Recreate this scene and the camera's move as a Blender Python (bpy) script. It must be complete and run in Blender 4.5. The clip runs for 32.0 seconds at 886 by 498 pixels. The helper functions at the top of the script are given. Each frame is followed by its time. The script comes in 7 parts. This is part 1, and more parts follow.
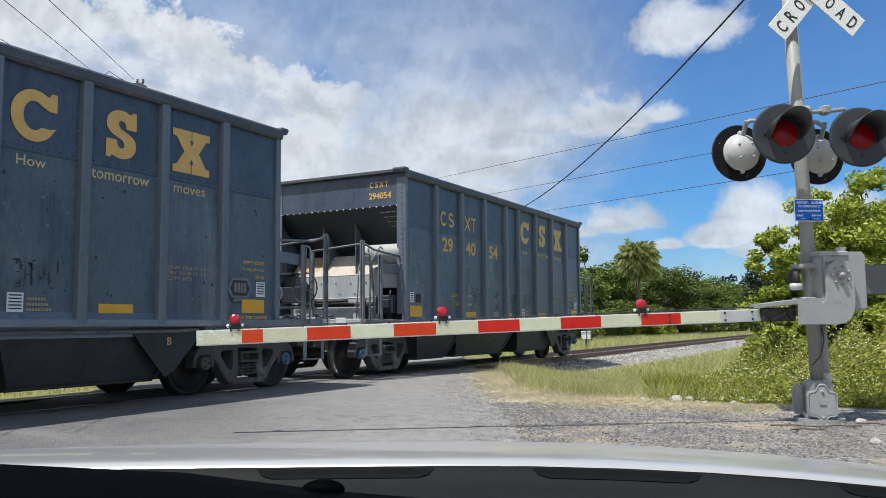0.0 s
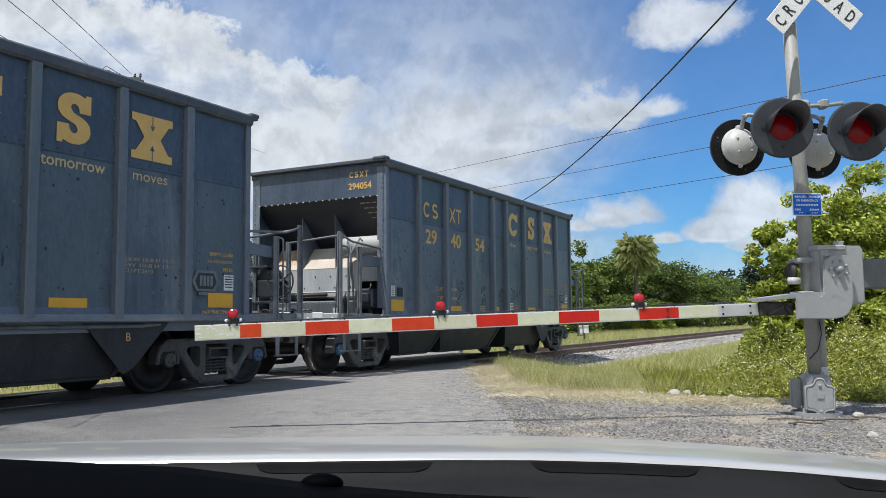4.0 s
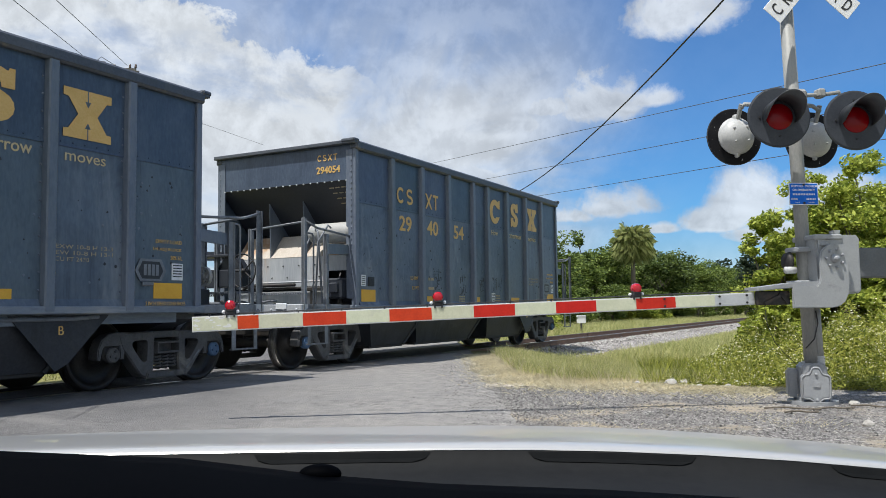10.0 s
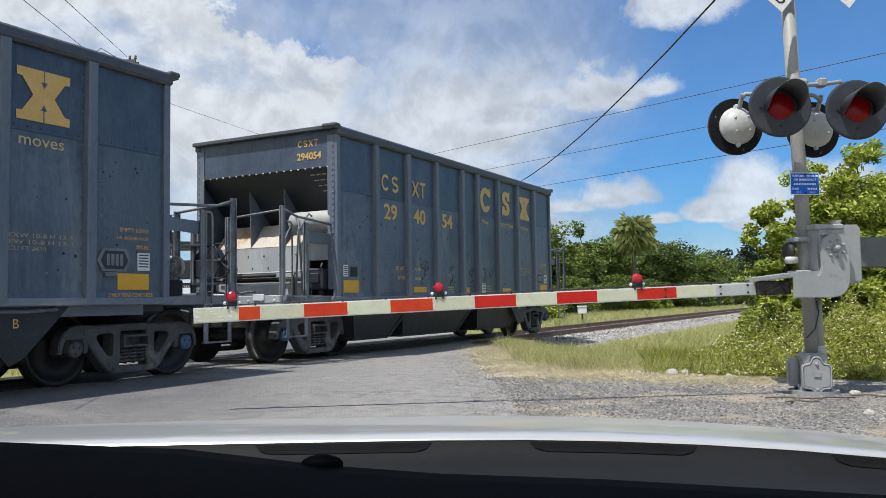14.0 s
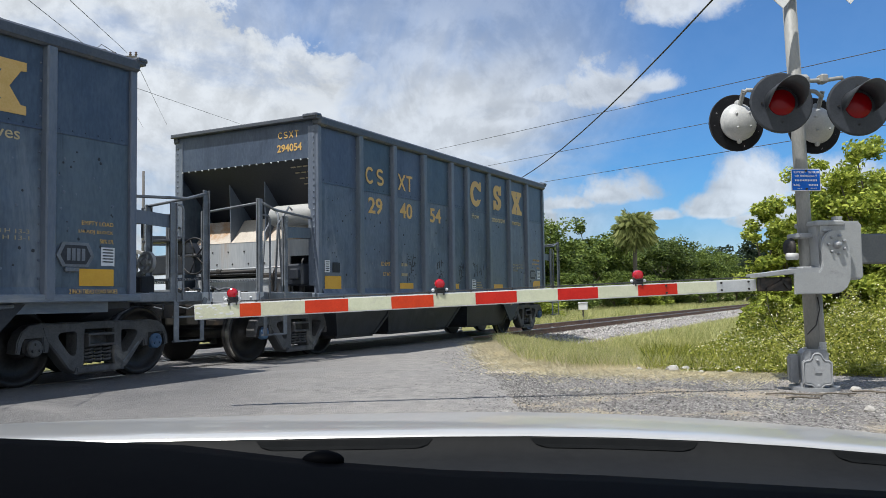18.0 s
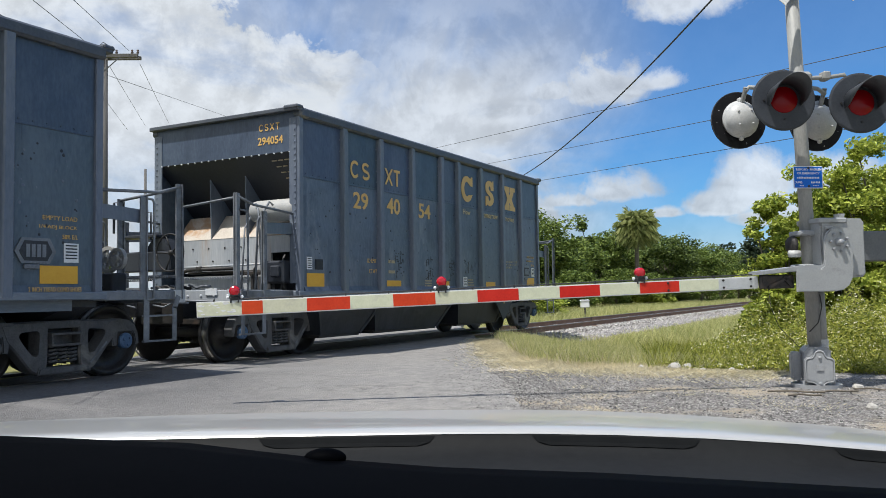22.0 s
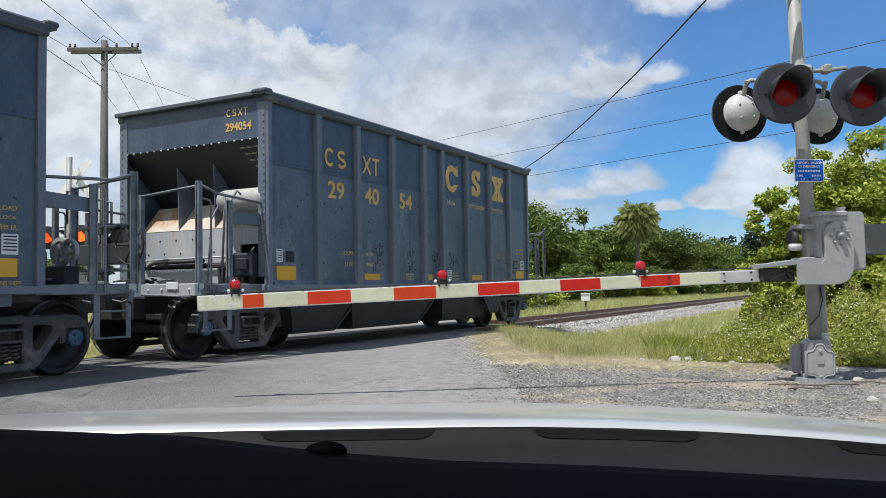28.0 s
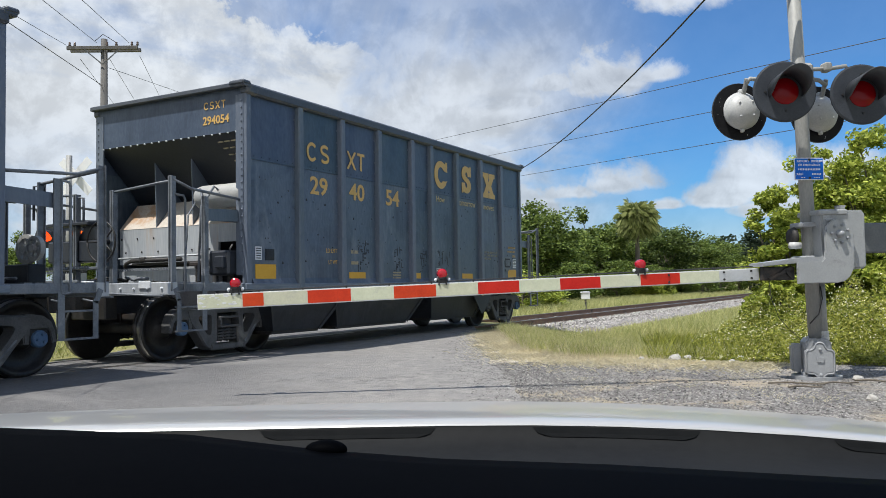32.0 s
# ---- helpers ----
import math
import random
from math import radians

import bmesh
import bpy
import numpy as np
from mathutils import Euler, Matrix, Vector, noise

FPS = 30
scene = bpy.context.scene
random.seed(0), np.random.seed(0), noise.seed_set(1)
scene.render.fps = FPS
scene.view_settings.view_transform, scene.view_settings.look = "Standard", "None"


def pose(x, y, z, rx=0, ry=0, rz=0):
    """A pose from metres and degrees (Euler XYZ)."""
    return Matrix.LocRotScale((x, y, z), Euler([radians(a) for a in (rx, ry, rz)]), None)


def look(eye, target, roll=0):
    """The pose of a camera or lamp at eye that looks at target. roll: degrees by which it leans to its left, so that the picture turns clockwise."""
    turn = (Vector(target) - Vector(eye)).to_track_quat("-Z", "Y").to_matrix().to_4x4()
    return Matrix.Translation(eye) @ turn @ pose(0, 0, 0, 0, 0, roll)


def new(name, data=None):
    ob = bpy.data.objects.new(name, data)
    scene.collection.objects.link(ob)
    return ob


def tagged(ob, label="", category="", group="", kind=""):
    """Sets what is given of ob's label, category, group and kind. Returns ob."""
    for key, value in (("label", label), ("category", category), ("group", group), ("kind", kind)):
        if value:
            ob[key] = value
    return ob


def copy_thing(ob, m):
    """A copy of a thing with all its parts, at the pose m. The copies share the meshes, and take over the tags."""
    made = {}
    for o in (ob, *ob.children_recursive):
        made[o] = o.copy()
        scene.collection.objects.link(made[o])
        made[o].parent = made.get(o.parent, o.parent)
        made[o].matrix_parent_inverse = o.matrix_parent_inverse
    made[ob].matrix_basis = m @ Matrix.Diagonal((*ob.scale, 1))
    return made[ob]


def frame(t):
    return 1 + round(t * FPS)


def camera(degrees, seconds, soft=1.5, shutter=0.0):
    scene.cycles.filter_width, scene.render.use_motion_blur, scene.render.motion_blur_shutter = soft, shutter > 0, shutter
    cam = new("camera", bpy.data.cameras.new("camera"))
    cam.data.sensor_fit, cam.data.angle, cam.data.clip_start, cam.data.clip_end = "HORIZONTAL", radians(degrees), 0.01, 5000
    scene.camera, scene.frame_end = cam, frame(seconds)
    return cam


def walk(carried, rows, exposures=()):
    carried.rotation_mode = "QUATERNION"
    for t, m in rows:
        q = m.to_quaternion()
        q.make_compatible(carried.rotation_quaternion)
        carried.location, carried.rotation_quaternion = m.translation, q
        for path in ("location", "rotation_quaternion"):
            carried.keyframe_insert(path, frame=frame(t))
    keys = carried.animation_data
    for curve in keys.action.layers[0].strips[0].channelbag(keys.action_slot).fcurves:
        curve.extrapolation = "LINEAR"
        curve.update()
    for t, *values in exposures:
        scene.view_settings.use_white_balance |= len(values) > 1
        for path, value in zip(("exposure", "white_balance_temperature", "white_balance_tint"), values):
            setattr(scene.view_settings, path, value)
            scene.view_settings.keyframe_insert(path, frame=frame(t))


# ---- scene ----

# the camera: held behind the windscreen of a car that waits at a level crossing.
# The track runs along x with its centre line at y = 0 and the rail tops at z = 0.
def view(bearing, pitch, roll, height):
    eye = Vector((0.0, -9.782, height))
    b, p = radians(bearing), radians(pitch)
    return look(eye, eye + Vector((math.sin(b) * math.cos(p), math.cos(b) * math.cos(p), math.sin(p))), roll)


cam = camera(56.51, 32.0, soft=0.7)
walk(cam, [
    (0.0, view(61.44, 5.27, -0.46, 0.977)),
    (0.5, view(61.47, 5.27, -0.46, 0.977)),
    (1.0, view(61.50, 5.24, -0.47, 0.977)),
    (1.5, view(61.51, 5.23, -0.48, 0.977)),
    (2.0, view(61.52, 5.17, -0.48, 0.977)),
    (2.5, view(61.55, 5.09, -0.49, 0.977)),
    (3.0, view(61.56, 4.98, -0.50, 0.977)),
    (3.5, view(61.56, 4.96, -0.50, 0.977)),
    (5.5, view(61.62, 4.55, -0.66, 0.977)),
    (6.0, view(61.65, 4.54, -0.66, 0.977)),
    (6.5, view(61.68, 4.50, -0.65, 0.977)),
    (7.0, view(61.71, 4.44, -0.66, 0.977)),
    (7.5, view(61.74, 4.34, -0.66, 0.977)),
    (8.0, view(61.74, 4.36, -0.66, 0.977)),
    (8.5, view(61.72, 4.31, -0.67, 0.977)),
    (9.0, view(61.72, 4.22, -0.69, 0.977)),
    (9.5, view(61.72, 4.24, -0.71, 0.977)),
    (10.0, view(61.76, 4.23, -0.74, 0.977)),
    (10.5, view(61.77, 4.18, -0.76, 0.977)),
    (11.0, view(61.74, 4.16, -0.78, 0.977)),
    (11.5, view(61.73, 4.13, -0.82, 0.977)),
    (12.0, view(61.76, 4.08, -0.84, 0.977)),
    (12.5, view(61.78, 4.06, -0.86, 0.977)),
    (13.0, view(61.76, 3.93, -0.87, 0.977)),
    (13.5, view(61.73, 3.77, -0.88, 0.977)),
    (14.0, view(61.69, 3.59, -0.88, 0.977)),
    (14.5, view(61.67, 3.44, -0.89, 0.977)),
    (16.5, view(61.64, 3.33, -0.89, 0.977)),
    (17.0, view(61.63, 3.35, -0.89, 0.977)),
    (17.5, view(61.63, 3.35, -0.89, 0.977)),
    (18.0, view(61.63, 3.34, -0.89, 0.977)),
    (18.5, view(61.63, 3.26, -0.88, 0.977)),
    (19.0, view(61.63, 3.28, -0.88, 0.977)),
    (19.5, view(61.58, 3.24, -0.89, 0.977)),
    (20.0, view(61.56, 3.23, -0.89, 0.977)),
    (20.5, view(61.51, 3.20, -0.89, 0.977)),
    (21.0, view(61.48, 3.20, -0.90, 0.977)),
    (21.5, view(61.49, 3.22, -0.91, 0.977)),
    (22.0, view(61.50, 3.18, -0.92, 0.977)),
    (22.5, view(61.43, 3.12, -0.94, 0.977)),
    (23.0, view(61.46, 2.96, -0.94, 0.977)),
    (23.5, view(61.45, 2.87, -0.94, 0.977)),
    (24.0, view(61.45, 2.82, -0.94, 0.977)),
    (24.5, view(61.46, 2.78, -0.94, 0.977)),
    (25.0, view(61.45, 2.77, -0.94, 0.977)),
    (25.5, view(61.45, 2.76, -0.94, 0.977)),
    (27.5, view(61.45, 2.74, -0.95, 0.977)),
    (28.0, view(61.45, 2.73, -0.95, 0.977)),
    (28.5, view(61.45, 2.75, -0.95, 0.977)),
    (29.0, view(61.45, 2.75, -0.96, 0.977)),
    (29.5, view(61.45, 2.73, -0.96, 0.977)),
    (30.0, view(61.44, 2.74, -0.96, 0.977)),
    (30.5, view(61.44, 2.72, -0.96, 0.977)),
    (31.0, view(61.45, 2.68, -0.97, 0.977)),
    (31.5, view(61.45, 2.66, -0.97, 0.977)),
    (32.0, view(61.45, 2.63, -0.97, 0.977)),
])

# ---- light ----
SUN_DIR = Vector((-0.42, 0.14, 1.0)).normalized()
sun_el = math.asin(SUN_DIR.z)
sun_az = math.atan2(SUN_DIR.x, SUN_DIR.y)
sun = new("sun", bpy.data.lights.new("sun", "SUN"))
sun.data.energy, sun.data.angle, sun.data.color = 4.6, radians(0.5), (1.0, 0.972, 0.915)
sun.matrix_basis = look(SUN_DIR * 60, (0, 0, 0))


class Nodes:
    """Short hand for building a node tree."""

    def __init__(self, tree):
        self.tree = tree

    def add(self, kind, **values):
        n = self.tree.nodes.new(kind)
        for k, v in values.items():
            if k == "operation":
                n.operation = v
            elif k == "blend_type":
                n.blend_type = v
            elif k == "data_type":
                n.data_type = v
        return n

    def plug(self, sock, v):
        if isinstance(v, bpy.types.NodeSocket):
            self.tree.links.new(v, sock)
        elif isinstance(v, (tuple, list)) and len(v) == 3 and len(sock.default_value) == 4:
            sock.default_value = (*v, 1.0)
        else:
            sock.default_value = v

    def math(self, op, a, b=0.0, c=0.0):
        n = self.add("ShaderNodeMath", operation=op)
        for s, v in zip(n.inputs, (a, b, c)):
            self.plug(s, v)
        return n.outputs[0]

    def step(self, v, lo, hi, to0=0.0, to1=1.0):
        n = self.add("ShaderNodeMapRange")
        n.interpolation_type = "SMOOTHSTEP"
        for s, x in zip(n.inputs, (v, lo, hi, to0, to1)):
            self.plug(s, x)
        return n.outputs[0]

    def noise(self, vec, scale, detail=6.0, rough=0.55, distort=0.0):
        n = self.add("ShaderNodeTexNoise")
        self.plug(n.inputs["Vector"], vec)
        n.inputs["Scale"].default_value, n.inputs["Detail"].default_value = scale, detail
        n.inputs["Roughness"].default_value, n.inputs["Distortion"].default_value = rough, distort
        return n.outputs[0]

    def mix(self, fac, a, b):
        n = self.add("ShaderNodeMix", data_type="RGBA")
        self.plug(n.inputs[0], fac)
        self.plug(n.inputs[6], a)
        self.plug(n.inputs[7], b)
        return n.outputs[2]

    def scaled(self, vec, sx, sy, sz):
        n = self.add("ShaderNodeMapping")
        self.plug(n.inputs[0], vec)
        n.inputs[3].default_value = (sx, sy, sz)
        return n.outputs[0]


world = bpy.data.worlds.new("world")
scene.world = world
world.use_nodes = True
world.node_tree.nodes.clear()
w = Nodes(world.node_tree)
sky = w.add("ShaderNodeTexSky")
sky.sky_type, sky.sun_disc = "NISHITA", False
sky.sun_elevation, sky.sun_rotation = sun_el, sun_az
sky.air_density, sky.dust_density, sky.ozone_density = 1.0, 0.4, 2.5
gen = w.add("ShaderNodeTexCoord").outputs["Generated"]
sep = w.add("ShaderNodeSeparateXYZ")
w.plug(sep.inputs[0], gen)
dx, dy, dz = sep.outputs
azim = w.math("ARCTAN2", dx, dy)
elev = w.math("ARCSINE", dz)
flat = w.math("DIVIDE", 1.0, w.math("ADD", w.math("MAXIMUM", dz, 0.0), 0.16))
comb = w.add("ShaderNodeCombineXYZ")
w.plug(comb.inputs[0], w.math("MULTIPLY", dx, flat))
w.plug(comb.inputs[1], w.math("MULTIPLY", dy, flat))
w.plug(comb.inputs[2], 0.35)
n_big = w.noise(comb.outputs[0], 0.85, 10.0, 0.58, 0.3)


def shifted(vec, x, y, z):
    n = w.add("ShaderNodeMapping")
    w.plug(n.inputs[0], vec)
    n.inputs[1].default_value = (x, y, z)
    return n.outputs[0]


def billow(vec):
    """Cauliflower relief: broad heaps with finer ones on them."""
    return w.math("MULTIPLY_ADD", w.noise(vec, 11.0, 9.0, 0.62, 0.35), 0.72, w.math("MULTIPLY", w.noise(vec, 30.0, 6.0, 0.62, 0.2), 0.28))


swell = billow(gen)
swell_up = billow(shifted(gen, -0.006, 0.0, 0.022))
ragged = w.math("MULTIPLY_ADD", swell, 4.4, -2.2)
# a bank of cloud to the west, whose upper edge falls towards the crossing
west = w.step(w.math("ADD", azim, w.math("MULTIPLY", ragged, radians(3.2))), radians(62.5), radians(54))
crest = w.math("MULTIPLY_ADD", azim, -0.26, radians(20.9 + 0.26 * 41))
bank = w.step(w.math("ADD", w.math("SUBTRACT", crest, elev), w.math("MULTIPLY", ragged, radians(3.0))), radians(-0.4), radians(1.1))
bank = w.math("MULTIPLY", w.math("MULTIPLY", west, bank), w.step(w.math("ADD", n_big, w.math("MULTIPLY", swell, 0.25)), 0.44, 0.58, 0.50, 1.0))
bank = w.math("MULTIPLY", bank, w.step(elev, radians(3), radians(12), 0.60, 1.0))
# combed veils that thin out to the east, and open blue beyond
comb_vec = w.add("ShaderNodeVectorRotate")
comb_vec.rotation_type = "Z_AXIS"
w.plug(comb_vec.inputs["Vector"], comb.outputs[0])
comb_vec.inputs["Angle"].default_value = radians(-32)
n_veil = w.noise(w.scaled(comb_vec.outputs[0], 0.55, 2.1, 1.0), 1.1, 10.0, 0.60, 0.5)
n_soft = w.noise(comb.outputs[0], 1.5, 4.0, 0.5, 0.2)
mid = w.math("MULTIPLY", w.step(azim, radians(79), radians(65)), w.step(elev, radians(23), radians(13), 0.40, 1.0))
veil = w.math("MULTIPLY", w.step(w.math("MULTIPLY_ADD", n_soft, 0.45, w.math("MULTIPLY", n_veil, 0.6)), 0.31, 0.60), w.math("MULTIPLY_ADD", mid, 0.88, 0.05))
far_cover = w.math("MULTIPLY", w.step(n_big, 0.50, 0.66), w.step(elev, radians(24), radians(34)))
# single heaps of cumulus: bearing, height of the base, half width, height in degrees
heaps = [(72.3, 13.5, 5.2, 3.0), (69.4, 13.6, 3.2, 1.8), (76.4, 13.8, 2.8, 1.4), (77.6, 18.9, 4.6, 2.9), (73.4, 6.7, 3.9, 2.0), (70.4, 6.2, 3.0, 1.2), (76.6, 5.2, 1.9, 0.7),
         (82.8, 6.2, 3.4, 2.9), (87.6, 6.8, 3.8, 2.0), (80.0, 5.4, 3.0, 1.3), (84.5, 4.6, 4.0, 1.2), (66.2, 12.5, 4.4, 2.2), (66.5, 5.2, 5.0, 2.4), (90.0, 5.0, 4.0, 2.0), (98.0, 7.0, 6.0, 4.0),
         (110.0, 11.0, 7.0, 4.0), (64.0, 8.5, 3.4, 2.0)]
heap, lit = 0.0, 0.0
for a, e, ha, he in heaps:
    u = w.math("DIVIDE", w.math("SUBTRACT", azim, radians(a)), radians(ha))
    v = w.math("DIVIDE", w.math("SUBTRACT", elev, radians(e)), radians(he))
    v = w.math("MAXIMUM", v, w.math("MULTIPLY", v, -2.2))
    r = w.math("SQRT", w.math("ADD", w.math("MULTIPLY", u, u), w.math("MULTIPLY", v, v)))
    heap = w.math("MAXIMUM", heap, w.step(w.math("ADD", r, w.math("MULTIPLY", ragged, 0.62)), 1.12, 0.50))
    lit = w.math("MAXIMUM", lit, w.math("MULTIPLY", w.step(r, 1.3, 0.9), w.step(v, 0.05, 0.75)))
low = w.math("MULTIPLY", w.step(elev, radians(7.5), radians(0.5)), 0.55)
mask = w.math("MAXIMUM", w.math("MAXIMUM", w.math("MAXIMUM", bank, veil), w.math("MULTIPLY", heap, 0.87)), w.math("MAXIMUM", low, far_cover))
mask = w.math("MULTIPLY", mask, w.step(dz, -0.02, 0.02))
# sunlit upper sides and greyer bases of the heaps
relief = w.step(w.math("SUBTRACT", swell, swell_up), -0.10, 0.10)
tone = w.math("MULTIPLY_ADD", relief, 0.15, w.math("MULTIPLY_ADD", w.step(w.noise(gen, 5.0, 5.0, 0.55, 0.4), 0.32, 0.66), 0.14, 0.485))
tone = w.math("ADD", tone, w.math("MULTIPLY", w.math("MULTIPLY", lit, heap), 0.10))
cloud = w.add("ShaderNodeVectorMath", operation="SCALE")
cloud.inputs[0].default_value = (0.92, 0.985, 1.06)
w.plug(cloud.inputs["Scale"], tone)
blue = w.add("ShaderNodeVectorMath", operation="MULTIPLY")
w.plug(blue.inputs[0], sky.outputs[0])
blue.inputs[1].default_value = (0.038, 0.080, 0.120)
mixed = w.mix(mask, blue.outputs[0], cloud.outputs[0])
bg = w.add("ShaderNodeBackground")
w.plug(bg.inputs[0], mixed)
bg.inputs[1].default_value = 1.0
w.plug(w.add("ShaderNodeOutputWorld").inputs[0], bg.outputs[0])
scene.view_settings.exposure = 0.13


# ---- materials ----
def surface(name, a, b, scale=3.0, rough=0.6, metal=0.0, bump=0.15, fine=60.0, stain=None, stain_scale=0.8, stain_cut=(0.52, 0.7),
            stretch=(1, 1, 1), island=0.0, shared=0.0, rough_var=0.15, coat=0.0, gloss=0.5, cracks=None, stones=0.0, lane=None, blotch=None, blotch_scale=0.6, stone_mix=1.0, dent=0.0, grit=0.0):
    """A node material: two tones at two scales, stains with a shape of their own, fine relief."""
    m = bpy.data.materials.new(name)
    m.use_nodes = True
    t = Nodes(m.node_tree)
    p = m.node_tree.nodes["Principled BSDF"]
    co = t.add("ShaderNodeTexCoord").outputs["Object"]
    vec = t.scaled(co, *stretch)
    n1, n2 = t.noise(vec, scale, 6.0, 0.6), t.noise(vec, fine, 4.0, 0.6)
    f = t.math("MULTIPLY_ADD", n2, 0.45, t.math("MULTIPLY", n1, 0.55))
    col = t.mix(t.step(f, 0.34, 0.66), a, b)
    if blotch:
        worn = t.step(t.noise(co, blotch_scale, 8.0, 0.66, 0.5), 0.46, 0.62)
        streak = t.step(t.noise(t.scaled(co, 1.0, 1.0, 0.05), 9.0, 4.0, 0.7), 0.40, 0.62, 0.35, 1.0)
        col = t.mix(t.math("MULTIPLY", t.math("MULTIPLY", worn, streak), 0.8), col, blotch)
    if stones:
        vo = t.add("ShaderNodeTexVoronoi")
        t.plug(vo.inputs["Vector"], vec)
        vo.inputs["Scale"].default_value = stones
        tint = t.add("ShaderNodeSeparateXYZ")
        t.plug(tint.inputs[0], vo.outputs["Color"])
        h = t.add("ShaderNodeHueSaturation")
        t.plug(h.inputs["Value"], t.math("MULTIPLY_ADD", t.math("POWER", tint.outputs[0], 1.6), 1.5 * stone_mix, 1.0 - 0.5 * stone_mix))
        t.plug(h.inputs["Color"], col)
        col = h.outputs[0]
        f = t.math("MULTIPLY_ADD", vo.outputs["Distance"], -1.6 * stone_mix, f)
    if lane:
        # traffic has polished the lane pale: a band along the road, broken by noise
        dot = t.add("ShaderNodeVectorMath", operation="DOT_PRODUCT")
        t.plug(dot.inputs[0], co)
        dot.inputs[1].default_value = (0.5, -0.866, 0.0)
        side = t.math("ADD", dot.outputs["Value"], t.math("MULTIPLY", t.noise(vec, 0.5, 5.0, 0.6), 2.2))
        broken = t.step(t.noise(vec, 5.0, 7.0, 0.7, 0.3), 0.34, 0.62, 0.45, 1.0)
        col = t.mix(t.math("MULTIPLY", t.math("MULTIPLY", t.step(side, 6.6, 9.4), broken), 0.85), col, lane)
    if grit:
        # loose aggregate of mixed pale and dark grains
        n6 = t.math("MULTIPLY_ADD", t.noise(vec, 55.0, 3.0, 0.7), 0.6, t.math("MULTIPLY", t.noise(vec, 140.0, 2.0, 0.6), 0.4))
        h = t.add("ShaderNodeHueSaturation")
        t.plug(h.inputs["Value"], t.step(n6, 0.36, 0.64, 1.0 - grit, 1.0 + grit))
        t.plug(h.inputs["Color"], col)
        col = h.outputs[0]
    if stain:
        n3 = t.noise(vec, stain_scale, 8.0, 0.68, 0.4)
        col = t.mix(t.step(n3, *stain_cut), col, stain)
    if cracks:
        n4 = t.noise(vec, 0.9, 9.0, 0.62, 0.6)
        line = t.step(t.math("ABSOLUTE", t.math("SUBTRACT", n4, 0.5)), 0.0, 0.006, 1.0, 0.0)
        line = t.math("MULTIPLY", line, t.step(t.noise(vec, 0.35, 2.0, 0.5), 0.48, 0.6))
        col = t.mix(t.math("MULTIPLY", line, 0.8), col, cracks)
        n5 = t.noise(vec, 420.0, 2.0, 0.5)
        col = t.mix(t.math("MULTIPLY", t.step(n5, 0.60, 0.72), 0.5), col, stain)
    for strength, kind, out in ((island, "ShaderNodeNewGeometry", "Random Per Island"), (shared, "ShaderNodeObjectInfo", "Random")):
        if strength:
            h = t.add("ShaderNodeHueSaturation")
            rnd = t.add(kind).outputs[out]
            t.plug(h.inputs["Value"], t.math("MULTIPLY_ADD", rnd, 2 * strength, 1.0 - strength))
            t.plug(h.inputs["Hue"], t.math("MULTIPLY_ADD", rnd, 0.03, 0.485))
            t.plug(h.inputs["Color"], col)
            col = h.outputs[0]
    t.plug(p.inputs["Base Color"], col)
    t.plug(p.inputs["Roughness"], t.math("MULTIPLY_ADD", n1, rough_var * 2, rough - rough_var))
    p.inputs["Metallic"].default_value = metal
    p.inputs["Specular IOR Level"].default_value = gloss
    p.inputs["Coat Weight"].default_value = coat
    if bump:
        bn = t.add("ShaderNodeBump")
        bn.inputs["Strength"].default_value, bn.inputs["Distance"].default_value = bump, 0.01
        t.plug(bn.inputs["Height"], f)
        if dent:
            soft = t.add("ShaderNodeBump")
            soft.inputs["Strength"].default_value, soft.inputs["Distance"].default_value = dent, 0.05
            t.plug(soft.inputs["Height"], t.noise(co, 1.9, 2.0, 0.45, 0.3))
            t.plug(bn.inputs["Normal"], soft.outputs[0])
        t.plug(p.inputs["Normal"], bn.outputs[0])
    return m


def leafy(name, a, b, island=0.35, through_light=0.35):
    """Leaves: two tones from leaf to leaf, some light through the blade."""
    m = bpy.data.materials.new(name)
    m.use_nodes = True
    t = Nodes(m.node_tree)
    p = m.node_tree.nodes["Principled BSDF"]
    rnd = t.add("ShaderNodeNewGeometry").outputs["Random Per Island"]
    co = t.add("ShaderNodeTexCoord").outputs["Object"]
    n = t.noise(co, 0.7, 3.0, 0.5)
    f = t.math("MULTIPLY_ADD", rnd, 0.6, t.math("MULTIPLY", n, 0.5))
    col = t.mix(t.step(f, 0.15, 0.85), a, b)
    t.plug(p.inputs["Base Color"], col)
    p.inputs["Roughness"].default_value = 0.55
    p.inputs["Specular IOR Level"].default_value = 0.3
    tr = t.add("ShaderNodeBsdfTranslucent")
    t.plug(tr.inputs[0], col)
    mx = t.add("ShaderNodeMixShader")
    mx.inputs[0].default_value = through_light
    t.tree.links.new(p.outputs[0], mx.inputs[1])
    t.tree.links.new(tr.outputs[0], mx.inputs[2])
    t.tree.links.new(mx.outputs[0], m.node_tree.nodes["Material Output"].inputs[0])
    return m


def glowing(name, colour, strength, rough=0.2):
    m = surface(name, colour, colour, rough=rough, bump=0.0)
    p = m.node_tree.nodes["Principled BSDF"]
    p.inputs["Specular IOR Level"].default_value = 0.25
    p.inputs["Emission Color"].default_value = (*colour, 1)
    p.inputs["Emission Strength"].default_value = strength
    return m


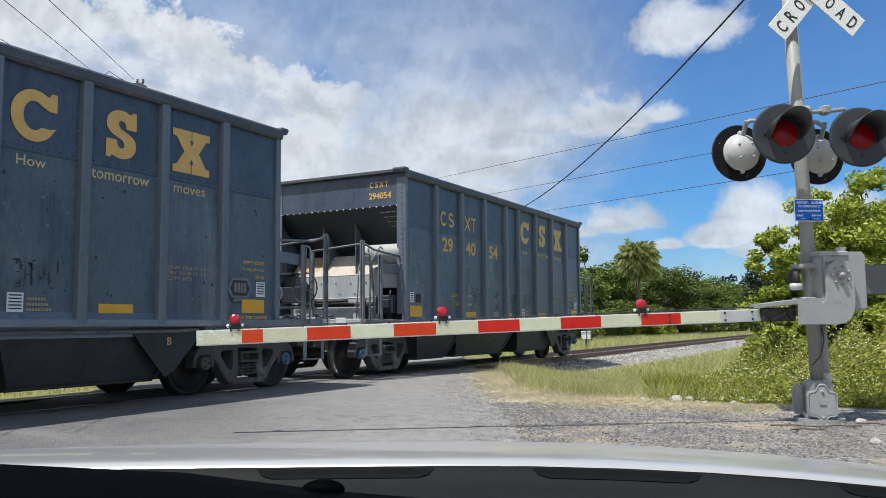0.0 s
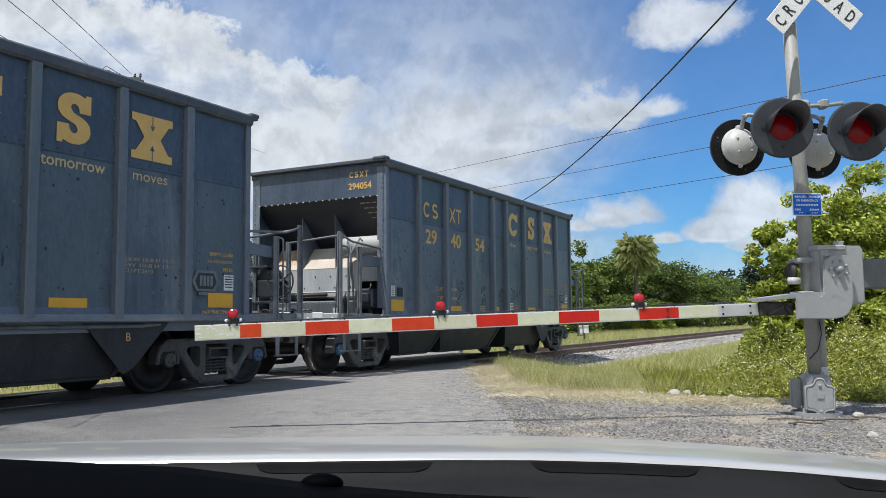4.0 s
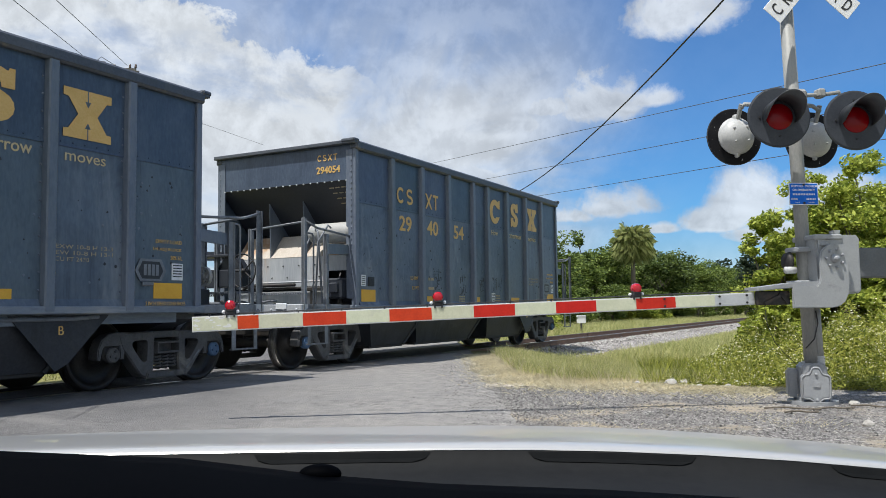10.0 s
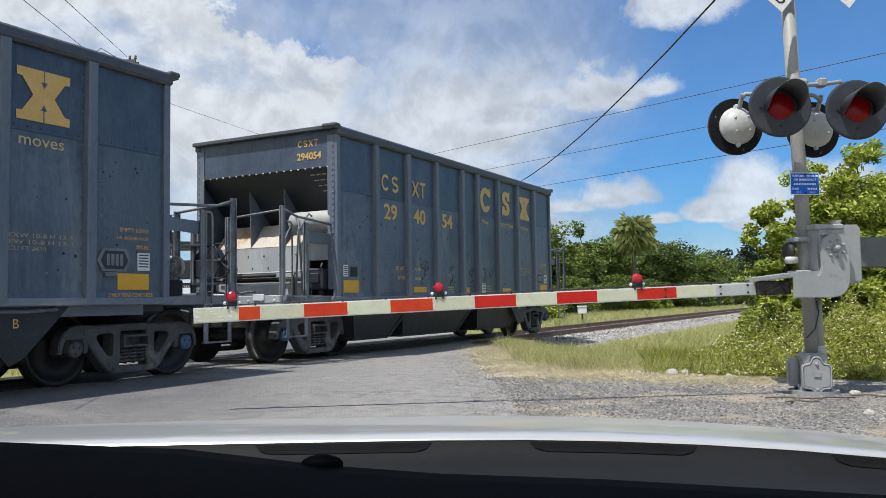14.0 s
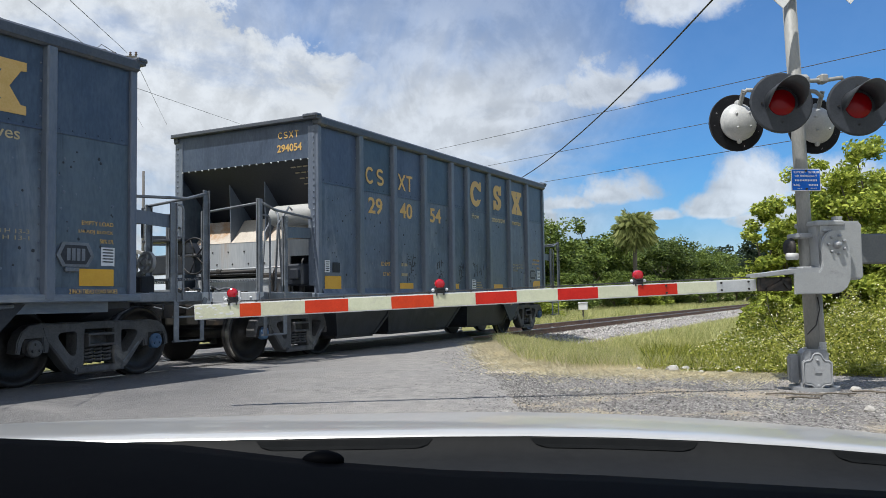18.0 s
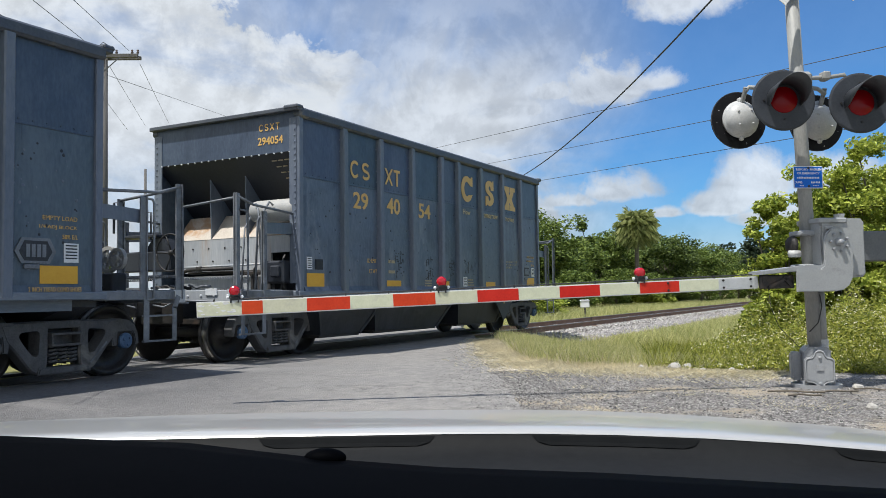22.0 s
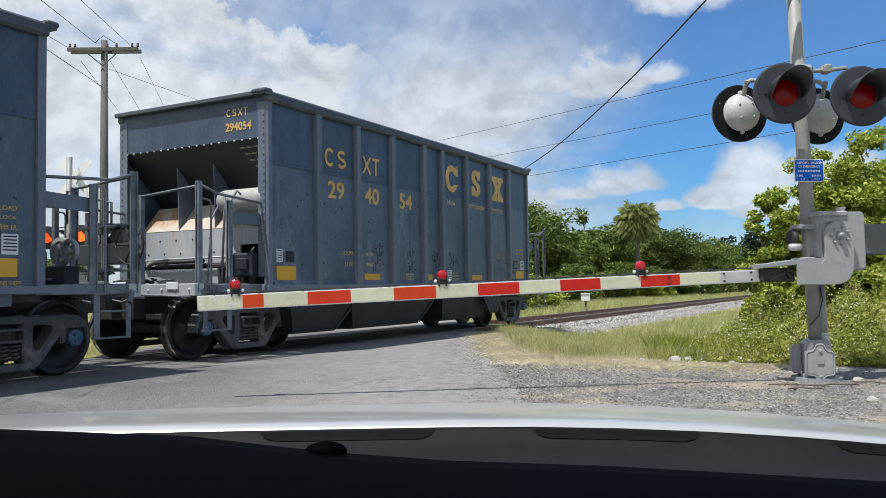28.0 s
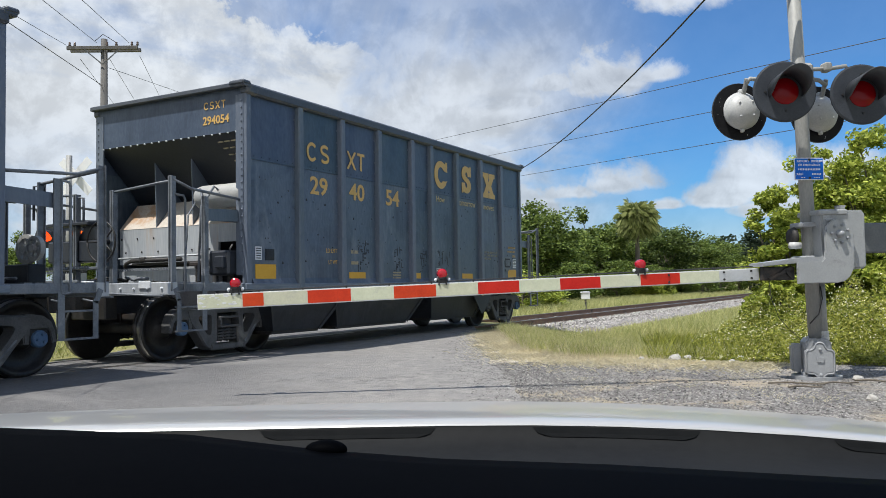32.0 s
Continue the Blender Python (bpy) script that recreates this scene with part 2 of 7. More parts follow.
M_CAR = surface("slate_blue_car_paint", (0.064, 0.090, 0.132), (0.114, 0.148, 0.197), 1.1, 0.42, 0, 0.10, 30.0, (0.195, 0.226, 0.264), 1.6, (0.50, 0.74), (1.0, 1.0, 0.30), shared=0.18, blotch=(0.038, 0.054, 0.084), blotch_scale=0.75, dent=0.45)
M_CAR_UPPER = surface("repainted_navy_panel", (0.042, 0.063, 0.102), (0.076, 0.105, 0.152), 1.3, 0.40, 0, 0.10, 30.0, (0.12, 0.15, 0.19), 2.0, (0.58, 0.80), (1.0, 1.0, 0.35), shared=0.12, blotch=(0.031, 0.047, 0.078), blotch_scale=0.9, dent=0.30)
M_SILL = surface("scraped_sill_paint", (0.12, 0.15, 0.195), (0.19, 0.22, 0.26), 2.0, 0.45, 0, 0.12, 24.0, (0.28, 0.29, 0.30), 2.0, (0.55, 0.72), (0.4, 1, 2))
# near-black: shade under the end panel is put into this paint's colour
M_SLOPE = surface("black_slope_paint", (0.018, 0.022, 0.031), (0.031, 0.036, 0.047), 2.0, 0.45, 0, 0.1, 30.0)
M_CAR_DARK = surface("dark_car_paint", (0.021, 0.024, 0.031), (0.040, 0.044, 0.053), 2.0, 0.55, 0, 0.12, 30.0, (0.07, 0.072, 0.075), 1.3, (0.56, 0.76), blotch=(0.014, 0.016, 0.019), gloss=0.4)
M_POST = surface("faded_post_paint", (0.092, 0.118, 0.158), (0.136, 0.164, 0.205), 2.0, 0.42, 0, 0.12, 30.0, (0.22, 0.24, 0.262), 3.0, (0.56, 0.76), (1, 1, 0.3), shared=0.12)
M_RIM = surface("rim_paint", (0.05, 0.06, 0.078), (0.085, 0.095, 0.115), 2.4, 0.5, 0, 0.15, 30.0, (0.16, 0.15, 0.13), 2.2, (0.6, 0.72))
M_RAIL_PAINT = surface("handrail_grey_paint", (0.125, 0.142, 0.168), (0.20, 0.218, 0.242), 5.0, 0.46, 0, 0.12, 50.0, (0.30, 0.31, 0.31), 5.0, (0.60, 0.74), blotch=(0.07, 0.075, 0.085), blotch_scale=2.2)
M_PALE = surface("weathered_pale_plate", (0.34, 0.365, 0.40), (0.47, 0.49, 0.51), 2.0, 0.5, 0.1, 0.15, 30.0, (0.40, 0.25, 0.14), 1.3, (0.56, 0.72), (1, 1, 0.10))
M_TAN = surface("tan_dusty_slope", (0.44, 0.39, 0.33), (0.55, 0.50, 0.44), 2.2, 0.7, 0, 0.12, 40.0, (0.40, 0.24, 0.13), 1.1, (0.50, 0.68), (1, 1, 0.5))
M_TANK = surface("dusty_tank_grey", (0.33, 0.34, 0.34), (0.43, 0.42, 0.40), 3.0, 0.6, 0, 0.1, 40.0, (0.24, 0.19, 0.14), 1.6, (0.56, 0.74))
M_STEEL_DARK = surface("oily_cast_steel", (0.020, 0.019, 0.019), (0.044, 0.040, 0.037), 4.0, 0.6, 0.2, 0.25, 45.0, (0.085, 0.06, 0.045), 2.5, (0.56, 0.72))
M_FRAME = surface("dusty_side_frame_steel", (0.066, 0.068, 0.072), (0.128, 0.128, 0.130), 4.0, 0.65, 0.0, 0.25, 50.0, (0.20, 0.19, 0.175), 2.4, (0.54, 0.72), blotch=(0.034, 0.033, 0.032), blotch_scale=2.5)
M_WHEEL = surface("wheel_steel", (0.016, 0.015, 0.015), (0.036, 0.033, 0.031), 5.0, 0.45, 0.2, 0.2, 40.0, (0.075, 0.066, 0.058), 2.0, (0.58, 0.75))
M_TREAD = surface("polished_tread_steel", (0.20, 0.20, 0.20), (0.32, 0.32, 0.32), 8.0, 0.35, 0.9, 0.05)
M_BLUE_CAP = surface("blue_bearing_cap", (0.05, 0.11, 0.22), (0.09, 0.17, 0.29), 12.0, 0.5, 0, 0.15, 60.0, (0.12, 0.10, 0.08), 7.0, (0.58, 0.7))
M_YELLOW = surface("yellow_reflective_sheet", (0.62, 0.33, 0.025), (0.70, 0.40, 0.04), 6.0, 0.45, 0, 0.03, 80.0)
M_LETTER = surface("gold_lettering_paint", (0.60, 0.37, 0.10), (0.68, 0.45, 0.16), 5.0, 0.5, 0, 0.03, 50.0, (0.36, 0.26, 0.14), 5.0, (0.62, 0.75))
M_STENCIL = surface("tan_stencil_paint", (0.30, 0.25, 0.16), (0.42, 0.35, 0.22), 9.0, 0.55, 0, 0.02, 80.0, (0.12, 0.12, 0.13), 9.0, (0.52, 0.68))
M_PALE_LETTER = surface("cream_stencil_paint", (0.46, 0.37, 0.20), (0.56, 0.46, 0.27), 9.0, 0.55, 0, 0.02, 80.0)
M_LABEL = surface("white_label", (0.62, 0.65, 0.68), (0.74, 0.76, 0.78), 14.0, 0.5, 0, 0.02)
M_SCUFF = surface("black_paint_patch", (0.018, 0.022, 0.03), (0.03, 0.036, 0.048), 14.0, 0.5, 0, 0.05)
M_BLACK = surface("black_rubber", (0.012, 0.012, 0.013), (0.022, 0.022, 0.023), 9.0, 0.6, 0, 0.1)
M_SIGNAL_GREY = surface("signal_grey_paint", (0.30, 0.31, 0.315), (0.36, 0.37, 0.375), 4.0, 0.45, 0.0, 0.06, 60.0, (0.22, 0.22, 0.22), 3.0, (0.56, 0.74))
M_MAST = surface("galvanised_mast", (0.25, 0.255, 0.25), (0.34, 0.34, 0.325), 5.0, 0.55, 0.0, 0.08, 60.0, (0.19, 0.185, 0.165), 2.2, (0.5, 0.7), (1, 1, 0.35))
M_CAST = surface("cast_base_grey", (0.27, 0.28, 0.295), (0.335, 0.345, 0.355), 5.0, 0.5, 0.0, 0.12, 60.0, (0.19, 0.19, 0.19), 3.4, (0.56, 0.74))
M_HOOD_BLACK = surface("faded_black_signal_disc", (0.026, 0.030, 0.038), (0.042, 0.047, 0.057), 4.0, 0.42, 0, 0.05, 60.0, (0.08, 0.085, 0.09), 5.0, (0.60, 0.78), gloss=0.35)
# hood grey lightened: sunlight on its outside is put into the colour
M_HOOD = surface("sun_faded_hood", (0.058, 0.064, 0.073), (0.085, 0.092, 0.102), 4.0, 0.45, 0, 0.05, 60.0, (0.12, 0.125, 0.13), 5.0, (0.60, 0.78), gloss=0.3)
M_DISC_BACK = surface("black_disc_back", (0.010, 0.010, 0.012), (0.017, 0.017, 0.019), 9.0, 0.5, 0, 0.05, 60.0, (0.55, 0.55, 0.55), 22.0, (0.66, 0.68), gloss=0.12)
M_PAINT_WHITE = surface("white_signal_paint", (0.40, 0.41, 0.41), (0.52, 0.52, 0.51), 6.0, 0.45, 0, 0.06, 60.0, (0.30, 0.30, 0.29), 6.0, (0.58, 0.72))
M_ARM_WHITE = surface("retroreflective_cream_sheet", (0.56, 0.57, 0.41), (0.65, 0.655, 0.49), 7.0, 0.5, 0, 0.03, 70.0, (0.50, 0.50, 0.40), 5.0, (0.55, 0.72), gloss=0.25, shared=0.06)
M_ARM_RED = surface("retroreflective_red_sheet", (0.50, 0.026, 0.014), (0.60, 0.036, 0.018), 7.0, 0.5, 0, 0.03, 70.0, (0.44, 0.04, 0.03), 4.0, (0.55, 0.75), gloss=0.2, shared=0.10)
M_ARM_EDGE = surface("arm_white_plastic", (0.66, 0.67, 0.66), (0.76, 0.76, 0.74), 7.0, 0.5, 0, 0.04, 70.0)
M_ALU = surface("arm_bare_aluminium", (0.55, 0.56, 0.57), (0.64, 0.65, 0.66), 7.0, 0.4, 0.5, 0.04, 70.0)
M_BLUE_SIGN = surface("blue_sign_sheet", (0.006, 0.12, 0.58), (0.010, 0.15, 0.64), 9.0, 0.5, 0, 0.02, gloss=0.2)
M_SIGN_WHITE = surface("sign_white", (0.76, 0.77, 0.78), (0.82, 0.82, 0.82), 9.0, 0.45, 0, 0.02)
M_SIGN_BLACK = surface("sign_black", (0.02, 0.02, 0.022), (0.03, 0.03, 0.032), 9.0, 0.5, 0, 0.02)
M_RED_GLASS = glowing("dim_red_lens", (0.20, 0.002, 0.005), 0.03, 0.22)
M_RED_LIT = glowing("lit_amber_red_lens", (1.0, 0.10, 0.012), 2.4, 0.2)
M_RED_CAP = surface("red_arm_lamp", (0.42, 0.004, 0.014), (0.50, 0.006, 0.018), 7.0, 0.12, 0, 0.0, 70.0, rough_var=0.03, coat=0.6)
M_ASPHALT = surface("worn_asphalt", (0.105, 0.104, 0.106), (0.168, 0.164, 0.162), 1.1, 0.85, 0, 0.8, 150.0, (0.235, 0.228, 0.22), 0.30, (0.52, 0.68), cracks=(0.045, 0.043, 0.042), lane=(0.335, 0.318, 0.296), stones=95.0, stone_mix=0.6, grit=0.38)
M_GRAVEL = surface("grey_gravel", (0.125, 0.119, 0.115), (0.29, 0.274, 0.255), 2.2, 0.9, 0, 1.0, 190.0, (0.42, 0.355, 0.26), 0.9, (0.50, 0.66), stones=55.0, grit=0.5)
M_SAND = surface("pale_dusty_grit", (0.34, 0.30, 0.235), (0.56, 0.50, 0.40), 3.0, 0.9, 0, 0.6, 90.0, (0.28, 0.265, 0.24), 1.4, (0.52, 0.66), stones=70.0)
M_SOIL = surface("meadow_ground", (0.15, 0.15, 0.045), (0.25, 0.235, 0.08), 0.5, 0.9, 0, 0.7, 30.0, (0.27, 0.23, 0.12), 0.15, (0.5, 0.66))
M_BALLAST = surface("ballast", (0.17, 0.155, 0.14), (0.33, 0.31, 0.29), 5.0, 0.9, 0, 1.0, 60.0, (0.16, 0.105, 0.075), 1.2, (0.56, 0.70), stones=16.0)
M_STONE = surface("gravel_stone", (0.135, 0.130, 0.128), (0.36, 0.342, 0.318), 5.0, 0.9, 0, 0.3, 50.0, island=0.70)
M_BALLAST_STONE = surface("pale_ballast_stone", (0.24, 0.225, 0.21), (0.42, 0.40, 0.375), 5.0, 0.9, 0, 0.3, 50.0, (0.17, 0.115, 0.085), 1.6, (0.56, 0.70), island=0.65)
M_TIE = surface("creosoted_timber", (0.055, 0.045, 0.036), (0.12, 0.10, 0.08), 4.0, 0.85, 0, 0.4, 60.0, stretch=(4, 0.6, 4))
M_RUST_RAIL = surface("rusty_rail_web", (0.20, 0.120, 0.078), (0.33, 0.205, 0.140), 6.0, 0.8, 0.0, 0.25, 60.0, (0.12, 0.08, 0.06), 2.0, (0.55, 0.7))
M_RAIL_TOP = surface("rail_head", (0.24, 0.22, 0.20), (0.36, 0.34, 0.32), 5.0, 0.35, 0.85, 0.05, stretch=(0.1, 4, 4))
M_WOOD_POLE = surface("weathered_pole_timber", (0.075, 0.072, 0.070), (0.15, 0.145, 0.14), 4.0, 0.85, 0, 0.4, 50.0, stretch=(3, 3, 0.25))
M_WEIGHT = surface("dark_grey_counterweight", (0.10, 0.108, 0.115), (0.14, 0.148, 0.155), 4.0, 0.5, 0, 0.08, 50.0)
M_CABLE = surface("black_cable", (0.02, 0.02, 0.022), (0.035, 0.035, 0.037), 3.0, 0.6, 0, 0.0)
M_WIRE = surface("weathered_wire", (0.07, 0.075, 0.085), (0.10, 0.105, 0.11), 3.0, 0.6, 0.2, 0.0)
M_PORCELAIN = surface("brown_porcelain", (0.10, 0.07, 0.055), (0.16, 0.12, 0.10), 9.0, 0.3, 0, 0.0)
M_BARK = surface("bark", (0.10, 0.085, 0.065), (0.19, 0.165, 0.135), 6.0, 0.9, 0, 0.6, 40.0, stretch=(3, 3, 0.5))
M_LEAF_DARK = leafy("dark_leaf", (0.022, 0.046, 0.009), (0.15, 0.205, 0.05), through_light=0.24)
M_LEAF_MID = leafy("green_leaf", (0.036, 0.070, 0.012), (0.225, 0.295, 0.068), through_light=0.26)
M_LEAF_BRIGHT = leafy("yellow_green_leaf", (0.095, 0.155, 0.016), (0.53, 0.58, 0.11), through_light=0.30)
# far foliage: distance haze is put into a bluish leaf colour
M_LEAF_HAZE = leafy("bluish_leaf", (0.025, 0.045, 0.026), (0.06, 0.088, 0.05))
M_PALM = leafy("palm_frond", (0.095, 0.135, 0.032), (0.46, 0.49, 0.20), through_light=0.28)
M_WEED = leafy("weed_leaf", (0.090, 0.128, 0.018), (0.48, 0.485, 0.10), through_light=0.31)
M_GRASS = leafy("grass_blade", (0.27, 0.31, 0.085), (0.74, 0.71, 0.35), through_light=0.40)
M_GRASS_DRY = leafy("dry_grass_blade", (0.55, 0.48, 0.31), (0.80, 0.73, 0.52), through_light=0.40)
M_FLOWER = surface("cream_petal", (0.76, 0.73, 0.50), (0.84, 0.82, 0.62), 9.0, 0.6, 0, 0.0)
M_ROCK = surface("pale_rock", (0.36, 0.34, 0.31), (0.52, 0.50, 0.46), 9.0, 0.85, 0, 0.5, 40.0)
M_SILVER = surface("silver_car_paint", (0.49, 0.49, 0.48), (0.51, 0.51, 0.50), 2.0, 0.30, 0.2, 0.0, 60.0, rough_var=0.02, coat=0.5)
M_COWL = surface("dark_grey_cowl_plastic", (0.011, 0.0115, 0.012), (0.015, 0.0158, 0.0165), 6.0, 0.65, 0, 0.05, 90.0, gloss=0.12)
M_DASH = surface("black_dashboard", (0.0010, 0.0012, 0.0018), (0.0018, 0.0021, 0.0028), 5.0, 0.6, 0, 0.0, 200.0, gloss=0.008)
M_RED_FADING = glowing("half_lit_red_lens", (1.0, 0.07, 0.012), 1.5, 0.2)
M_COWL_SHADE = surface("shaded_slot_plastic", (0.008, 0.0088, 0.0095), (0.011, 0.0118, 0.0125), 6.0, 0.8, 0, 0.0, gloss=0.05)


# ---- building helpers ----
def part(name, bm, material, parent=None, label="", smooth=False, kind=""):
    """Links a bmesh as one mesh object, under a thing or a part where one is given."""
    me = bpy.data.meshes.new(name)
    bm.to_mesh(me)
    bm.free()
    me.materials.append(material)
    if smooth:
        me.polygons.foreach_set("use_smooth", [True] * len(me.polygons))
    ob = new(name, me)
    if parent:
        ob.parent = parent
    return tagged(ob, label, kind=kind)


def again(ob, m, parent=None):
    """One more piece on the mesh of ob, at the pose m."""
    o = new(ob.name.split(".")[0], ob.data)
    o.parent = parent or ob.parent
    o.matrix_basis = m
    return o


def thing(name, label, category, m=None, group="", kind=""):
    ob = new(name)
    ob.empty_display_size = 0.2
    if m is not None:
        ob.matrix_basis = m
    return tagged(ob, label, category, group, kind)


def B():
    return bmesh.new()


def box(bm, a, b, bevel=0.0):
    """A box between two corners, its edges bevelled."""
    lo, hi = [min(p) for p in zip(a, b)], [max(p) for p in zip(a, b)]
    m = Matrix.LocRotScale([(p + q) / 2 for p, q in zip(lo, hi)], None, [q - p for p, q in zip(lo, hi)])
    made = bmesh.ops.create_cube(bm, size=1.0, matrix=m)["verts"]
    if bevel:
        es = list({e for v in made for e in v.link_edges})
        bmesh.ops.bevel(bm, geom=es, offset=bevel, segments=1, affect="EDGES")
    return bm


def tube(bm, a, b, r, r2=None, n=10, caps=True):
    """A round bar from a to b."""
    a, b = Vector(a), Vector(b)
    q = (b - a).to_track_quat("Z", "Y").to_matrix().to_4x4()
    m = Matrix.Translation((a + b) / 2) @ q
    bmesh.ops.create_cone(bm, cap_ends=caps, segments=n, radius1=r, radius2=r if r2 is None else r2, depth=(b - a).length, matrix=m)
    return bm


def pipe(bm, pts, r, n=8):
    """A bent pipe through points, in one skin."""
    pts = [Vector(p) for p in pts]
    rings, u = [], None
    for i, p in enumerate(pts):
        d = (pts[min(i + 1, len(pts) - 1)] - pts[max(i - 1, 0)]).normalized()
        if u is None:
            u = d.orthogonal().normalized()
        u = (u - d * u.dot(d)).normalized()
        v = d.cross(u)
        rings.append([bm.verts.new(p + (u * math.cos(2 * math.pi * k / n) + v * math.sin(2 * math.pi * k / n)) * r) for k in range(n)])
    for a, b in zip(rings, rings[1:]):
        for k in range(n):
            bm.faces.new((a[k], a[(k + 1) % n], b[(k + 1) % n], b[k]))
    bm.faces.new(rings[0][::-1])
    bm.faces.new(rings[-1])
    return bm


def bar(bm, a, b, width, depth, side=(0, 1, 0)):
    """A square bar from a to b; depth is measured along side."""
    a, b, s = Vector(a), Vector(b), Vector(side).normalized()
    d = (b - a).normalized()
    u = d.cross(s).normalized()
    vs = [bm.verts.new(p + u * i * width / 2 + s * j * depth / 2) for p in (a, b) for i, j in ((-1, -1), (1, -1), (1, 1), (-1, 1))]
    for f in ((3, 2, 1, 0), (4, 5, 6, 7), (0, 1, 5, 4), (1, 2, 6, 5), (2, 3, 7, 6), (3, 0, 4, 7)):
        bm.faces.new([vs[i] for i in f])
    return bm


def prism(bm, outline, a, b, axis="y", bevel=0.0):
    """A flat outline drawn out from a to b. Axis y: the outline is (x, z); x: (y, z); z: (x, y)."""
    def at(p, d):
        return {"y": (p[0], d, p[1]), "x": (d, p[0], p[1]), "z": (p[0], p[1], d)}[axis]
    lo = [bm.verts.new(at(p, a)) for p in outline]
    hi = [bm.verts.new(at(p, b)) for p in outline]
    n = len(outline)
    fs = [bm.faces.new(lo), bm.faces.new(hi[::-1])]
    fs += [bm.faces.new((lo[i], hi[i], hi[(i + 1) % n], lo[(i + 1) % n])) for i in range(n)]
    bmesh.ops.recalc_face_normals(bm, faces=fs)
    if bevel:
        es = list({e for f in fs[:2] for e in f.edges})
        bmesh.ops.bevel(bm, geom=es, offset=bevel, segments=2, affect="EDGES")
    return bm


def spun(bm, profile, n=32, axis="y"):
    """A solid of revolution round the axis; the profile is (along, radius)."""
    rings = []
    for d, r in profile:
        ring = []
        for i in range(n):
            c, s = math.cos(2 * math.pi * i / n) * r, math.sin(2 * math.pi * i / n) * r
            ring.append(bm.verts.new({"y": (c, d, s), "x": (d, c, s), "z": (c, s, d)}[axis]))
        rings.append(ring)
    for p, q in zip(rings, rings[1:]):
        for i in range(n):
            bm.faces.new((p[i], p[(i + 1) % n], q[(i + 1) % n], q[i]))
    bm.faces.new(rings[0])
    bm.faces.new(rings[-1])
    bmesh.ops.recalc_face_normals(bm, faces=bm.faces[:])
    return bm


def lettering(text, material, parent, m, height, width=None, bold=0.0, name="lettering"):
    """Raised writing in the built-in font, centred on the pose m, which faces along its z."""
    cu = bpy.data.curves.new("text", "FONT")
    cu.body, cu.size, cu.extrude, cu.offset, cu.resolution_u = text, 1.0, 0.002 / height, bold, 3
    tmp = new("text", cu)
    bpy.context.view_layer.update()
    me = bpy.data.meshes.new_from_object(tmp.evaluated_get(bpy.context.evaluated_depsgraph_get()))
    bpy.data.objects.remove(tmp)
    bpy.data.curves.remove(cu)
    co = np.array([v.co for v in me.vertices])
    lo, hi = co.min(0), co.max(0)
    k = height / max(hi[1] - lo[1], 1e-6)
    kx = k if width is None else width / max(hi[0] - lo[0], 1e-6)
    me.transform(Matrix.Diagonal((kx, k, height, 1)) @ Matrix.Translation((-(lo[0] + hi[0]) / 2, -(lo[1] + hi[1]) / 2, 0)))
    me.materials.clear()
    me.materials.append(material)
    if len(text) == 1 or height < 0.06:
        ob = new(name, me)
        ob.parent, ob.matrix_basis = parent, m
        return tagged(ob, kind="stuff" if len(text) > 1 else "")
    # gather the islands of the outline into letters: what overlaps in x belongs together
    link = list(range(len(me.vertices)))

    def root(i):
        while link[i] != i:
            i = link[i]
        return i

    for e in me.edges:
        i, j = root(e.vertices[0]), root(e.vertices[1])
        if i != j:
            link[max(i, j)] = min(i, j)
    spans = {}
    for v in me.vertices:
        lo_hi = spans.setdefault(root(v.index), [v.co.x, v.co.x])
        lo_hi[0], lo_hi[1] = min(lo_hi[0], v.co.x), max(lo_hi[1], v.co.x)
    letters = []
    for r, (x0, x1) in sorted(spans.items(), key=lambda s: s[1]):
        if letters and (x0 + x1) / 2 < letters[-1][1]:
            letters[-1][2].add(r)
            letters[-1][1] = max(letters[-1][1], x1)
        else:
            letters.append([x0, x1, {r}])
    for x0, x1, group in letters:
        bm = bmesh.new()
        bm.from_mesh(me)
        bm.verts.ensure_lookup_table()
        bmesh.ops.delete(bm, geom=[v for v in bm.verts if root(v.index) not in group], context="VERTS")
        part("letter", bm, material, parent).matrix_basis = m
    bpy.data.meshes.remove(me)
    return None


def from_arrays(name, verts, faces, material, parent=None, label="", kind=""):
    me = bpy.data.meshes.new(name)
    n, k = faces.shape
    me.vertices.add(len(verts))
    me.vertices.foreach_set("co", np.ascontiguousarray(verts, dtype=np.float32).ravel())
    me.loops.add(n * k)
    me.loops.foreach_set("vertex_index", np.ascontiguousarray(faces, dtype=np.int32).ravel())
    me.polygons.add(n)
    me.polygons.foreach_set("loop_start", np.arange(0, n * k, k, dtype=np.int32))
    me.update(calc_edges=True)
    me.materials.append(material)
    ob = new(name, me)
    if parent:
        ob.parent = parent
    return tagged(ob, label, kind=kind)


# ---- ground, road, track ----
ROAD_AX = Vector((math.sin(radians(60)), math.cos(radians(60))))
ROAD_RT = Vector((ROAD_AX.y, -ROAD_AX.x))
ROAD_0 = Vector((0.0, -9.78))
RNG = np.random.default_rng(7)


def smooth01(v, lo, hi):
    k = min(1.0, max(0.0, (v - lo) / (hi - lo)))
    return k * k * (3 - 2 * k)


def lateral(x, y):
    """How far to the right of the waiting car's line a point of the ground lies."""
    return (x - ROAD_0.x) * ROAD_RT.x + (y - ROAD_0.y) * ROAD_RT.y


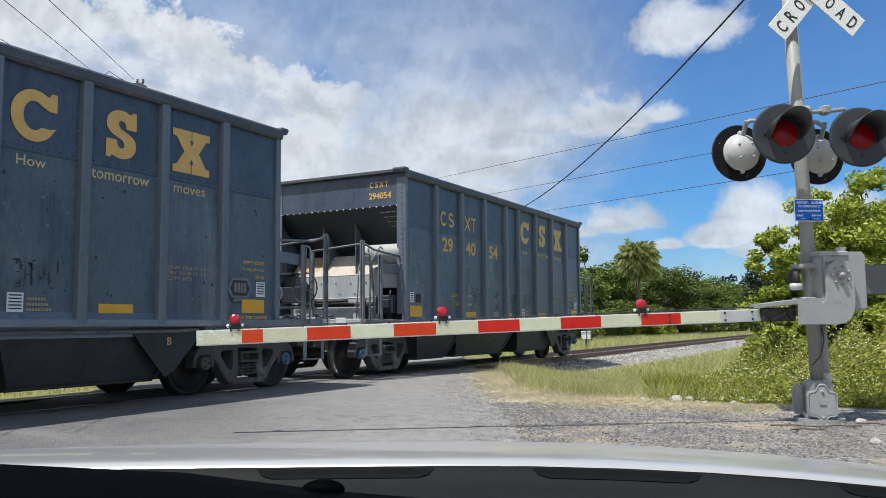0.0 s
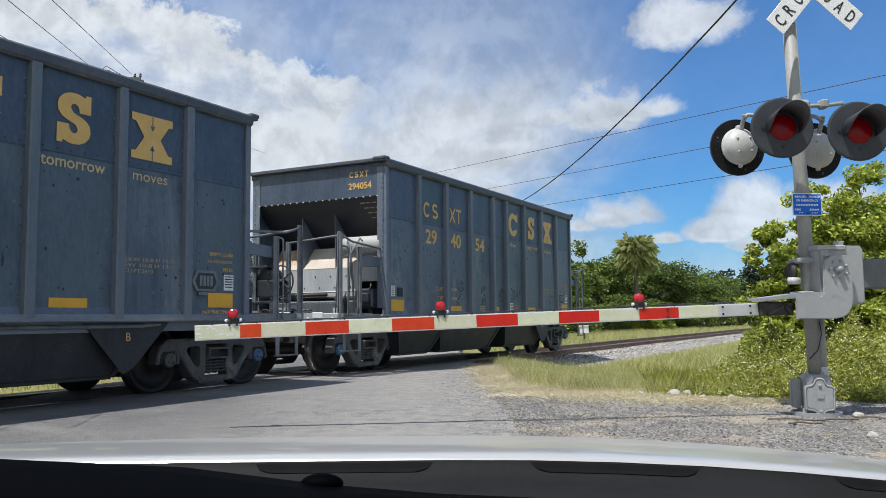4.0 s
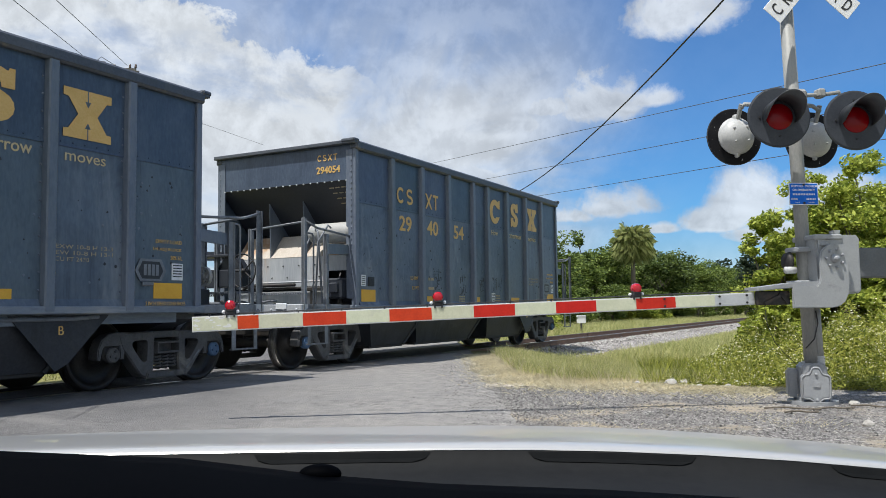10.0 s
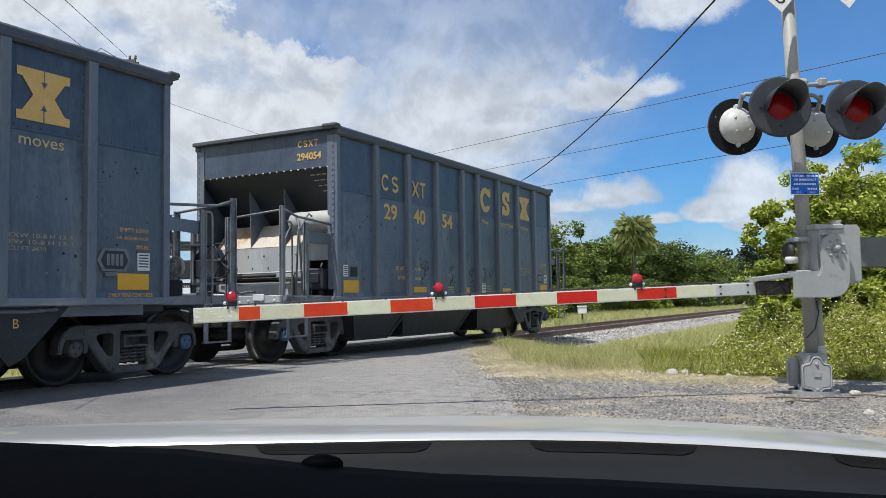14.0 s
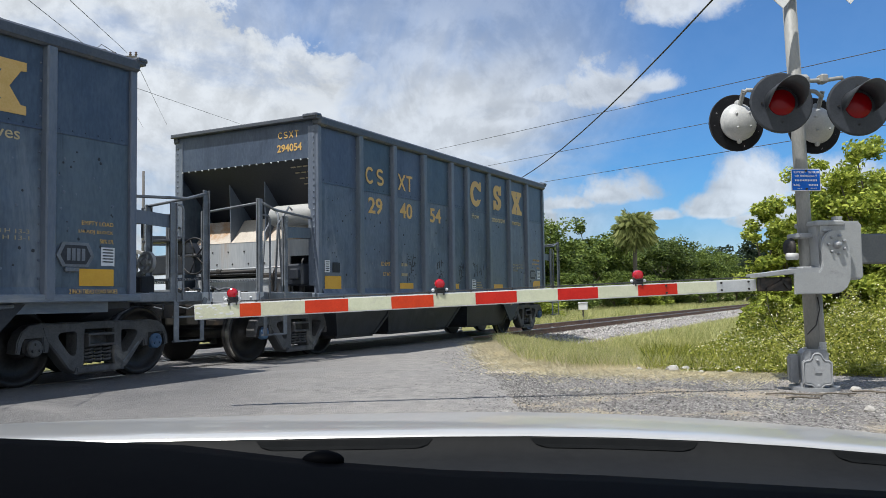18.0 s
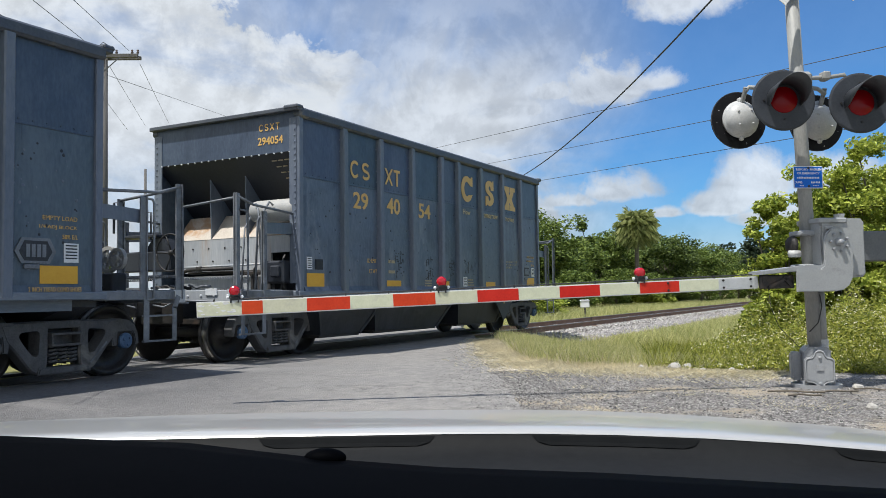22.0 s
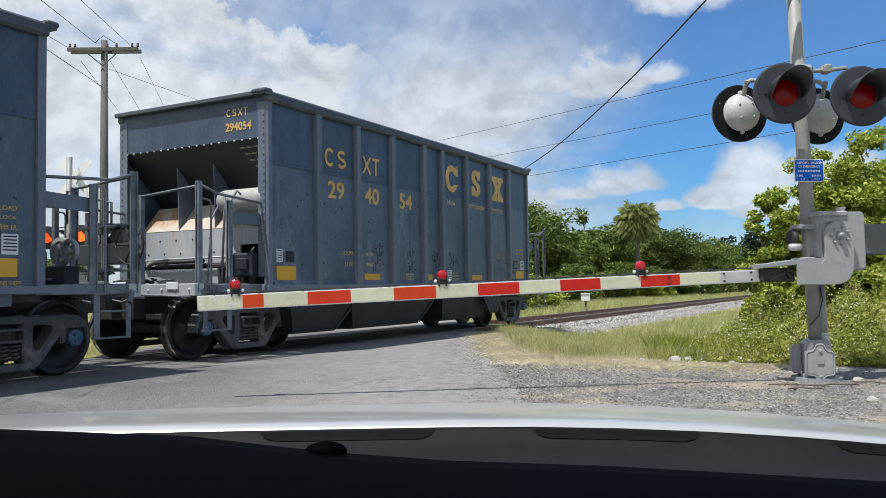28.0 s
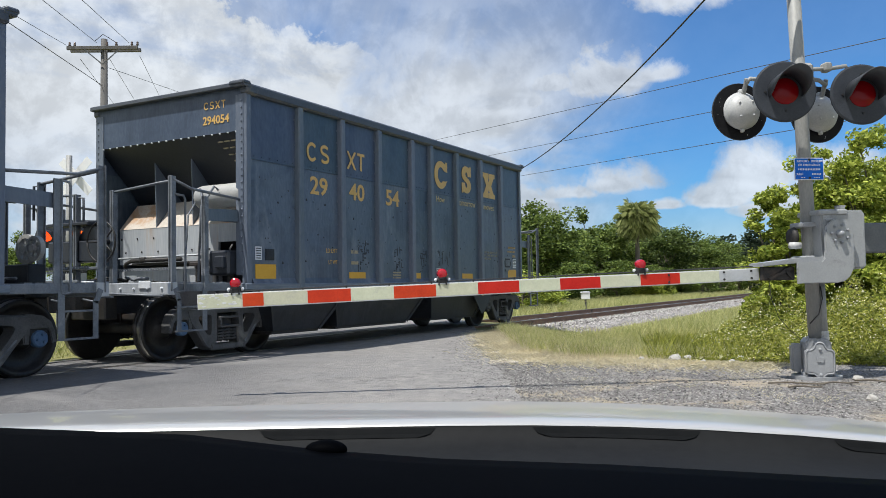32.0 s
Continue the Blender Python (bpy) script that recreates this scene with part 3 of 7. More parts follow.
def ground_z(x, y):
    d = lateral(x, y)
    east = smooth01(d, 1.2, 4.2) * smooth01(x, 10.2, 15.0)
    west = smooth01(-d, 5.6, 9.0)
    return -0.03 - 0.30 * east - 0.10 * west + 0.03 * noise.noise((x * 0.35, y * 0.35, 0.0)) * max(east, west)


def ground():
    xs = [-2500, -600, -150, -60] + [-30 + 1.5 * i for i in range(74)] + [95, 120, 200, 600, 2500]
    ys = [-2500, -600, -150, -60] + [-30 + 1.5 * i for i in range(54)] + [65, 90, 150, 600, 2500]
    bm = B()
    grid = [[bm.verts.new((x, y, ground_z(x, y))) for y in ys] for x in xs]
    for i in range(len(xs) - 1):
        for j in range(len(ys) - 1):
            bm.faces.new((grid[i][j], grid[i + 1][j], grid[i + 1][j + 1], grid[i][j + 1]))
    part("ground", bm, M_SOIL, None, "rough meadow ground round the level crossing", True, "structure")


def strip(name, pts, z, thick, material, label):
    """A flat sheet with an outline, of some thickness."""
    bm = prism(B(), pts, z - thick, z, "z")
    return part(name, bm, material, None, label, kind="structure")


def along(s, d):
    p = ROAD_0 + ROAD_AX * s + ROAD_RT * d
    return (p.x, p.y)


def road():
    right, left, rnd = [], [], random.Random(3)
    for i in range(420):
        s = -14 + i * 0.15
        wob = 0.14 * noise.noise((s * 0.7, 1.0, 0)) + 0.09 * noise.noise((s * 2.9, 5.0, 0)) + rnd.uniform(-0.035, 0.035)
        right.append(along(s, 0.86 + wob + (0.35 * smooth01(s, 14, 19) if s < 24 else 0.35)))
        left.append(along(s, -5.35 + wob + 0.5 * smooth01(s, 8, 18)))
    right.append(along(400, 1.2))
    left.append(along(400, -4.8))
    strip("road", right + left[::-1], 0.0, 0.12, M_ASPHALT, "worn grey asphalt road over the track")
    g = []
    for i in range(70):
        s = -14 + i * 0.45
        g.append(along(s, 0.55 + 0.12 * noise.noise((s, 4, 0)) + (0.25 * smooth01(s, 13, 17))))
    edge = [(17.6, -2.1), (16.5, -3.0), (14.0, -4.6), (12.2, -6.0), (11.6, -7.5), (11.6, -9.2), (11.0, -10.8), (8.0, -14.5), (-4, -24), (-14, -24)]
    strip("gravel_shoulder", g + edge, -0.006, 0.5, M_GRAVEL, "grey gravel shoulder beside the road")
    # pale grit between the gravel and the grass, in ragged patches
    for cx, cy, la, lb, rz in ((10.3, -6.0, 1.25, 0.42, 118), (11.2, -4.9, 1.2, 0.40, 135), (12.9, -4.0, 1.3, 0.35, 150), (10.15, -7.3, 0.8, 0.28, 95)):
        out = []
        for i in range(64):
            a = 2 * math.pi * i / 64
            r = 0.8 + 0.45 * noise.noise((math.cos(a) * 1.6 + cx, math.sin(a) * 1.6 + cy, 0)) + 0.35 * noise.noise((math.cos(a) * 6 + cx, math.sin(a) * 6, 2.0))
            p = Matrix.Rotation(radians(rz), 2) @ Vector((la * r * math.cos(a), lb * r * math.sin(a)))
            out.append((cx + p.x, cy + p.y))
        strip("grit_patch", out, -0.0015, 0.03, M_SAND, "pale dusty grit at the edge of the gravel")
    # loose stones, thickest where the asphalt breaks up
    s, d = RNG.uniform(3, 15, 9000), 0.72 + RNG.normal(0, 0.28, 9000)
    beds = [pebbles(s, d, np.zeros(9000), 0.003 + 0.009 * RNG.random(9000) ** 3)]
    n = 60000
    s, d = 3 + 13 * RNG.random(n) ** 1.3, 0.72 + np.abs(RNG.normal(0, 1.9, n))
    keep = (ROAD_0.x + ROAD_AX.x * s + ROAD_RT.x * d < 11.5) & (d < 6.0)
    beds.append(pebbles(s[keep], d[keep], np.full(keep.sum(), -0.004), 0.003 + 0.0125 * RNG.random(keep.sum()) ** 5))
    pebble_mesh("gravel_stones", beds, M_STONE, "loose grey stones on the gravel shoulder")


def pebbles(s, d, z, r):
    """Places along and across the road, with a height and a size for each stone."""
    return np.stack([ROAD_0.x + ROAD_AX.x * s + ROAD_RT.x * d, ROAD_0.y + ROAD_AX.y * s + ROAD_RT.y * d, z, r], 1)


def pebble_mesh(name, beds, material, label):
    """Small eight-sided stones, each turned and squashed in its own way."""
    p = np.concatenate(beds)
    n = len(p)
    a = RNG.uniform(0, 6.28, n)
    j = RNG.uniform(0.65, 1.35, (n, 6)) * p[:, 3:4]
    unit = np.array([(1, 0, 0), (0, 1, 0), (-1, 0, 0), (0, -1, 0), (0, 0, 0.8), (0, 0, -0.5)])
    v = unit[None] * j[:, :, None]
    v[:, :4, 2] += RNG.uniform(-0.3, 0.3, (n, 4)) * p[:, 3:4]
    c, s = np.cos(a)[:, None], np.sin(a)[:, None]
    out = np.stack([v[..., 0] * c - v[..., 1] * s, v[..., 0] * s + v[..., 1] * c, v[..., 2]], 2) + p[:, None, :3]
    f = np.array([(0, 1, 4), (1, 2, 4), (2, 3, 4), (3, 0, 4), (1, 0, 5), (2, 1, 5), (3, 2, 5), (0, 3, 5)])
    faces = (f[None] + (6 * np.arange(n))[:, None, None]).reshape(-1, 3)
    from_arrays(name, out.reshape(-1, 3), faces, material, None, label, "stuff")


def track():
    x0, x1 = -40.0, 420.0
    prof = [(-0.07, -0.17), (-0.07, -0.155), (-0.012, -0.14), (-0.012, -0.045), (-0.036, -0.035), (-0.036, -0.006), (0.036, -0.006),
            (0.036, -0.035), (0.012, -0.045), (0.012, -0.14), (0.07, -0.155), (0.07, -0.17)]
    for sy in (-0.755, 0.755):
        rail = thing("rail", "rusty steel rail with a worn bright head", "rail", kind="structure")
        part("rail_web", prism(B(), [(p[0] + sy, p[1]) for p in prof], x0, x1, "x"), M_RUST_RAIL, rail)
        part("rail_head", box(B(), (x0, sy - 0.034, -0.006), (x1, sy + 0.034, 0.006), 0.002), M_RAIL_TOP, rail, "worn bright running surface")
    # flange ways in the road, filled with dark asphalt
    for sy in (-0.755 + 0.072, 0.755 - 0.072):
        bm = box(B(), (-40, sy - 0.032, -0.05), (17.2, sy + 0.032, 0.0035))
        part("flangeway", bm, M_BLACK, None, "dark rubber filler beside the rail", kind="structure")
    # ballast bed east of the road
    pr = [(-2.9, -0.42), (-1.75, -0.20), (-1.3, -0.185), (1.3, -0.185), (1.75, -0.20), (2.9, -0.42)]
    part("ballast_bed", prism(B(), pr, 16.9, 420, "x"), M_BALLAST, None, "pale grey crushed stone ballast bed", kind="structure")
    tie = None
    ties = thing("ties", "dark creosoted timber ties in the ballast", "railway tie", kind="structure")
    for i in range(110):
        m = pose(17.5 + 0.54 * i, random.uniform(-0.04, 0.04), -0.19, 0, 0, random.uniform(-1, 1))
        if tie is None:
            tie = part("tie", box(B(), (-0.115, -1.3, -0.15), (0.115, 1.3, 0.018), 0.012), M_TIE, ties)
            tie.matrix_basis = m
        else:
            again(tie, m, ties)
    n = 34000
    x, y = 16.9 + 50 * RNG.random(n) ** 1.7, RNG.uniform(-3.0, 1.0, n)
    z = np.where(np.abs(y) < 1.5, -0.185, -0.185 - 0.2 * (np.abs(y) - 1.5)) + RNG.uniform(-0.012, 0.03, n)
    pebble_mesh("ballast_stones", [np.stack([x, y, z, RNG.uniform(0.022, 0.055, n)], 1)], M_BALLAST_STONE, "loose pale ballast stones beside the rails")


ground()
road()
track()

# ---- the train ----
CAR_L = 10.07       # length over the top rim
GAP = 3.697         # from rim to rim of two coupled cars
RIBS = (1.23, 2.37, 3.52, 4.70, 5.46, 6.58, 7.76, 8.86)
WHEELS = (-0.76, 1.02, 9.05, 10.83)
Z_TOP, Z_SILL = 4.0, 1.08


def train_x(t):
    return 13.507 - 0.16015 * t + 0.00069 * t * t


def car_body(car):
    near = []
    edges = [0.06] + list(RIBS) + [CAR_L - 0.06]
    for sy in (-1, 1):
        for a, b in zip(edges, edges[1:]):
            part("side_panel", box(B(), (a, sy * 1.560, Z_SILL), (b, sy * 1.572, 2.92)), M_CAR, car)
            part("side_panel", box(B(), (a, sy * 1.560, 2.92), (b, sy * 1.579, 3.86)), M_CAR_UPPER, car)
        for a, b in zip(edges, edges[1:]):
            bm = box(B(), (a + 0.06, sy * 1.571, 2.900), (b - 0.06, sy * 1.584, 2.925), 0.002)
            for k in range(6):
                bmesh.ops.create_icosphere(bm, subdivisions=1, radius=0.013, matrix=Matrix.Translation((a + 0.14 + (b - a - 0.28) * k / 5, sy * 1.580, 2.955)))
            part("seam_strip", bm, M_CAR_UPPER, car)
        post = None
        for x in RIBS:
            if post is None:
                bm = prism(B(), [(-0.078, sy * 1.570), (-0.066, sy * 1.640), (-0.050, sy * 1.655), (0.050, sy * 1.655), (0.066, sy * 1.640), (0.078, sy * 1.570)], Z_SILL - 0.06, 3.85, "z")
                for k in range(13):
                    z = 1.25 + k * 0.2
                    for dxx in (-0.10, 0.10):
                        bmesh.ops.create_icosphere(bm, subdivisions=1, radius=0.016, matrix=Matrix.Translation((dxx, sy * 1.577, z)))
                post = part("side_post", bm, M_POST, car, "faded riveted side post")
                post.matrix_basis = pose(x, 0, 0)
            else:
                again(post, pose(x, 0, 0), car)
        # corner posts with a bolted flange on the end
        for x, sx in ((0.0, 1), (CAR_L, -1)):
            bm = box(B(), (x, sy * 1.52, Z_SILL - 0.02), (x + sx * 0.10, sy * 1.618, 3.86), 0.008)
            box(bm, (x - sx * 0.012, sy * 1.42, 1.2), (x + sx * 0.012, sy * 1.56, 3.84), 0.003)
            for k in range(26):
                bmesh.ops.create_icosphere(bm, subdivisions=1, radius=0.017, matrix=Matrix.Translation((x - sx * 0.014, sy * 1.535, 1.25 + 0.1 * k)))
            part("corner_post", bm, M_POST, car, "bolted corner post")
        # top rim: a heavy square tube with a rounded cap
        bm = box(B(), (-0.02, sy * 1.50, 3.84), (CAR_L + 0.02, sy * 1.662, Z_TOP), 0.03)
        part("top_rim", bm, M_RIM, car, "dented steel top rim")
        bm = box(B(), (-0.05, sy * 1.40, 0.985), (CAR_L + 0.05, sy * 1.645, 1.075), 0.01)
        box(bm, (0.3, sy * 1.44, 0.86), (CAR_L - 0.3, sy * 1.47, 0.99))
        part("side_sill", bm, M_SILL, car, "scraped pale side sill")
        # long pipe under the sill
        part("sill_pipe", pipe(B(), [(1.6, sy * 1.5, 0.93), (CAR_L - 1.9, sy * 1.5, 0.93), (CAR_L - 1.55, sy * 1.5, 0.95)], 0.024), M_RAIL_PAINT, car)
        # gusset shelves at the foot of the panels
        for a, b in zip(edges, edges[1:]):
            bm = prism(B(), [(sy * 1.570, 1.075), (sy * 1.615, 1.075), (sy * 1.570, 1.16)], a + 0.09, b - 0.09, "x")
            part("foot_gusset", bm, M_CAR, car)
    for x, sx in ((0.0, 1), (CAR_L, -1)):
        bm = box(B(), (x - sx * 0.10, -1.665, 3.935), (x + sx * 0.07, 1.64, Z_TOP + 0.005), 0.012)
        box(bm, (x - sx * 0.12, -1.675, 3.965), (x + sx * 0.05, -1.38, Z_TOP + 0.03), 0.02)
        part("end_rim", bm, M_RIM, car, "steel end rim with a corner cap")
        bm = box(B(), (x, -1.53, 3.31), (x + sx * 0.012, 1.53, 3.935))
        part("end_panel", bm, M_CAR_UPPER, car, "plain upper end panel")
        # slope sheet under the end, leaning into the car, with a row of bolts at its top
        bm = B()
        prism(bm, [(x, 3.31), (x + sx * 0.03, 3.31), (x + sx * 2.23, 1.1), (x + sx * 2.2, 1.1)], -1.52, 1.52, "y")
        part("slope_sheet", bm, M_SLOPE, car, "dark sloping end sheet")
        bolt = None
        for k in range(19):
            m = pose(x - sx * 0.004, -1.42 + 0.158 * k, 3.30)
            if bolt is None:
                bm = spun(B(), [(-0.012, 0.005), (-0.008, 0.012), (0.008, 0.014)], 8, "x")
                bolt = part("bolt", bm, M_LABEL, car, "pale bolt head")
                bolt.matrix_basis = m
            else:
                again(bolt, m, car)
        end_platform(car, x, sx)
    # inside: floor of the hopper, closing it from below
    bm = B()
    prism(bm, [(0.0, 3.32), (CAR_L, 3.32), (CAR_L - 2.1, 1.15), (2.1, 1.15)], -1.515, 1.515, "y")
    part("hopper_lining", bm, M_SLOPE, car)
    # three discharge hoppers below the sill
    for a, b, ta, tb in ((0.95, 2.10, 0.30, 0.78), (2.62, 4.95, 0.28, 0.78), (5.95, 7.95, 0.28, 0.55)):
        bm = B()
        lo = [(a, -1.29, 0.33), (b, -1.29, 0.33), (b, 1.29, 0.33), (a, 1.29, 0.33)]
        hi = [(a - ta, -1.46, 1.08), (b + tb, -1.46, 1.08), (b + tb, 1.46, 1.08), (a - ta, 1.46, 1.08)]
        vl, vh = [bm.verts.new(p) for p in lo], [bm.verts.new(p) for p in hi]
        bm.faces.new(vl[::-1])
        bm.faces.new(vh)
        for k in range(4):
            bm.faces.new((vl[k], vl[(k + 1) % 4], vh[(k + 1) % 4], vh[k]))
        hop = part("discharge_hopper", bm, M_CAR_DARK, car, "dark sheet-steel discharge hopper")
        for x, dx2 in ((a, -ta), (b, tb)):
            for sy in (-1, 1):
                bm = bar(B(), (x, sy * 1.30, 0.32), (x + dx2, sy * 1.475, 1.06), 0.05, 0.016, (0, 1, 0))
                part("flange", bm, M_CAR_DARK, hop)
        bm = box(B(), (a - 0.02, -1.27, 0.28), (b + 0.02, 1.27, 0.332), 0.008)
        tube(bm, (b + 0.06, -1.24, 0.36), (b + 0.06, 1.24, 0.36), 0.035)
        part("outlet_door", bm, M_STEEL_DARK, hop, "rusty outlet door")
    part("hopper_ridge", prism(B(), [(1.5, 0.36), (8.5, 0.36), (8.9, 1.02), (1.1, 1.02)], -0.72, 0.72, "y"), M_CAR_DARK, car, "dark ridge plate between the hoppers")
    # upright gusset plates between the last hopper and the truck
    for x, sx in ((0.0, 1), (CAR_L, -1)):
        for sy in (-1, 1):
            if sx > 0:
                continue
            out = [(x + sx * 2.70, 0.97), (x + sx * 1.40, 0.97), (x + sx * 1.95, 0.42), (x + sx * 2.12, 0.34)]
            part("slope_gusset", prism(B(), out, sy * 1.482, sy * 1.497, "y"), M_CAR_DARK, car, "upright dark gusset plate")
    bm = box(B(), (-1.35, -0.17, 0.68), (CAR_L + 1.35, 0.17, 1.06), 0.01)
    part("centre_sill", bm, M_CAR_DARK, car)
    for x in (0.13, CAR_L - 0.13):
        bm = prism(B(), [(-1.42, 1.0), (1.42, 1.0), (1.42, 0.9), (0.5, 0.62), (-0.5, 0.62), (-1.42, 0.9)], x - 0.2, x + 0.2, "x")
        part("body_bolster", bm, M_CAR_DARK, car)


def end_platform(car, x, sx):
    """One end of the car: platform, brake gear, handrails, steps and coupler."""
    def X(d):
        return x - sx * d
    bm = box(B(), (X(1.22), -1.52, 0.93), (X(1.40), 1.52, 1.10), 0.01)
    part("end_sill", bm, M_PALE, car, "scuffed pale end sill")
    slat = None
    for k in range(7):
        for y in (-1.5, 0.32):
            m = pose(X(0.345 + 0.135 * k), y, 1.075)
            if slat is None:
                slat = part("platform_slat", box(B(), (-0.045, 0, 0), (0.045, 1.18, 0.025)), M_RAIL_PAINT, car, "open steel grating slat")
                slat.matrix_basis = m
            else:
                again(slat, m, car)
    for sy in (-1, 1):
        bm = box(B(), (X(-0.05), sy * 1.42, 0.973), (X(1.217), sy * 1.516, 1.088), 0.008)
        part("platform_beam", bm, M_RAIL_PAINT, car)
    # pale shear box under the slope sheet: a lit sloping top and an upright face
    def Q(d, z):
        return (X(d), z)
    part("shear_slope", prism(B(), [Q(-0.295, 2.0), Q(-0.66, 2.43), Q(-0.95, 2.36), Q(-0.6, 2.0)], -1.40, 1.40, "y"), M_TAN, car, "tan dust-covered sloping plate")
    part("shear_plate", box(B(), (X(-0.30), -0.78, 1.42), (X(-0.34), 1.40, 2.0)), M_PALE, car, "pale weathered plate stained with rust")
    part("shear_plate", box(B(), (X(-0.30), -1.42, 1.72), (X(-0.34), -0.78, 2.0)), M_PALE, car, "pale weathered plate")
    # back of the recess, its shade put into a black colour
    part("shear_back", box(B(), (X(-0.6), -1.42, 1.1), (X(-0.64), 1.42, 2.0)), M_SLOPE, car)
    part("draft_beam", box(B(), (X(-0.28), -0.80, 1.10), (X(-0.36), 1.40, 1.36)), M_PALE, car, "pale lower beam")
    bm = B()
    for k in range(6):
        for z in (1.62, 1.84):
            bmesh.ops.create_icosphere(bm, subdivisions=1, radius=0.016, matrix=Matrix.Translation((X(-0.295), -0.6 + 0.37 * k + 0.1 * (z > 1.7), z)))
    for k in range(17):
        bmesh.ops.create_icosphere(bm, subdivisions=1, radius=0.026, matrix=Matrix.Translation((X(-0.80), -1.3 + 0.16 * k, 2.47)))
    part("rivets", bm, M_STEEL_DARK, car, kind="stuff")
    bm = pipe(B(), [(X(-0.22), -1.1, 1.42), (X(-0.22), 1.0, 1.42)], 0.022)
    box(bm, (X(-0.22), -0.9, 1.36), (X(-0.16), -0.3, 1.42), 0.01)
    part("brake_rod", bm, M_STEEL_DARK, car)
    for y0, y1 in ((-1.40, -0.30), (0.30, 1.40)):
        bm = box(B(), (X(1.19), y0, 1.262), (X(1.205), y1, 1.27))
        box(bm, (X(1.19), y0, 1.29), (X(1.205), y1, 1.298))
        n = int((y1 - y0) / 0.05)
        for k in range(n):
            y = y0 + 0.05 * k
            bar(bm, (X(1.197), y, 1.266), (X(1.197), y + 0.025, 1.294), 0.012, 0.02, (1, 0, 0))
        part("grating_edge", bm, M_RAIL_PAINT, car, "toothed edge of the open grating")
    part("cross_rod", pipe(B(), [(X(-0.18), -1.2, 1.535), (X(-0.18), 1.3, 1.52)], 0.016), M_PALE, car, "thin pale cross rod", True)
    bm = pipe(B(), [(X(-0.15), -0.15, 1.475), (X(-0.15), 0.80, 1.475), (X(-0.14), 0.95, 1.47), (X(-0.13), 1.05, 1.43), (X(-0.13), 1.08, 1.36)], 0.032)
    box(bm, (X(-0.17), 0.62, 1.44), (X(-0.11), 0.74, 1.53), 0.01)
    part("brake_lever", bm, M_STEEL_DARK, car, "dark bent brake lever", True)
    rnd = random.Random(23)
    for k in range(9):
        y = -0.55 + 0.19 * k
        d0, z0, ln = rnd.uniform(0.2, 0.9), rnd.uniform(1.11, 1.17), rnd.uniform(0.15, 0.45)
        pts = [(X(d0), y, z0), (X(d0), y + ln * 0.5, z0), (X(d0 + 0.02), y + ln * 0.62, z0 + rnd.uniform(-0.03, 0.05)), (X(d0 + 0.04), y + ln, z0 + rnd.uniform(0.0, 0.04))]
        part("air_pipe", pipe(B(), pts, rnd.uniform(0.012, 0.028)), rnd.choice((M_STEEL_DARK, M_RAIL_PAINT)), car, "short bent air pipe", True)
    for y, h, dd in ((-0.95, 0.30, -0.05), (-0.72, 0.22, 0.05), (-1.18, 0.38, -0.12)):
        bm = tube(B(), (X(dd), y, 1.10), (X(dd), y, 1.10 + h), 0.05, n=12)
        tube(bm, (X(dd), y, 1.10 + h), (X(dd), y, 1.14 + h), 0.065, n=6)
        pipe(bm, [(X(dd), y, 1.14 + h), (X(dd), y, 1.22 + h), (X(dd - 0.1), y + 0.05, 1.28 + h)], 0.014)
        part("valve_body", bm, rnd.choice((M_STEEL_DARK, M_FRAME)), car, "small cast valve body")
    bm = B()
    for k in range(12):
        bmesh.ops.create_icosphere(bm, subdivisions=1, radius=0.02, matrix=Matrix.Translation((X(1.405), -1.42 + 0.26 * k, 1.02)))
    for k in range(4):
        tube(bm, (X(1.43), 0.92 + 0.05 * k, 0.90), (X(1.43), 0.90 + 0.05 * k, 0.97), 0.014, n=6)
    part("sill_bolts", bm, M_LABEL, car, "pale bolt heads on the end sill", kind="stuff")
    # fins that stiffen the slope sheet
    for y in (-0.25, 0.55):
        prof = [Q(-0.27, 3.04), Q(-0.30, 2.0), Q(-0.66, 2.44), Q(-0.87, 2.44)]
        part("gusset_fin", prism(B(), prof, y - 0.008, y + 0.008, "y"), M_POST, car, "upright stiffening fin")
    # air reservoir across the corner and its pipes
    bm = spun(B(), [(-1.50, 0.02), (-1.495, 0.12), (-1.46, 0.165), (-1.40, 0.18), (-0.66, 0.18), (-0.59, 0.165), (-0.545, 0.12), (-0.53, 0.02)], 24, "y")
    res = part("air_reservoir", bm, M_TANK, car, "dusty grey air reservoir", True)
    res.matrix_basis = pose(X(-0.14), 0, 2.39)
    for pts, r in (([(X(0.06), -0.80, 2.42), (X(0.16), -0.86, 2.48), (X(0.24), -0.98, 2.36), (X(0.26), -1.08, 1.12)], 0.018),
                   ([(X(0.06), -1.12, 2.46), (X(0.16), -1.14, 2.50), (X(0.30), -1.02, 2.2), (X(0.32), -0.98, 1.12)], 0.018),
                   ([(X(0.02), -0.62, 2.3), (X(0.2), -0.66, 2.1), (X(0.35), -0.72, 1.12)], 0.014)):
        part("brake_pipe", pipe(B(), pts, r), M_RAIL_PAINT, car, "bent grey brake pipe", True)
    bm = box(B(), (X(-0.2), -1.45, 1.98), (X(0.35), -1.25, 2.06), 0.01)
    part("reservoir_bracket", bm, M_CAR, car)
    # valve coloured near-black for the shade of the recess round it
    bm = box(B(), (X(-0.15), -1.40, 1.2), (X(0.15), -1.0, 1.56), 0.03)
    box(bm, (X(0.12), -1.35, 1.3), (X(0.22), -1.18, 1.48), 0.02)
    part("brake_valve", bm, M_SLOPE, car, "dark cast brake valve")
    # corner, side and inner posts with rails between
    post = None
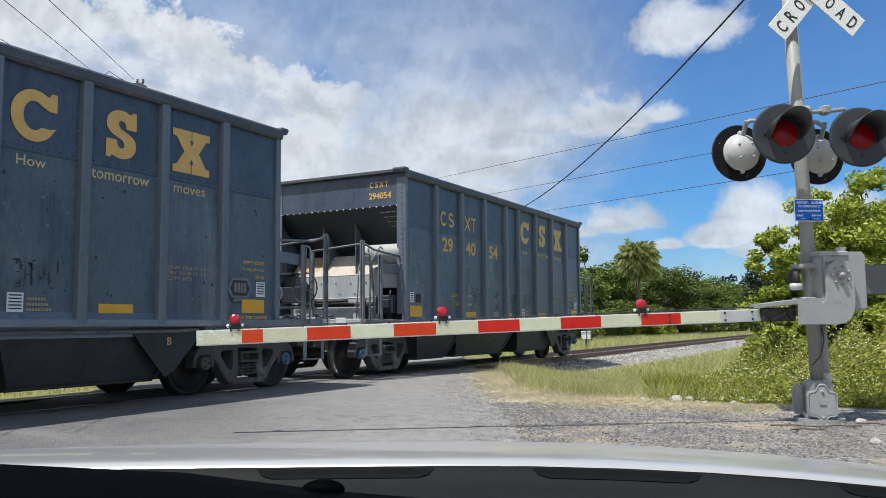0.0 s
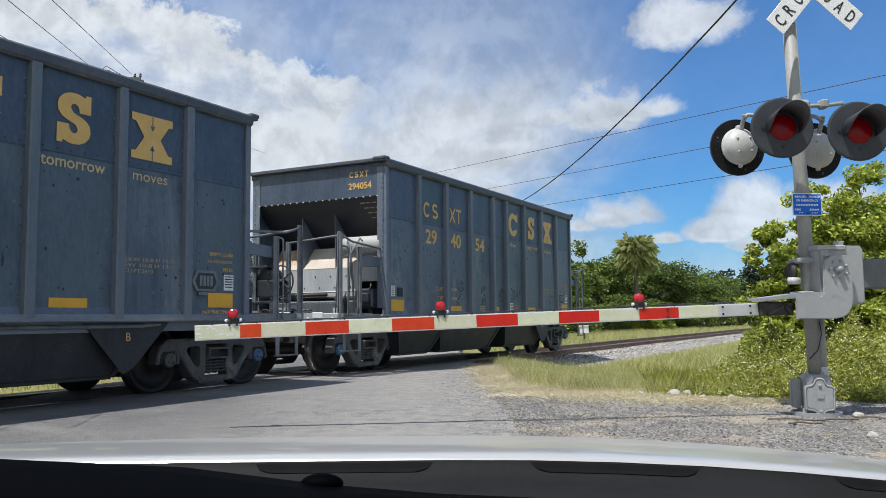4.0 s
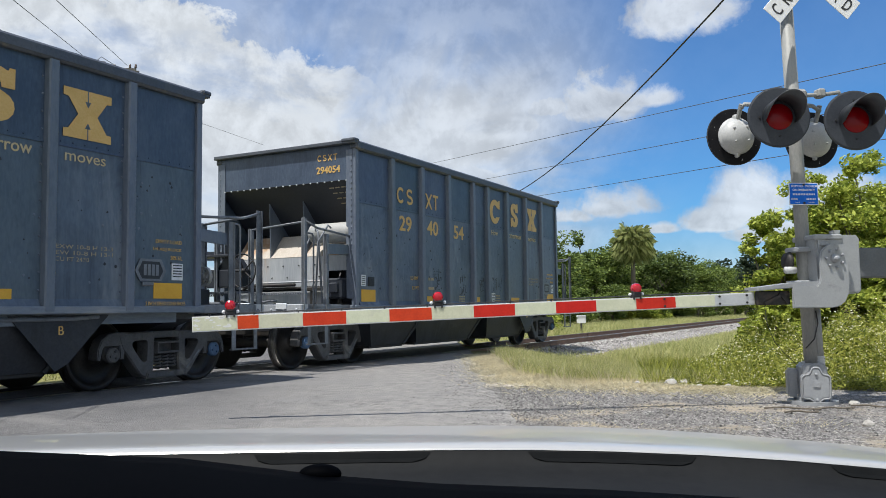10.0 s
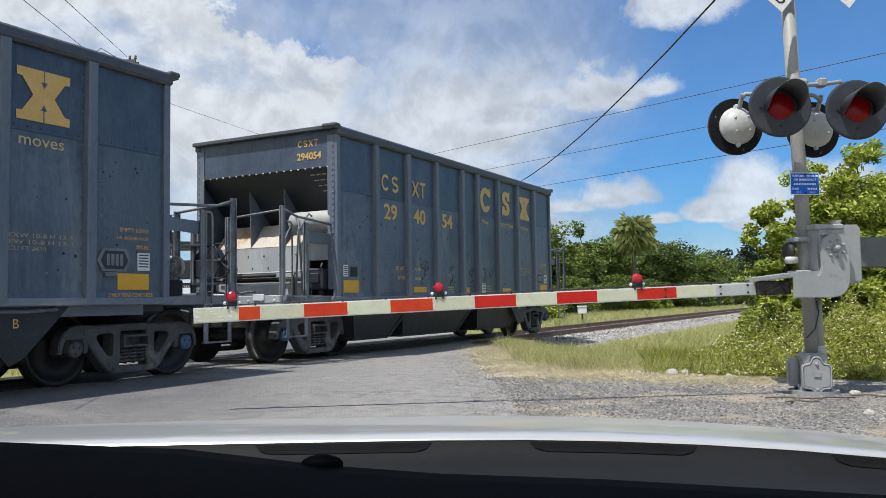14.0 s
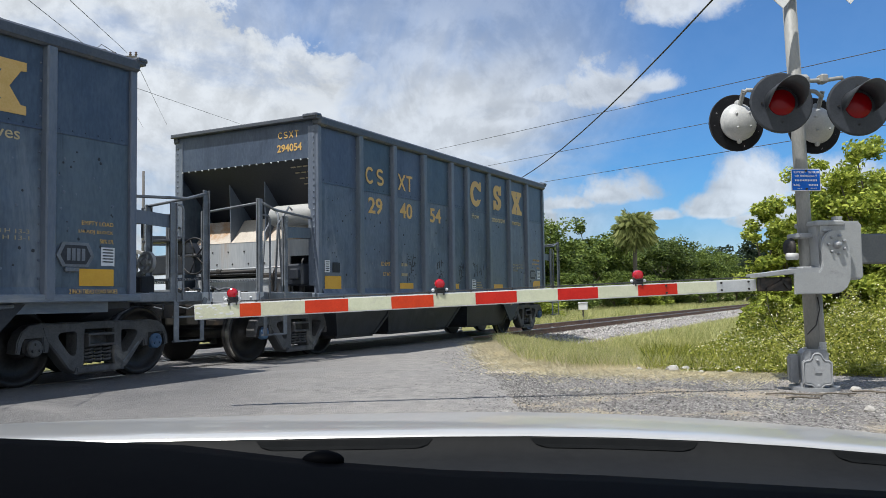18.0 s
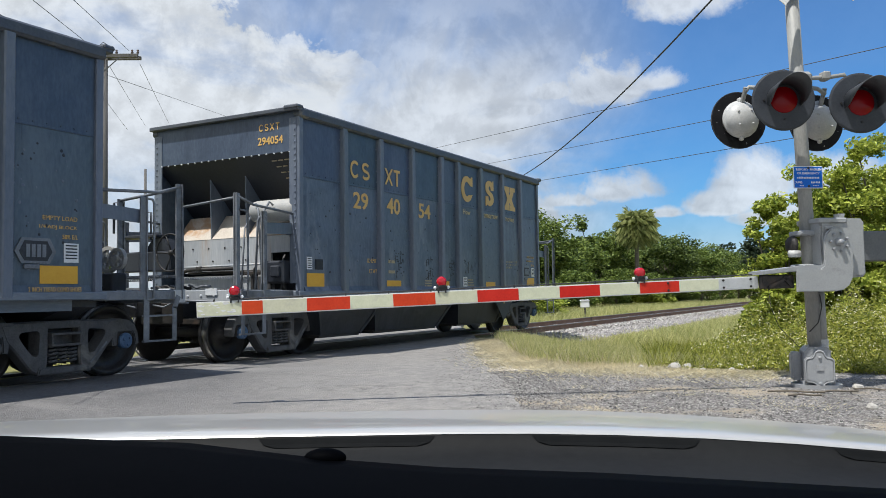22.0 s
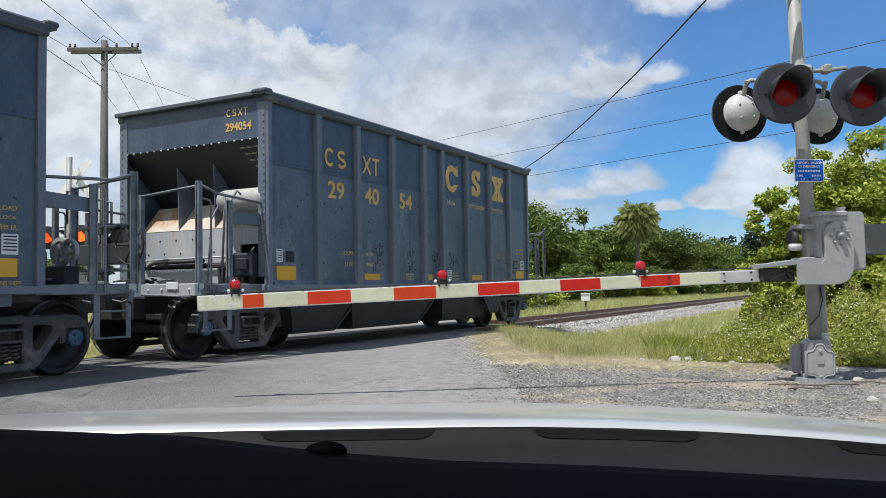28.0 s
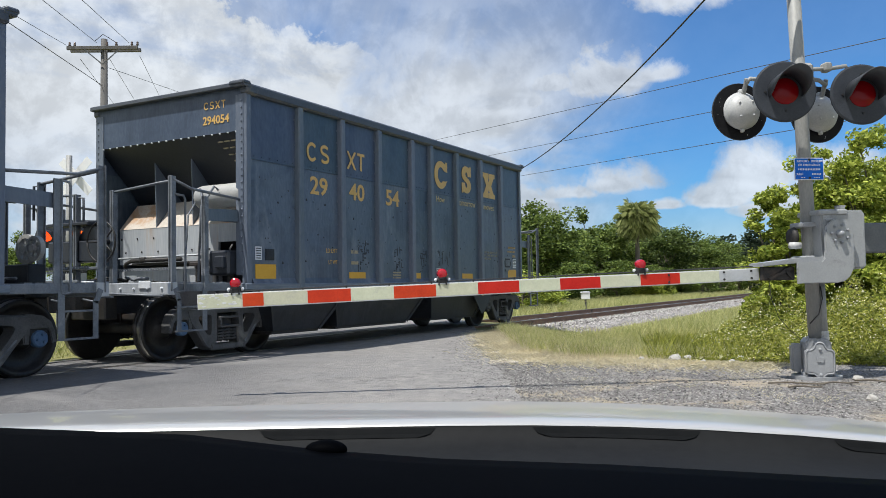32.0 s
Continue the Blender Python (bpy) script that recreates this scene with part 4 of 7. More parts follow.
    for sy in (-1, 1):
        for d, y, top in ((1.29, 1.5, 2.50), (0.70, 1.5, 2.28), (1.29, 0.38, 2.38)):
            bm = box(B(), (X(d) - 0.05, sy * y - 0.012, 0.98), (X(d) + 0.05, sy * y + 0.012, top), 0.004)
            box(bm, (X(d) - sx * 0.05, sy * y - 0.035, 0.98), (X(d) - sx * 0.034, sy * y + 0.035, top), 0.003)
            part("rail_post", bm, M_RAIL_PAINT, car, "grey channel-section rail post")
        bm = pipe(B(), [(X(1.29), sy * 1.5, 2.44), (X(1.29), sy * 0.38, 2.36)], 0.02)
        pipe(bm, [(X(1.29), sy * 0.38, 2.33), (X(1.25), sy * 0.30, 2.33), (X(1.25), sy * 0.30, 1.9)], 0.018)
        part("end_rail", bm, M_RAIL_PAINT, car, "grey end handrail", True)
        bm = pipe(B(), [(X(0.0), sy * 1.48, 2.30), (X(0.95), sy * 1.5, 2.36), (X(1.29), sy * 1.5, 2.46)], 0.02)
        part("side_rail", bm, M_RAIL_PAINT, car, "grey side handrail", True)
        bm = bar(B(), (X(0.02), sy * 1.46, 2.06), (X(0.72), sy * 1.46, 2.03), 0.17, 0.03, (0, 1, 0))
        part("side_brace", bm, M_POST, car)
        # grab pipe between the posts
        g0, g1 = (1.10, 1.26) if sx > 0 else (0.85, 0.74)
        bm = pipe(B(), [(X(g1), sy * 1.52, 0.97), (X(g0 + 0.02 * (g0 < g1)), sy * 1.53, 0.98), (X(g0), sy * 1.53, 1.03), (X(g0), sy * 1.53, 2.20), (X(g0 + (g1 - g0) * 0.2), sy * 1.53, 2.25), (X(g1), sy * 1.52, 2.26)], 0.016)
        part("grab_pipe", bm, M_RAIL_PAINT, car, "", True)
        # hanging step: two straps and two treads
        bm = B()
        bar(bm, (X(0.74), sy * 1.52, 1.02), (X(0.74), sy * 1.52, 0.44), 0.085, 0.012, (0, 1, 0))
        bar(bm, (X(1.27), sy * 1.52, 1.02), (X(1.20), sy * 1.52, 0.86), 0.075, 0.012, (0, 1, 0))
        bar(bm, (X(1.20), sy * 1.52, 0.88), (X(1.20), sy * 1.52, 0.44), 0.07, 0.012, (0, 1, 0))
        for z in (0.45, 0.77):
            bar(bm, (X(1.23), sy * 1.50, z), (X(0.71), sy * 1.50, z), 0.022, 0.06, (0, 1, 0))
        part("hanging_step", bm, M_RAIL_PAINT, car, "bent hanging foot step")
    # hand brake: wheel on the end, housing behind it
    if sx > 0:
        bm = B()
        n = 28
        ring = [(X(1.47), -0.34 + 0.28 * math.cos(2 * math.pi * i / n), 1.67 + 0.28 * math.sin(2 * math.pi * i / n)) for i in range(n + 1)]
        pipe(bm, ring, 0.014, 6)
        for i in range(5):
            a = 2 * math.pi * i / 5
            tube(bm, (X(1.43), -0.34, 1.67), (X(1.47), -0.34 + 0.28 * math.cos(a), 1.67 + 0.28 * math.sin(a)), 0.012, n=6)
        tube(bm, (X(1.35), -0.34, 1.67), (X(1.48), -0.34, 1.67), 0.04)
        part("brake_wheel", bm, M_BLACK, car, "black hand brake wheel", True)
        bm = box(B(), (X(1.02), -0.16, 1.41), (X(1.30), 1.02, 1.72), 0.02)
        prism(bm, [(-0.16, 1.72), (0.42, 1.72), (0.22, 1.94), (-0.02, 1.90)], X(1.08), X(1.28), "x", 0.012)
        part("brake_housing", bm, M_SLOPE, car, "dark brake gear housing")
        bm = box(B(), (X(1.10), 0.05, 1.93), (X(1.38), 0.92, 1.975), 0.008)
        part("housing_tray", bm, M_SLOPE, car, "black flat tray above the brake gear")
        part("brake_step", box(B(), (X(1.18), -0.3, 1.30), (X(1.46), 0.85, 1.335), 0.006), M_RAIL_PAINT, car, "pale brake step")
    else:
        # two pale sheaves of the brake chain
        for y, r, d in ((-0.36, 0.185, 1.12), (-0.66, 0.15, 1.02)):
            bm = spun(B(), [(-0.03, r * 0.74), (-0.03, r), (0.03, r), (0.03, r * 0.74), (-0.029, r * 0.74)], 26, "x")
            bmesh.ops.delete(bm, geom=[f for f in bm.faces if len(f.verts) > 4], context="FACES_ONLY")
            sheave = part("chain_sheave", bm, M_TANK, car, "pale spoked chain sheave")
            sheave.matrix_basis = pose(X(d), y, 1.53)
            for i in range(5):
                a = 2 * math.pi * i / 5
                part("spoke", bar(B(), (0, 0, 0), (0, r * 0.86 * math.cos(a), r * 0.86 * math.sin(a)), 0.045, 0.03, (1, 0, 0)), M_TANK, sheave)
            part("axle_hub", tube(B(), (-0.06, 0, 0), (0.06, 0, 0), 0.05, n=12), M_TANK, sheave)
        bm = box(B(), (X(0.95), -0.62, 1.10), (X(1.2), 0.1, 1.34), 0.015)
        part("sheave_bracket", bm, M_CAR_DARK, car, "dark bracket under the sheaves")
    part("uncoupling_plate", box(B(), (X(1.38), 0.2, 1.10), (X(1.43), 0.9, 1.16), 0.006), M_RAIL_PAINT, car, "small pale plate")
    part("uncoupling_plate", box(B(), (X(1.40), -1.22, 1.02), (X(1.42), -1.0, 1.12), 0.006), M_LABEL, car, "small pale plate")
    bm = pipe(B(), [(X(1.46), -1.5, 0.92), (X(1.46), -0.5, 0.96), (X(1.6), -0.35, 0.86), (X(1.62), -0.1, 0.9)], 0.014)
    part("uncoupling_lever", bm, M_RAIL_PAINT, car, "", True)
    # coupler and its shank, air hose
    bm = box(B(), (X(1.2), -0.10, 0.77), (X(1.62), 0.10, 0.97), 0.02)
    prism(bm, [(X(1.58), -0.14), (X(1.74), -0.17), (X(1.86), -0.10), (X(1.86), 0.02), (X(1.78), 0.04), (X(1.80), 0.16), (X(1.70), 0.18), (X(1.58), 0.12)], 0.72, 1.0, "z", 0.015)
    part("coupler", bm, M_STEEL_DARK, car, "rusty knuckle coupler")
    bm = pipe(B(), [(X(1.35), 0.35, 0.85), (X(1.5), 0.33, 0.75), (X(1.62), 0.28, 0.55), (X(1.75), 0.2, 0.45), (X(1.85), 0.12, 0.43)], 0.026)
    part("air_hose", bm, M_BLACK, car, "hanging black air hose", True)
    bm = box(B(), (X(1.2), -0.35, 0.6), (X(1.42), 0.35, 0.93), 0.02)
    part("striker", bm, M_STEEL_DARK, car)


def ringed(bm, outer, hole, cx, cz, y0, y1, n=44):
    """A plate with one hole: both outlines are met by spokes from a point inside the hole."""
    def reach(poly, a):
        dx, dz, best = math.cos(a), math.sin(a), 0.0
        for (x0, z0), (x1, z1) in zip(poly, poly[1:] + poly[:1]):
            ex, ez = x1 - x0, z1 - z0
            det = ex * dz - ez * dx
            if abs(det) > 1e-9:
                r = (ex * (z0 - cz) - ez * (x0 - cx)) / det
                k = (dx * (z0 - cz) - dz * (x0 - cx)) / det
                if r > 0 and -1e-6 <= k <= 1 + 1e-6:
                    best = max(best, r)
        return best
    rows = []
    for i in range(n):
        a = 2 * math.pi * i / n
        ro, ri = reach(outer, a), reach(hole, a)
        rows.append([bm.verts.new((cx + r * math.cos(a), y, cz + r * math.sin(a))) for r, y in
                     ((ri, y0), (ri + 0.012, y1), (ro - 0.02, y1), (ro, y1 + (y0 - y1) * 0.12), (ro, y0))])
    for p, q in zip(rows, rows[1:] + rows[:1]):
        for i in range(5):
            bm.faces.new((p[i], p[(i + 1) % 5], q[(i + 1) % 5], q[i]))


def side_frame_mesh(sy):
    """The cast side frame of a truck, with its two windows and the spring opening left clear."""
    y = sy * 1.02
    bm = B()
    ya, yb = y - sy * 0.09, y + sy * 0.10
    for s in (-1, 1):
        outer = [(0.20, 0.745), (0.60, 0.74), (0.80, 0.70), (0.735, 0.53), (0.62, 0.40), (0.43, 0.17), (0.36, 0.135), (0.24, 0.135), (0.21, 0.30)]
        hole = [(0.335, 0.60), (0.36, 0.625), (0.54, 0.615), (0.575, 0.59), (0.56, 0.545), (0.42, 0.365), (0.375, 0.345), (0.34, 0.37)]
        ringed(bm, [(s * p, q) for p, q in outer], [(s * p, q) for p, q in hole], s * 0.42, 0.53, ya, yb)
        hood = [(0.62, 0.735), (0.80, 0.745), (0.95, 0.72), (1.05, 0.65), (1.10, 0.54), (1.115, 0.41), (1.06, 0.40), (1.03, 0.53), (1.0, 0.575), (0.78, 0.575), (0.765, 0.40), (0.70, 0.40), (0.68, 0.60)]
        prism(bm, [(s * p, q) for p, q in hood], ya + sy * 0.004, yb - sy * 0.006, "y", 0.012)
    prism(bm, [(-0.24, 0.655), (0.24, 0.655), (0.24, 0.742), (-0.24, 0.742)], ya, yb - sy * 0.004, "y", 0.012)
    prism(bm, [(-0.36, 0.125), (0.36, 0.125), (0.34, 0.205), (-0.34, 0.205)], ya - sy * 0.01, yb + sy * 0.03, "y", 0.015)
    # bolster end: a hollow box with a rim
    for z0, z1 in ((0.445, 0.475), (0.575, 0.605)):
        box(bm, (-0.205, min(ya, yb + sy * 0.06), z0), (0.205, max(ya, yb + sy * 0.06), z1), 0.006)
    for x in (-0.20, 0.175):
        box(bm, (x, min(ya, yb + sy * 0.055), 0.47), (x + 0.025, max(ya, yb + sy * 0.055), 0.58), 0.004)
    box(bm, (-0.18, min(y, ya), 0.47), (0.18, max(y, ya), 0.58))
    bmesh.ops.recalc_face_normals(bm, faces=bm.faces[:])
    return bm


def spring_mesh():
    bm = B()
    turns, n = 5, 12
    pts = [(0.060 * math.cos(2 * math.pi * i / n), 0.060 * math.sin(2 * math.pi * i / n), 0.22 * i / (turns * n)) for i in range(turns * n + 1)]
    for a, b in zip(pts, pts[1:]):
        tube(bm, a, b, 0.017, n=5, caps=False)
    return bm


def running_gear(car):
    for xc in (0.13, CAR_L - 0.13):
        for sy in (-1, 1):
            fr = part("side_frame", side_frame_mesh(sy), M_FRAME, car, "dusty cast steel side frame")
            fr.matrix_basis = pose(xc, 0, 0)
            first = None
            for k in (-0.13, 0.0, 0.13):
                m = pose(k, sy * 1.06, 0.24)
                if first is None:
                    first = part("spring", spring_mesh(), M_FRAME, fr, "", True)
                    first.matrix_basis = m
                else:
                    again(first, m, fr)
            for s in (-1, 1):
                bm = box(B(), (s * 0.89 - 0.13, sy * 0.95, 0.40), (s * 0.89 + 0.13, sy * 1.10, 0.58), 0.02)
                part("bearing_adapter", bm, M_STEEL_DARK, fr)
            bm = bar(B(), (0.36, sy * 1.125, 0.22), (0.60, sy * 1.125, 0.46), 0.022, 0.004)
            part("chalk_bar", bm, M_RAIL_PAINT, fr, "pale worn marking")
        bm = box(B(), (xc - 0.2, -1.0, 0.42), (xc + 0.2, 1.0, 0.66), 0.03)
        part("truck_bolster", bm, M_STEEL_DARK, car)
        for s in (-1, 1):
            bm = box(B(), (xc + s * 0.37, -0.9, 0.34), (xc + s * 0.43, 0.9, 0.42), 0.01)
            part("brake_beam", bm, M_STEEL_DARK, car)
    sets = []
    wheel_data = None
    for x in WHEELS:
        ax = part("wheelset", tube(B(), (0, -1.12, 0), (0, 1.12, 0), 0.08, n=14), M_STEEL_DARK, car, "steel wheelset", True)
        ax.matrix_basis = pose(x, 0, 0.457)
        for sy in (-1, 1):
            if wheel_data is None:
                prof = [(-0.825, 0.02), (-0.825, 0.115), (-0.80, 0.13), (-0.745, 0.17), (-0.735, 0.28), (-0.76, 0.375), (-0.815, 0.395), (-0.822, 0.445),
                        (-0.805, 0.455), (-0.72, 0.459), (-0.708, 0.470), (-0.695, 0.483), (-0.682, 0.480), (-0.672, 0.44), (-0.675, 0.02)]
                wheel_data = part("wheel", spun(B(), prof, 48), M_WHEEL, ax, "", True)
            else:
                again(wheel_data, pose(0, 0, 0, 0, 0, 0 if sy < 0 else 180), ax)
        for sy in (-1, 1):
            bm = spun(B(), [(sy * 0.808, 0.4555), (sy * 0.802, 0.4585), (sy * 0.725, 0.4625), (sy * 0.722, 0.4575)], 48)
            bmesh.ops.delete(bm, geom=[f for f in bm.faces if len(f.verts) > 4], context="FACES_ONLY")
            part("tread", bm, M_TREAD, ax, "bright worn tread", True)
            bm = spun(B(), [(sy * 1.06, 0.02), (sy * 1.06, 0.10), (sy * 1.13, 0.10), (sy * 1.145, 0.085), (sy * 1.15, 0.02)], 20)
            for i in range(3):
                a = 2 * math.pi * i / 3
                tube(bm, (0.05 * math.cos(a), sy * 1.14, 0.05 * math.sin(a)), (0.05 * math.cos(a), sy * 1.17, 0.05 * math.sin(a)), 0.016, n=6)
            blue = x in (WHEELS[0], WHEELS[3])
            part("bearing_cap", bm, M_BLUE_CAP if blue else M_FRAME, ax, "worn blue bearing end cap" if blue else "dusty bearing end cap")
        sets.append(ax)
    return sets


def patch(car, name, x0, z0, x1, z1, material, label="", y=-1.581):
    return part(name, box(B(), (x0, y, z0), (x1, y - 0.004, z1)), material, car, label)


def on_side(x, z, y=-1.586):
    return pose(x, y, z, 90, 0, 0)


def ribbon(pts, half):
    """The outline of a band of even width along a line."""
    left, right = [], []
    for i, p in enumerate(pts):
        q0, q1 = pts[max(i - 1, 0)], pts[min(i + 1, len(pts) - 1)]
        dx, dy = q1[0] - q0[0], q1[1] - q0[1]
        k = half / math.hypot(dx, dy)
        left.append((p[0] - dy * k, p[1] + dx * k))
        right.append((p[0] + dy * k, p[1] - dx * k))
    return left + right[::-1]


def arc(cx, cy, rx, ry, a0, a1, n):
    return [(cx + rx * math.cos(radians(a0 + (a1 - a0) * i / n)), cy + ry * math.sin(radians(a0 + (a1 - a0) * i / n))) for i in range(n + 1)]


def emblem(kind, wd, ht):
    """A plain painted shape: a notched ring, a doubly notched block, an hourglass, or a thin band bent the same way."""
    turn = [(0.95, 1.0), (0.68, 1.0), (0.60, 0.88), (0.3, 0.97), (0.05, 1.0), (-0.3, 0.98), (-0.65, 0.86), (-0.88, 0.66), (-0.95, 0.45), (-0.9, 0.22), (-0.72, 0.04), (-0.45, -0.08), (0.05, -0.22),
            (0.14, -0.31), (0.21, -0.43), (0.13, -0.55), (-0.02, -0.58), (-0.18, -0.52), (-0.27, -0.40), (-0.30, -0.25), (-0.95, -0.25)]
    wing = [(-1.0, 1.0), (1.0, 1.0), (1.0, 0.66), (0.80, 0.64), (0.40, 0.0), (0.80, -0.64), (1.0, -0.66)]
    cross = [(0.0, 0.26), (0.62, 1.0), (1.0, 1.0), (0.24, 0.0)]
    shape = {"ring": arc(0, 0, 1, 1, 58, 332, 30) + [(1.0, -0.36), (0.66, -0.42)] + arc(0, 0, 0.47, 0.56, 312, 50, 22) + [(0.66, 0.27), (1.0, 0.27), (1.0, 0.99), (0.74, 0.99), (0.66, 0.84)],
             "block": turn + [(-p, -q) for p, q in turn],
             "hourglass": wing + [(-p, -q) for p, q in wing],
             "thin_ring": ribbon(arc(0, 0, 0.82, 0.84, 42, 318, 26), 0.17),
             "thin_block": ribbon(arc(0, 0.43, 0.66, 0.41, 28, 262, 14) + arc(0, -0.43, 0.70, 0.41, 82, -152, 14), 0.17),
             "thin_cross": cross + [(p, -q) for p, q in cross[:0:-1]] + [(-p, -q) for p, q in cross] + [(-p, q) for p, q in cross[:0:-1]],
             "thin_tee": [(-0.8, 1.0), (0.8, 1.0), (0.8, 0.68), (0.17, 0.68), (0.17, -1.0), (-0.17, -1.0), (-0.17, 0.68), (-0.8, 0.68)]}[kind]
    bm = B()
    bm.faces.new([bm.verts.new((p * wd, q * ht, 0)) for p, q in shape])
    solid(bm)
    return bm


def big_marks(car):
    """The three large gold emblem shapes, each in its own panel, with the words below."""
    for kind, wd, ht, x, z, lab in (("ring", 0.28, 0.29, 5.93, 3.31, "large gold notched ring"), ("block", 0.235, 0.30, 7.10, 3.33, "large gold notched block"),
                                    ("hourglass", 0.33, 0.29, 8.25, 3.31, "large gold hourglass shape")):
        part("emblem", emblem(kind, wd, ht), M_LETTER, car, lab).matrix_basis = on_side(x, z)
    for s in (-1, 1):
        bm = box(B(), (8.243, -1.587, 3.31 + s * 0.30), (8.257, -1.593, 3.31 + s * 0.13))
        prism(bm, [(8.21, 3.31 + s * 0.16), (8.29, 3.31 + s * 0.16), (8.25, 3.31 + s * 0.09)], -1.587, -1.593, "y")
        part("emblem_arrow", bm, M_CAR, car)
    lettering("How", M_PALE_LETTER, car, on_side(5.92, 2.80, -1.578), 0.115, 0.36, 0.01)
    lettering("tomorrow", M_PALE_LETTER, car, on_side(7.12, 2.80, -1.578), 0.115, 0.86, 0.01)
    lettering("moves", M_PALE_LETTER, car, on_side(8.24, 2.79, -1.578), 0.09, 0.56, 0.004)


def solid(bm):
    """Give a flat outline a little thickness."""
    r = bmesh.ops.extrude_face_region(bm, geom=bm.faces[:])
    bmesh.ops.translate(bm, vec=(0, 0, 0.005), verts=[v for v in r["geom"] if isinstance(v, bmesh.types.BMVert)])
    bmesh.ops.recalc_face_normals(bm, faces=bm.faces[:])


def side_marks(car, numbered):
    big_marks(car)
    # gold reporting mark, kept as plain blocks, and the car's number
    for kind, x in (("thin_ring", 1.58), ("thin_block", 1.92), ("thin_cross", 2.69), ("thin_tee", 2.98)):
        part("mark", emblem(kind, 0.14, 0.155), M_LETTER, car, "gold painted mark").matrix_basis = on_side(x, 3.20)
    if numbered:
        for txt, x in (("29", 1.77), ("40", 2.86), ("54", 4.04)):
            lettering(txt, M_LETTER, car, on_side(x, 2.66, -1.578), 0.30, 0.47, 0.02)
    # reflective patches along the foot of the side
    for x0, x1, z0, z1 in ((0.22, 0.68, 1.14, 1.36), (9.28, 9.76, 1.17, 1.37), (2.6, 3.1, 1.15, 1.26), (4.75, 5.05, 1.15, 1.26), (6.85, 7.35, 1.15, 1.26)):
        patch(car, "reflector", x0, z0, x1, z1, M_YELLOW, "yellow reflective sheet", -1.575)
    # maker's labels and stencils
    for x0, z0, x1, z1 in ((0.22, 1.42, 0.36, 1.62), (9.58, 1.41, 9.77, 1.63), (5.7, 1.15, 5.89, 1.36)):
        lab = patch(car, "label_plate", x0, z0, x1, z1, M_LABEL, "small white label", -1.575)
        for k in range(5):
            bm = box(B(), (x0 + 0.02, -1.5795, z1 - 0.035 - 0.036 * k), (x1 - 0.02, -1.582, z1 - 0.02 - 0.036 * k))
            part("text_bar", bm, M_SCUFF, lab)
    for txt, x, z, wd in (("EXW 10-8 H 13-3", 8.2, 1.755, 0.78), ("EW 10-8 H 13-1", 8.2, 1.685, 0.78), ("CU FT 2430", 8.03, 1.612, 0.45)):
        lettering(txt, M_STENCIL, car, on_side(x + 0.06, z, -1.574), 0.048, wd)
    for txt, x, z, wd in (("EMPTY LOAD", 9.53, 1.905, 0.44), ("1/4 ADJ BLOCK", 9.51, 1.80, 0.48), ("50% E/L", 9.66, 1.70, 0.2), ("2 INCH TREAD COND SHOES", 9.45, 1.105, 0.66)):
        lettering(txt, M_LETTER, car, on_side(x, z, -1.577 if z > 1.2 else -1.620), 0.05, wd)
    if numbered:
        for txt, x, z, wd in (("LD LMT", 2.10, 1.61, 0.30), ("LT WT", 2.14, 1.42, 0.25)):
            lettering(txt, M_LETTER, car, on_side(x, z, -1.577), 0.07, wd)
        for z in (1.42, 1.61):
            patch(car, "text_bar", 2.66, z - 0.028, 2.88, z + 0.028, M_STENCIL, "", -1.575)
    # scrubbed and repainted patches
    rnd = random.Random(11)
    for x0, z0, x1, z1 in ((2.88, 1.3, 3.22, 1.78), (4.08, 1.30, 4.4, 1.7), (5.05, 1.28, 5.3, 1.7), (5.75, 1.42, 6.3, 1.72)):
        for j in range(24):
            x, z = rnd.uniform(x0, x1), z1 - (z1 - z0) * rnd.random() ** 1.4
            rx, rz = (rnd.uniform(0.02, 0.05), rnd.uniform(0.008, 0.016)) if j % 3 else (rnd.uniform(0.008, 0.02), rnd.uniform(0.04, 0.11))
            out = [(x + rx * rnd.uniform(0.6, 1.2) * math.cos(k * math.pi / 4), z + rz * rnd.uniform(0.6, 1.3) * math.sin(k * math.pi / 4)) for k in range(8)]
            part("paint_patch", prism(B(), out, -1.570, -1.5745, "y"), M_SCUFF, car)
    for k in range(3):
        for j in range(9 - k):
            patch(car, "text_bar", 5.93 + 0.034 * j, 1.165 + 0.058 * k, 5.953 + 0.034 * j, 1.195 + 0.058 * k, M_STENCIL, "", -1.574)
        patch(car, "text_bar", 4.02, 1.15 + 0.05 * k, 4.3, 1.175 + 0.05 * k, M_STENCIL, "", -1.574)
    lettering("B", M_LETTER, car, pose(8.02, -1.500, 0.80, 90, 0, 0), 0.10)
    # shape of a bracket plate with a slotted window near the end
    out = [(-0.25, 0.0), (-0.17, 0.15), (0.17, 0.15), (0.25, 0.0), (0.17, -0.13), (-0.17, -0.13)]
    pl = part("consist_plate", prism(B(), [(9.22 + p, 1.52 + q) for p, q in out], -1.58, -1.595, "y"), M_RAIL_PAINT, car, "grey six-sided tag plate")
    inn = [(9.22 + p * 0.8, 1.52 + q * 0.78) for p, q in out]
    part("plate_face", prism(B(), inn, -1.592, -1.599, "y"), M_CAR_DARK, pl)
    for k in range(4):
        bm = box(B(), (9.10 + 0.065 * k, -1.596, 1.46), (9.145 + 0.065 * k, -1.603, 1.6))
        part("slot_bar", bm, M_RAIL_PAINT, pl)
    bm = box(B(), (9.08, -1.58, 1.33), (9.26, -1.61, 1.38), 0.006)
    part("plate_lug", bm, M_RAIL_PAINT, pl)
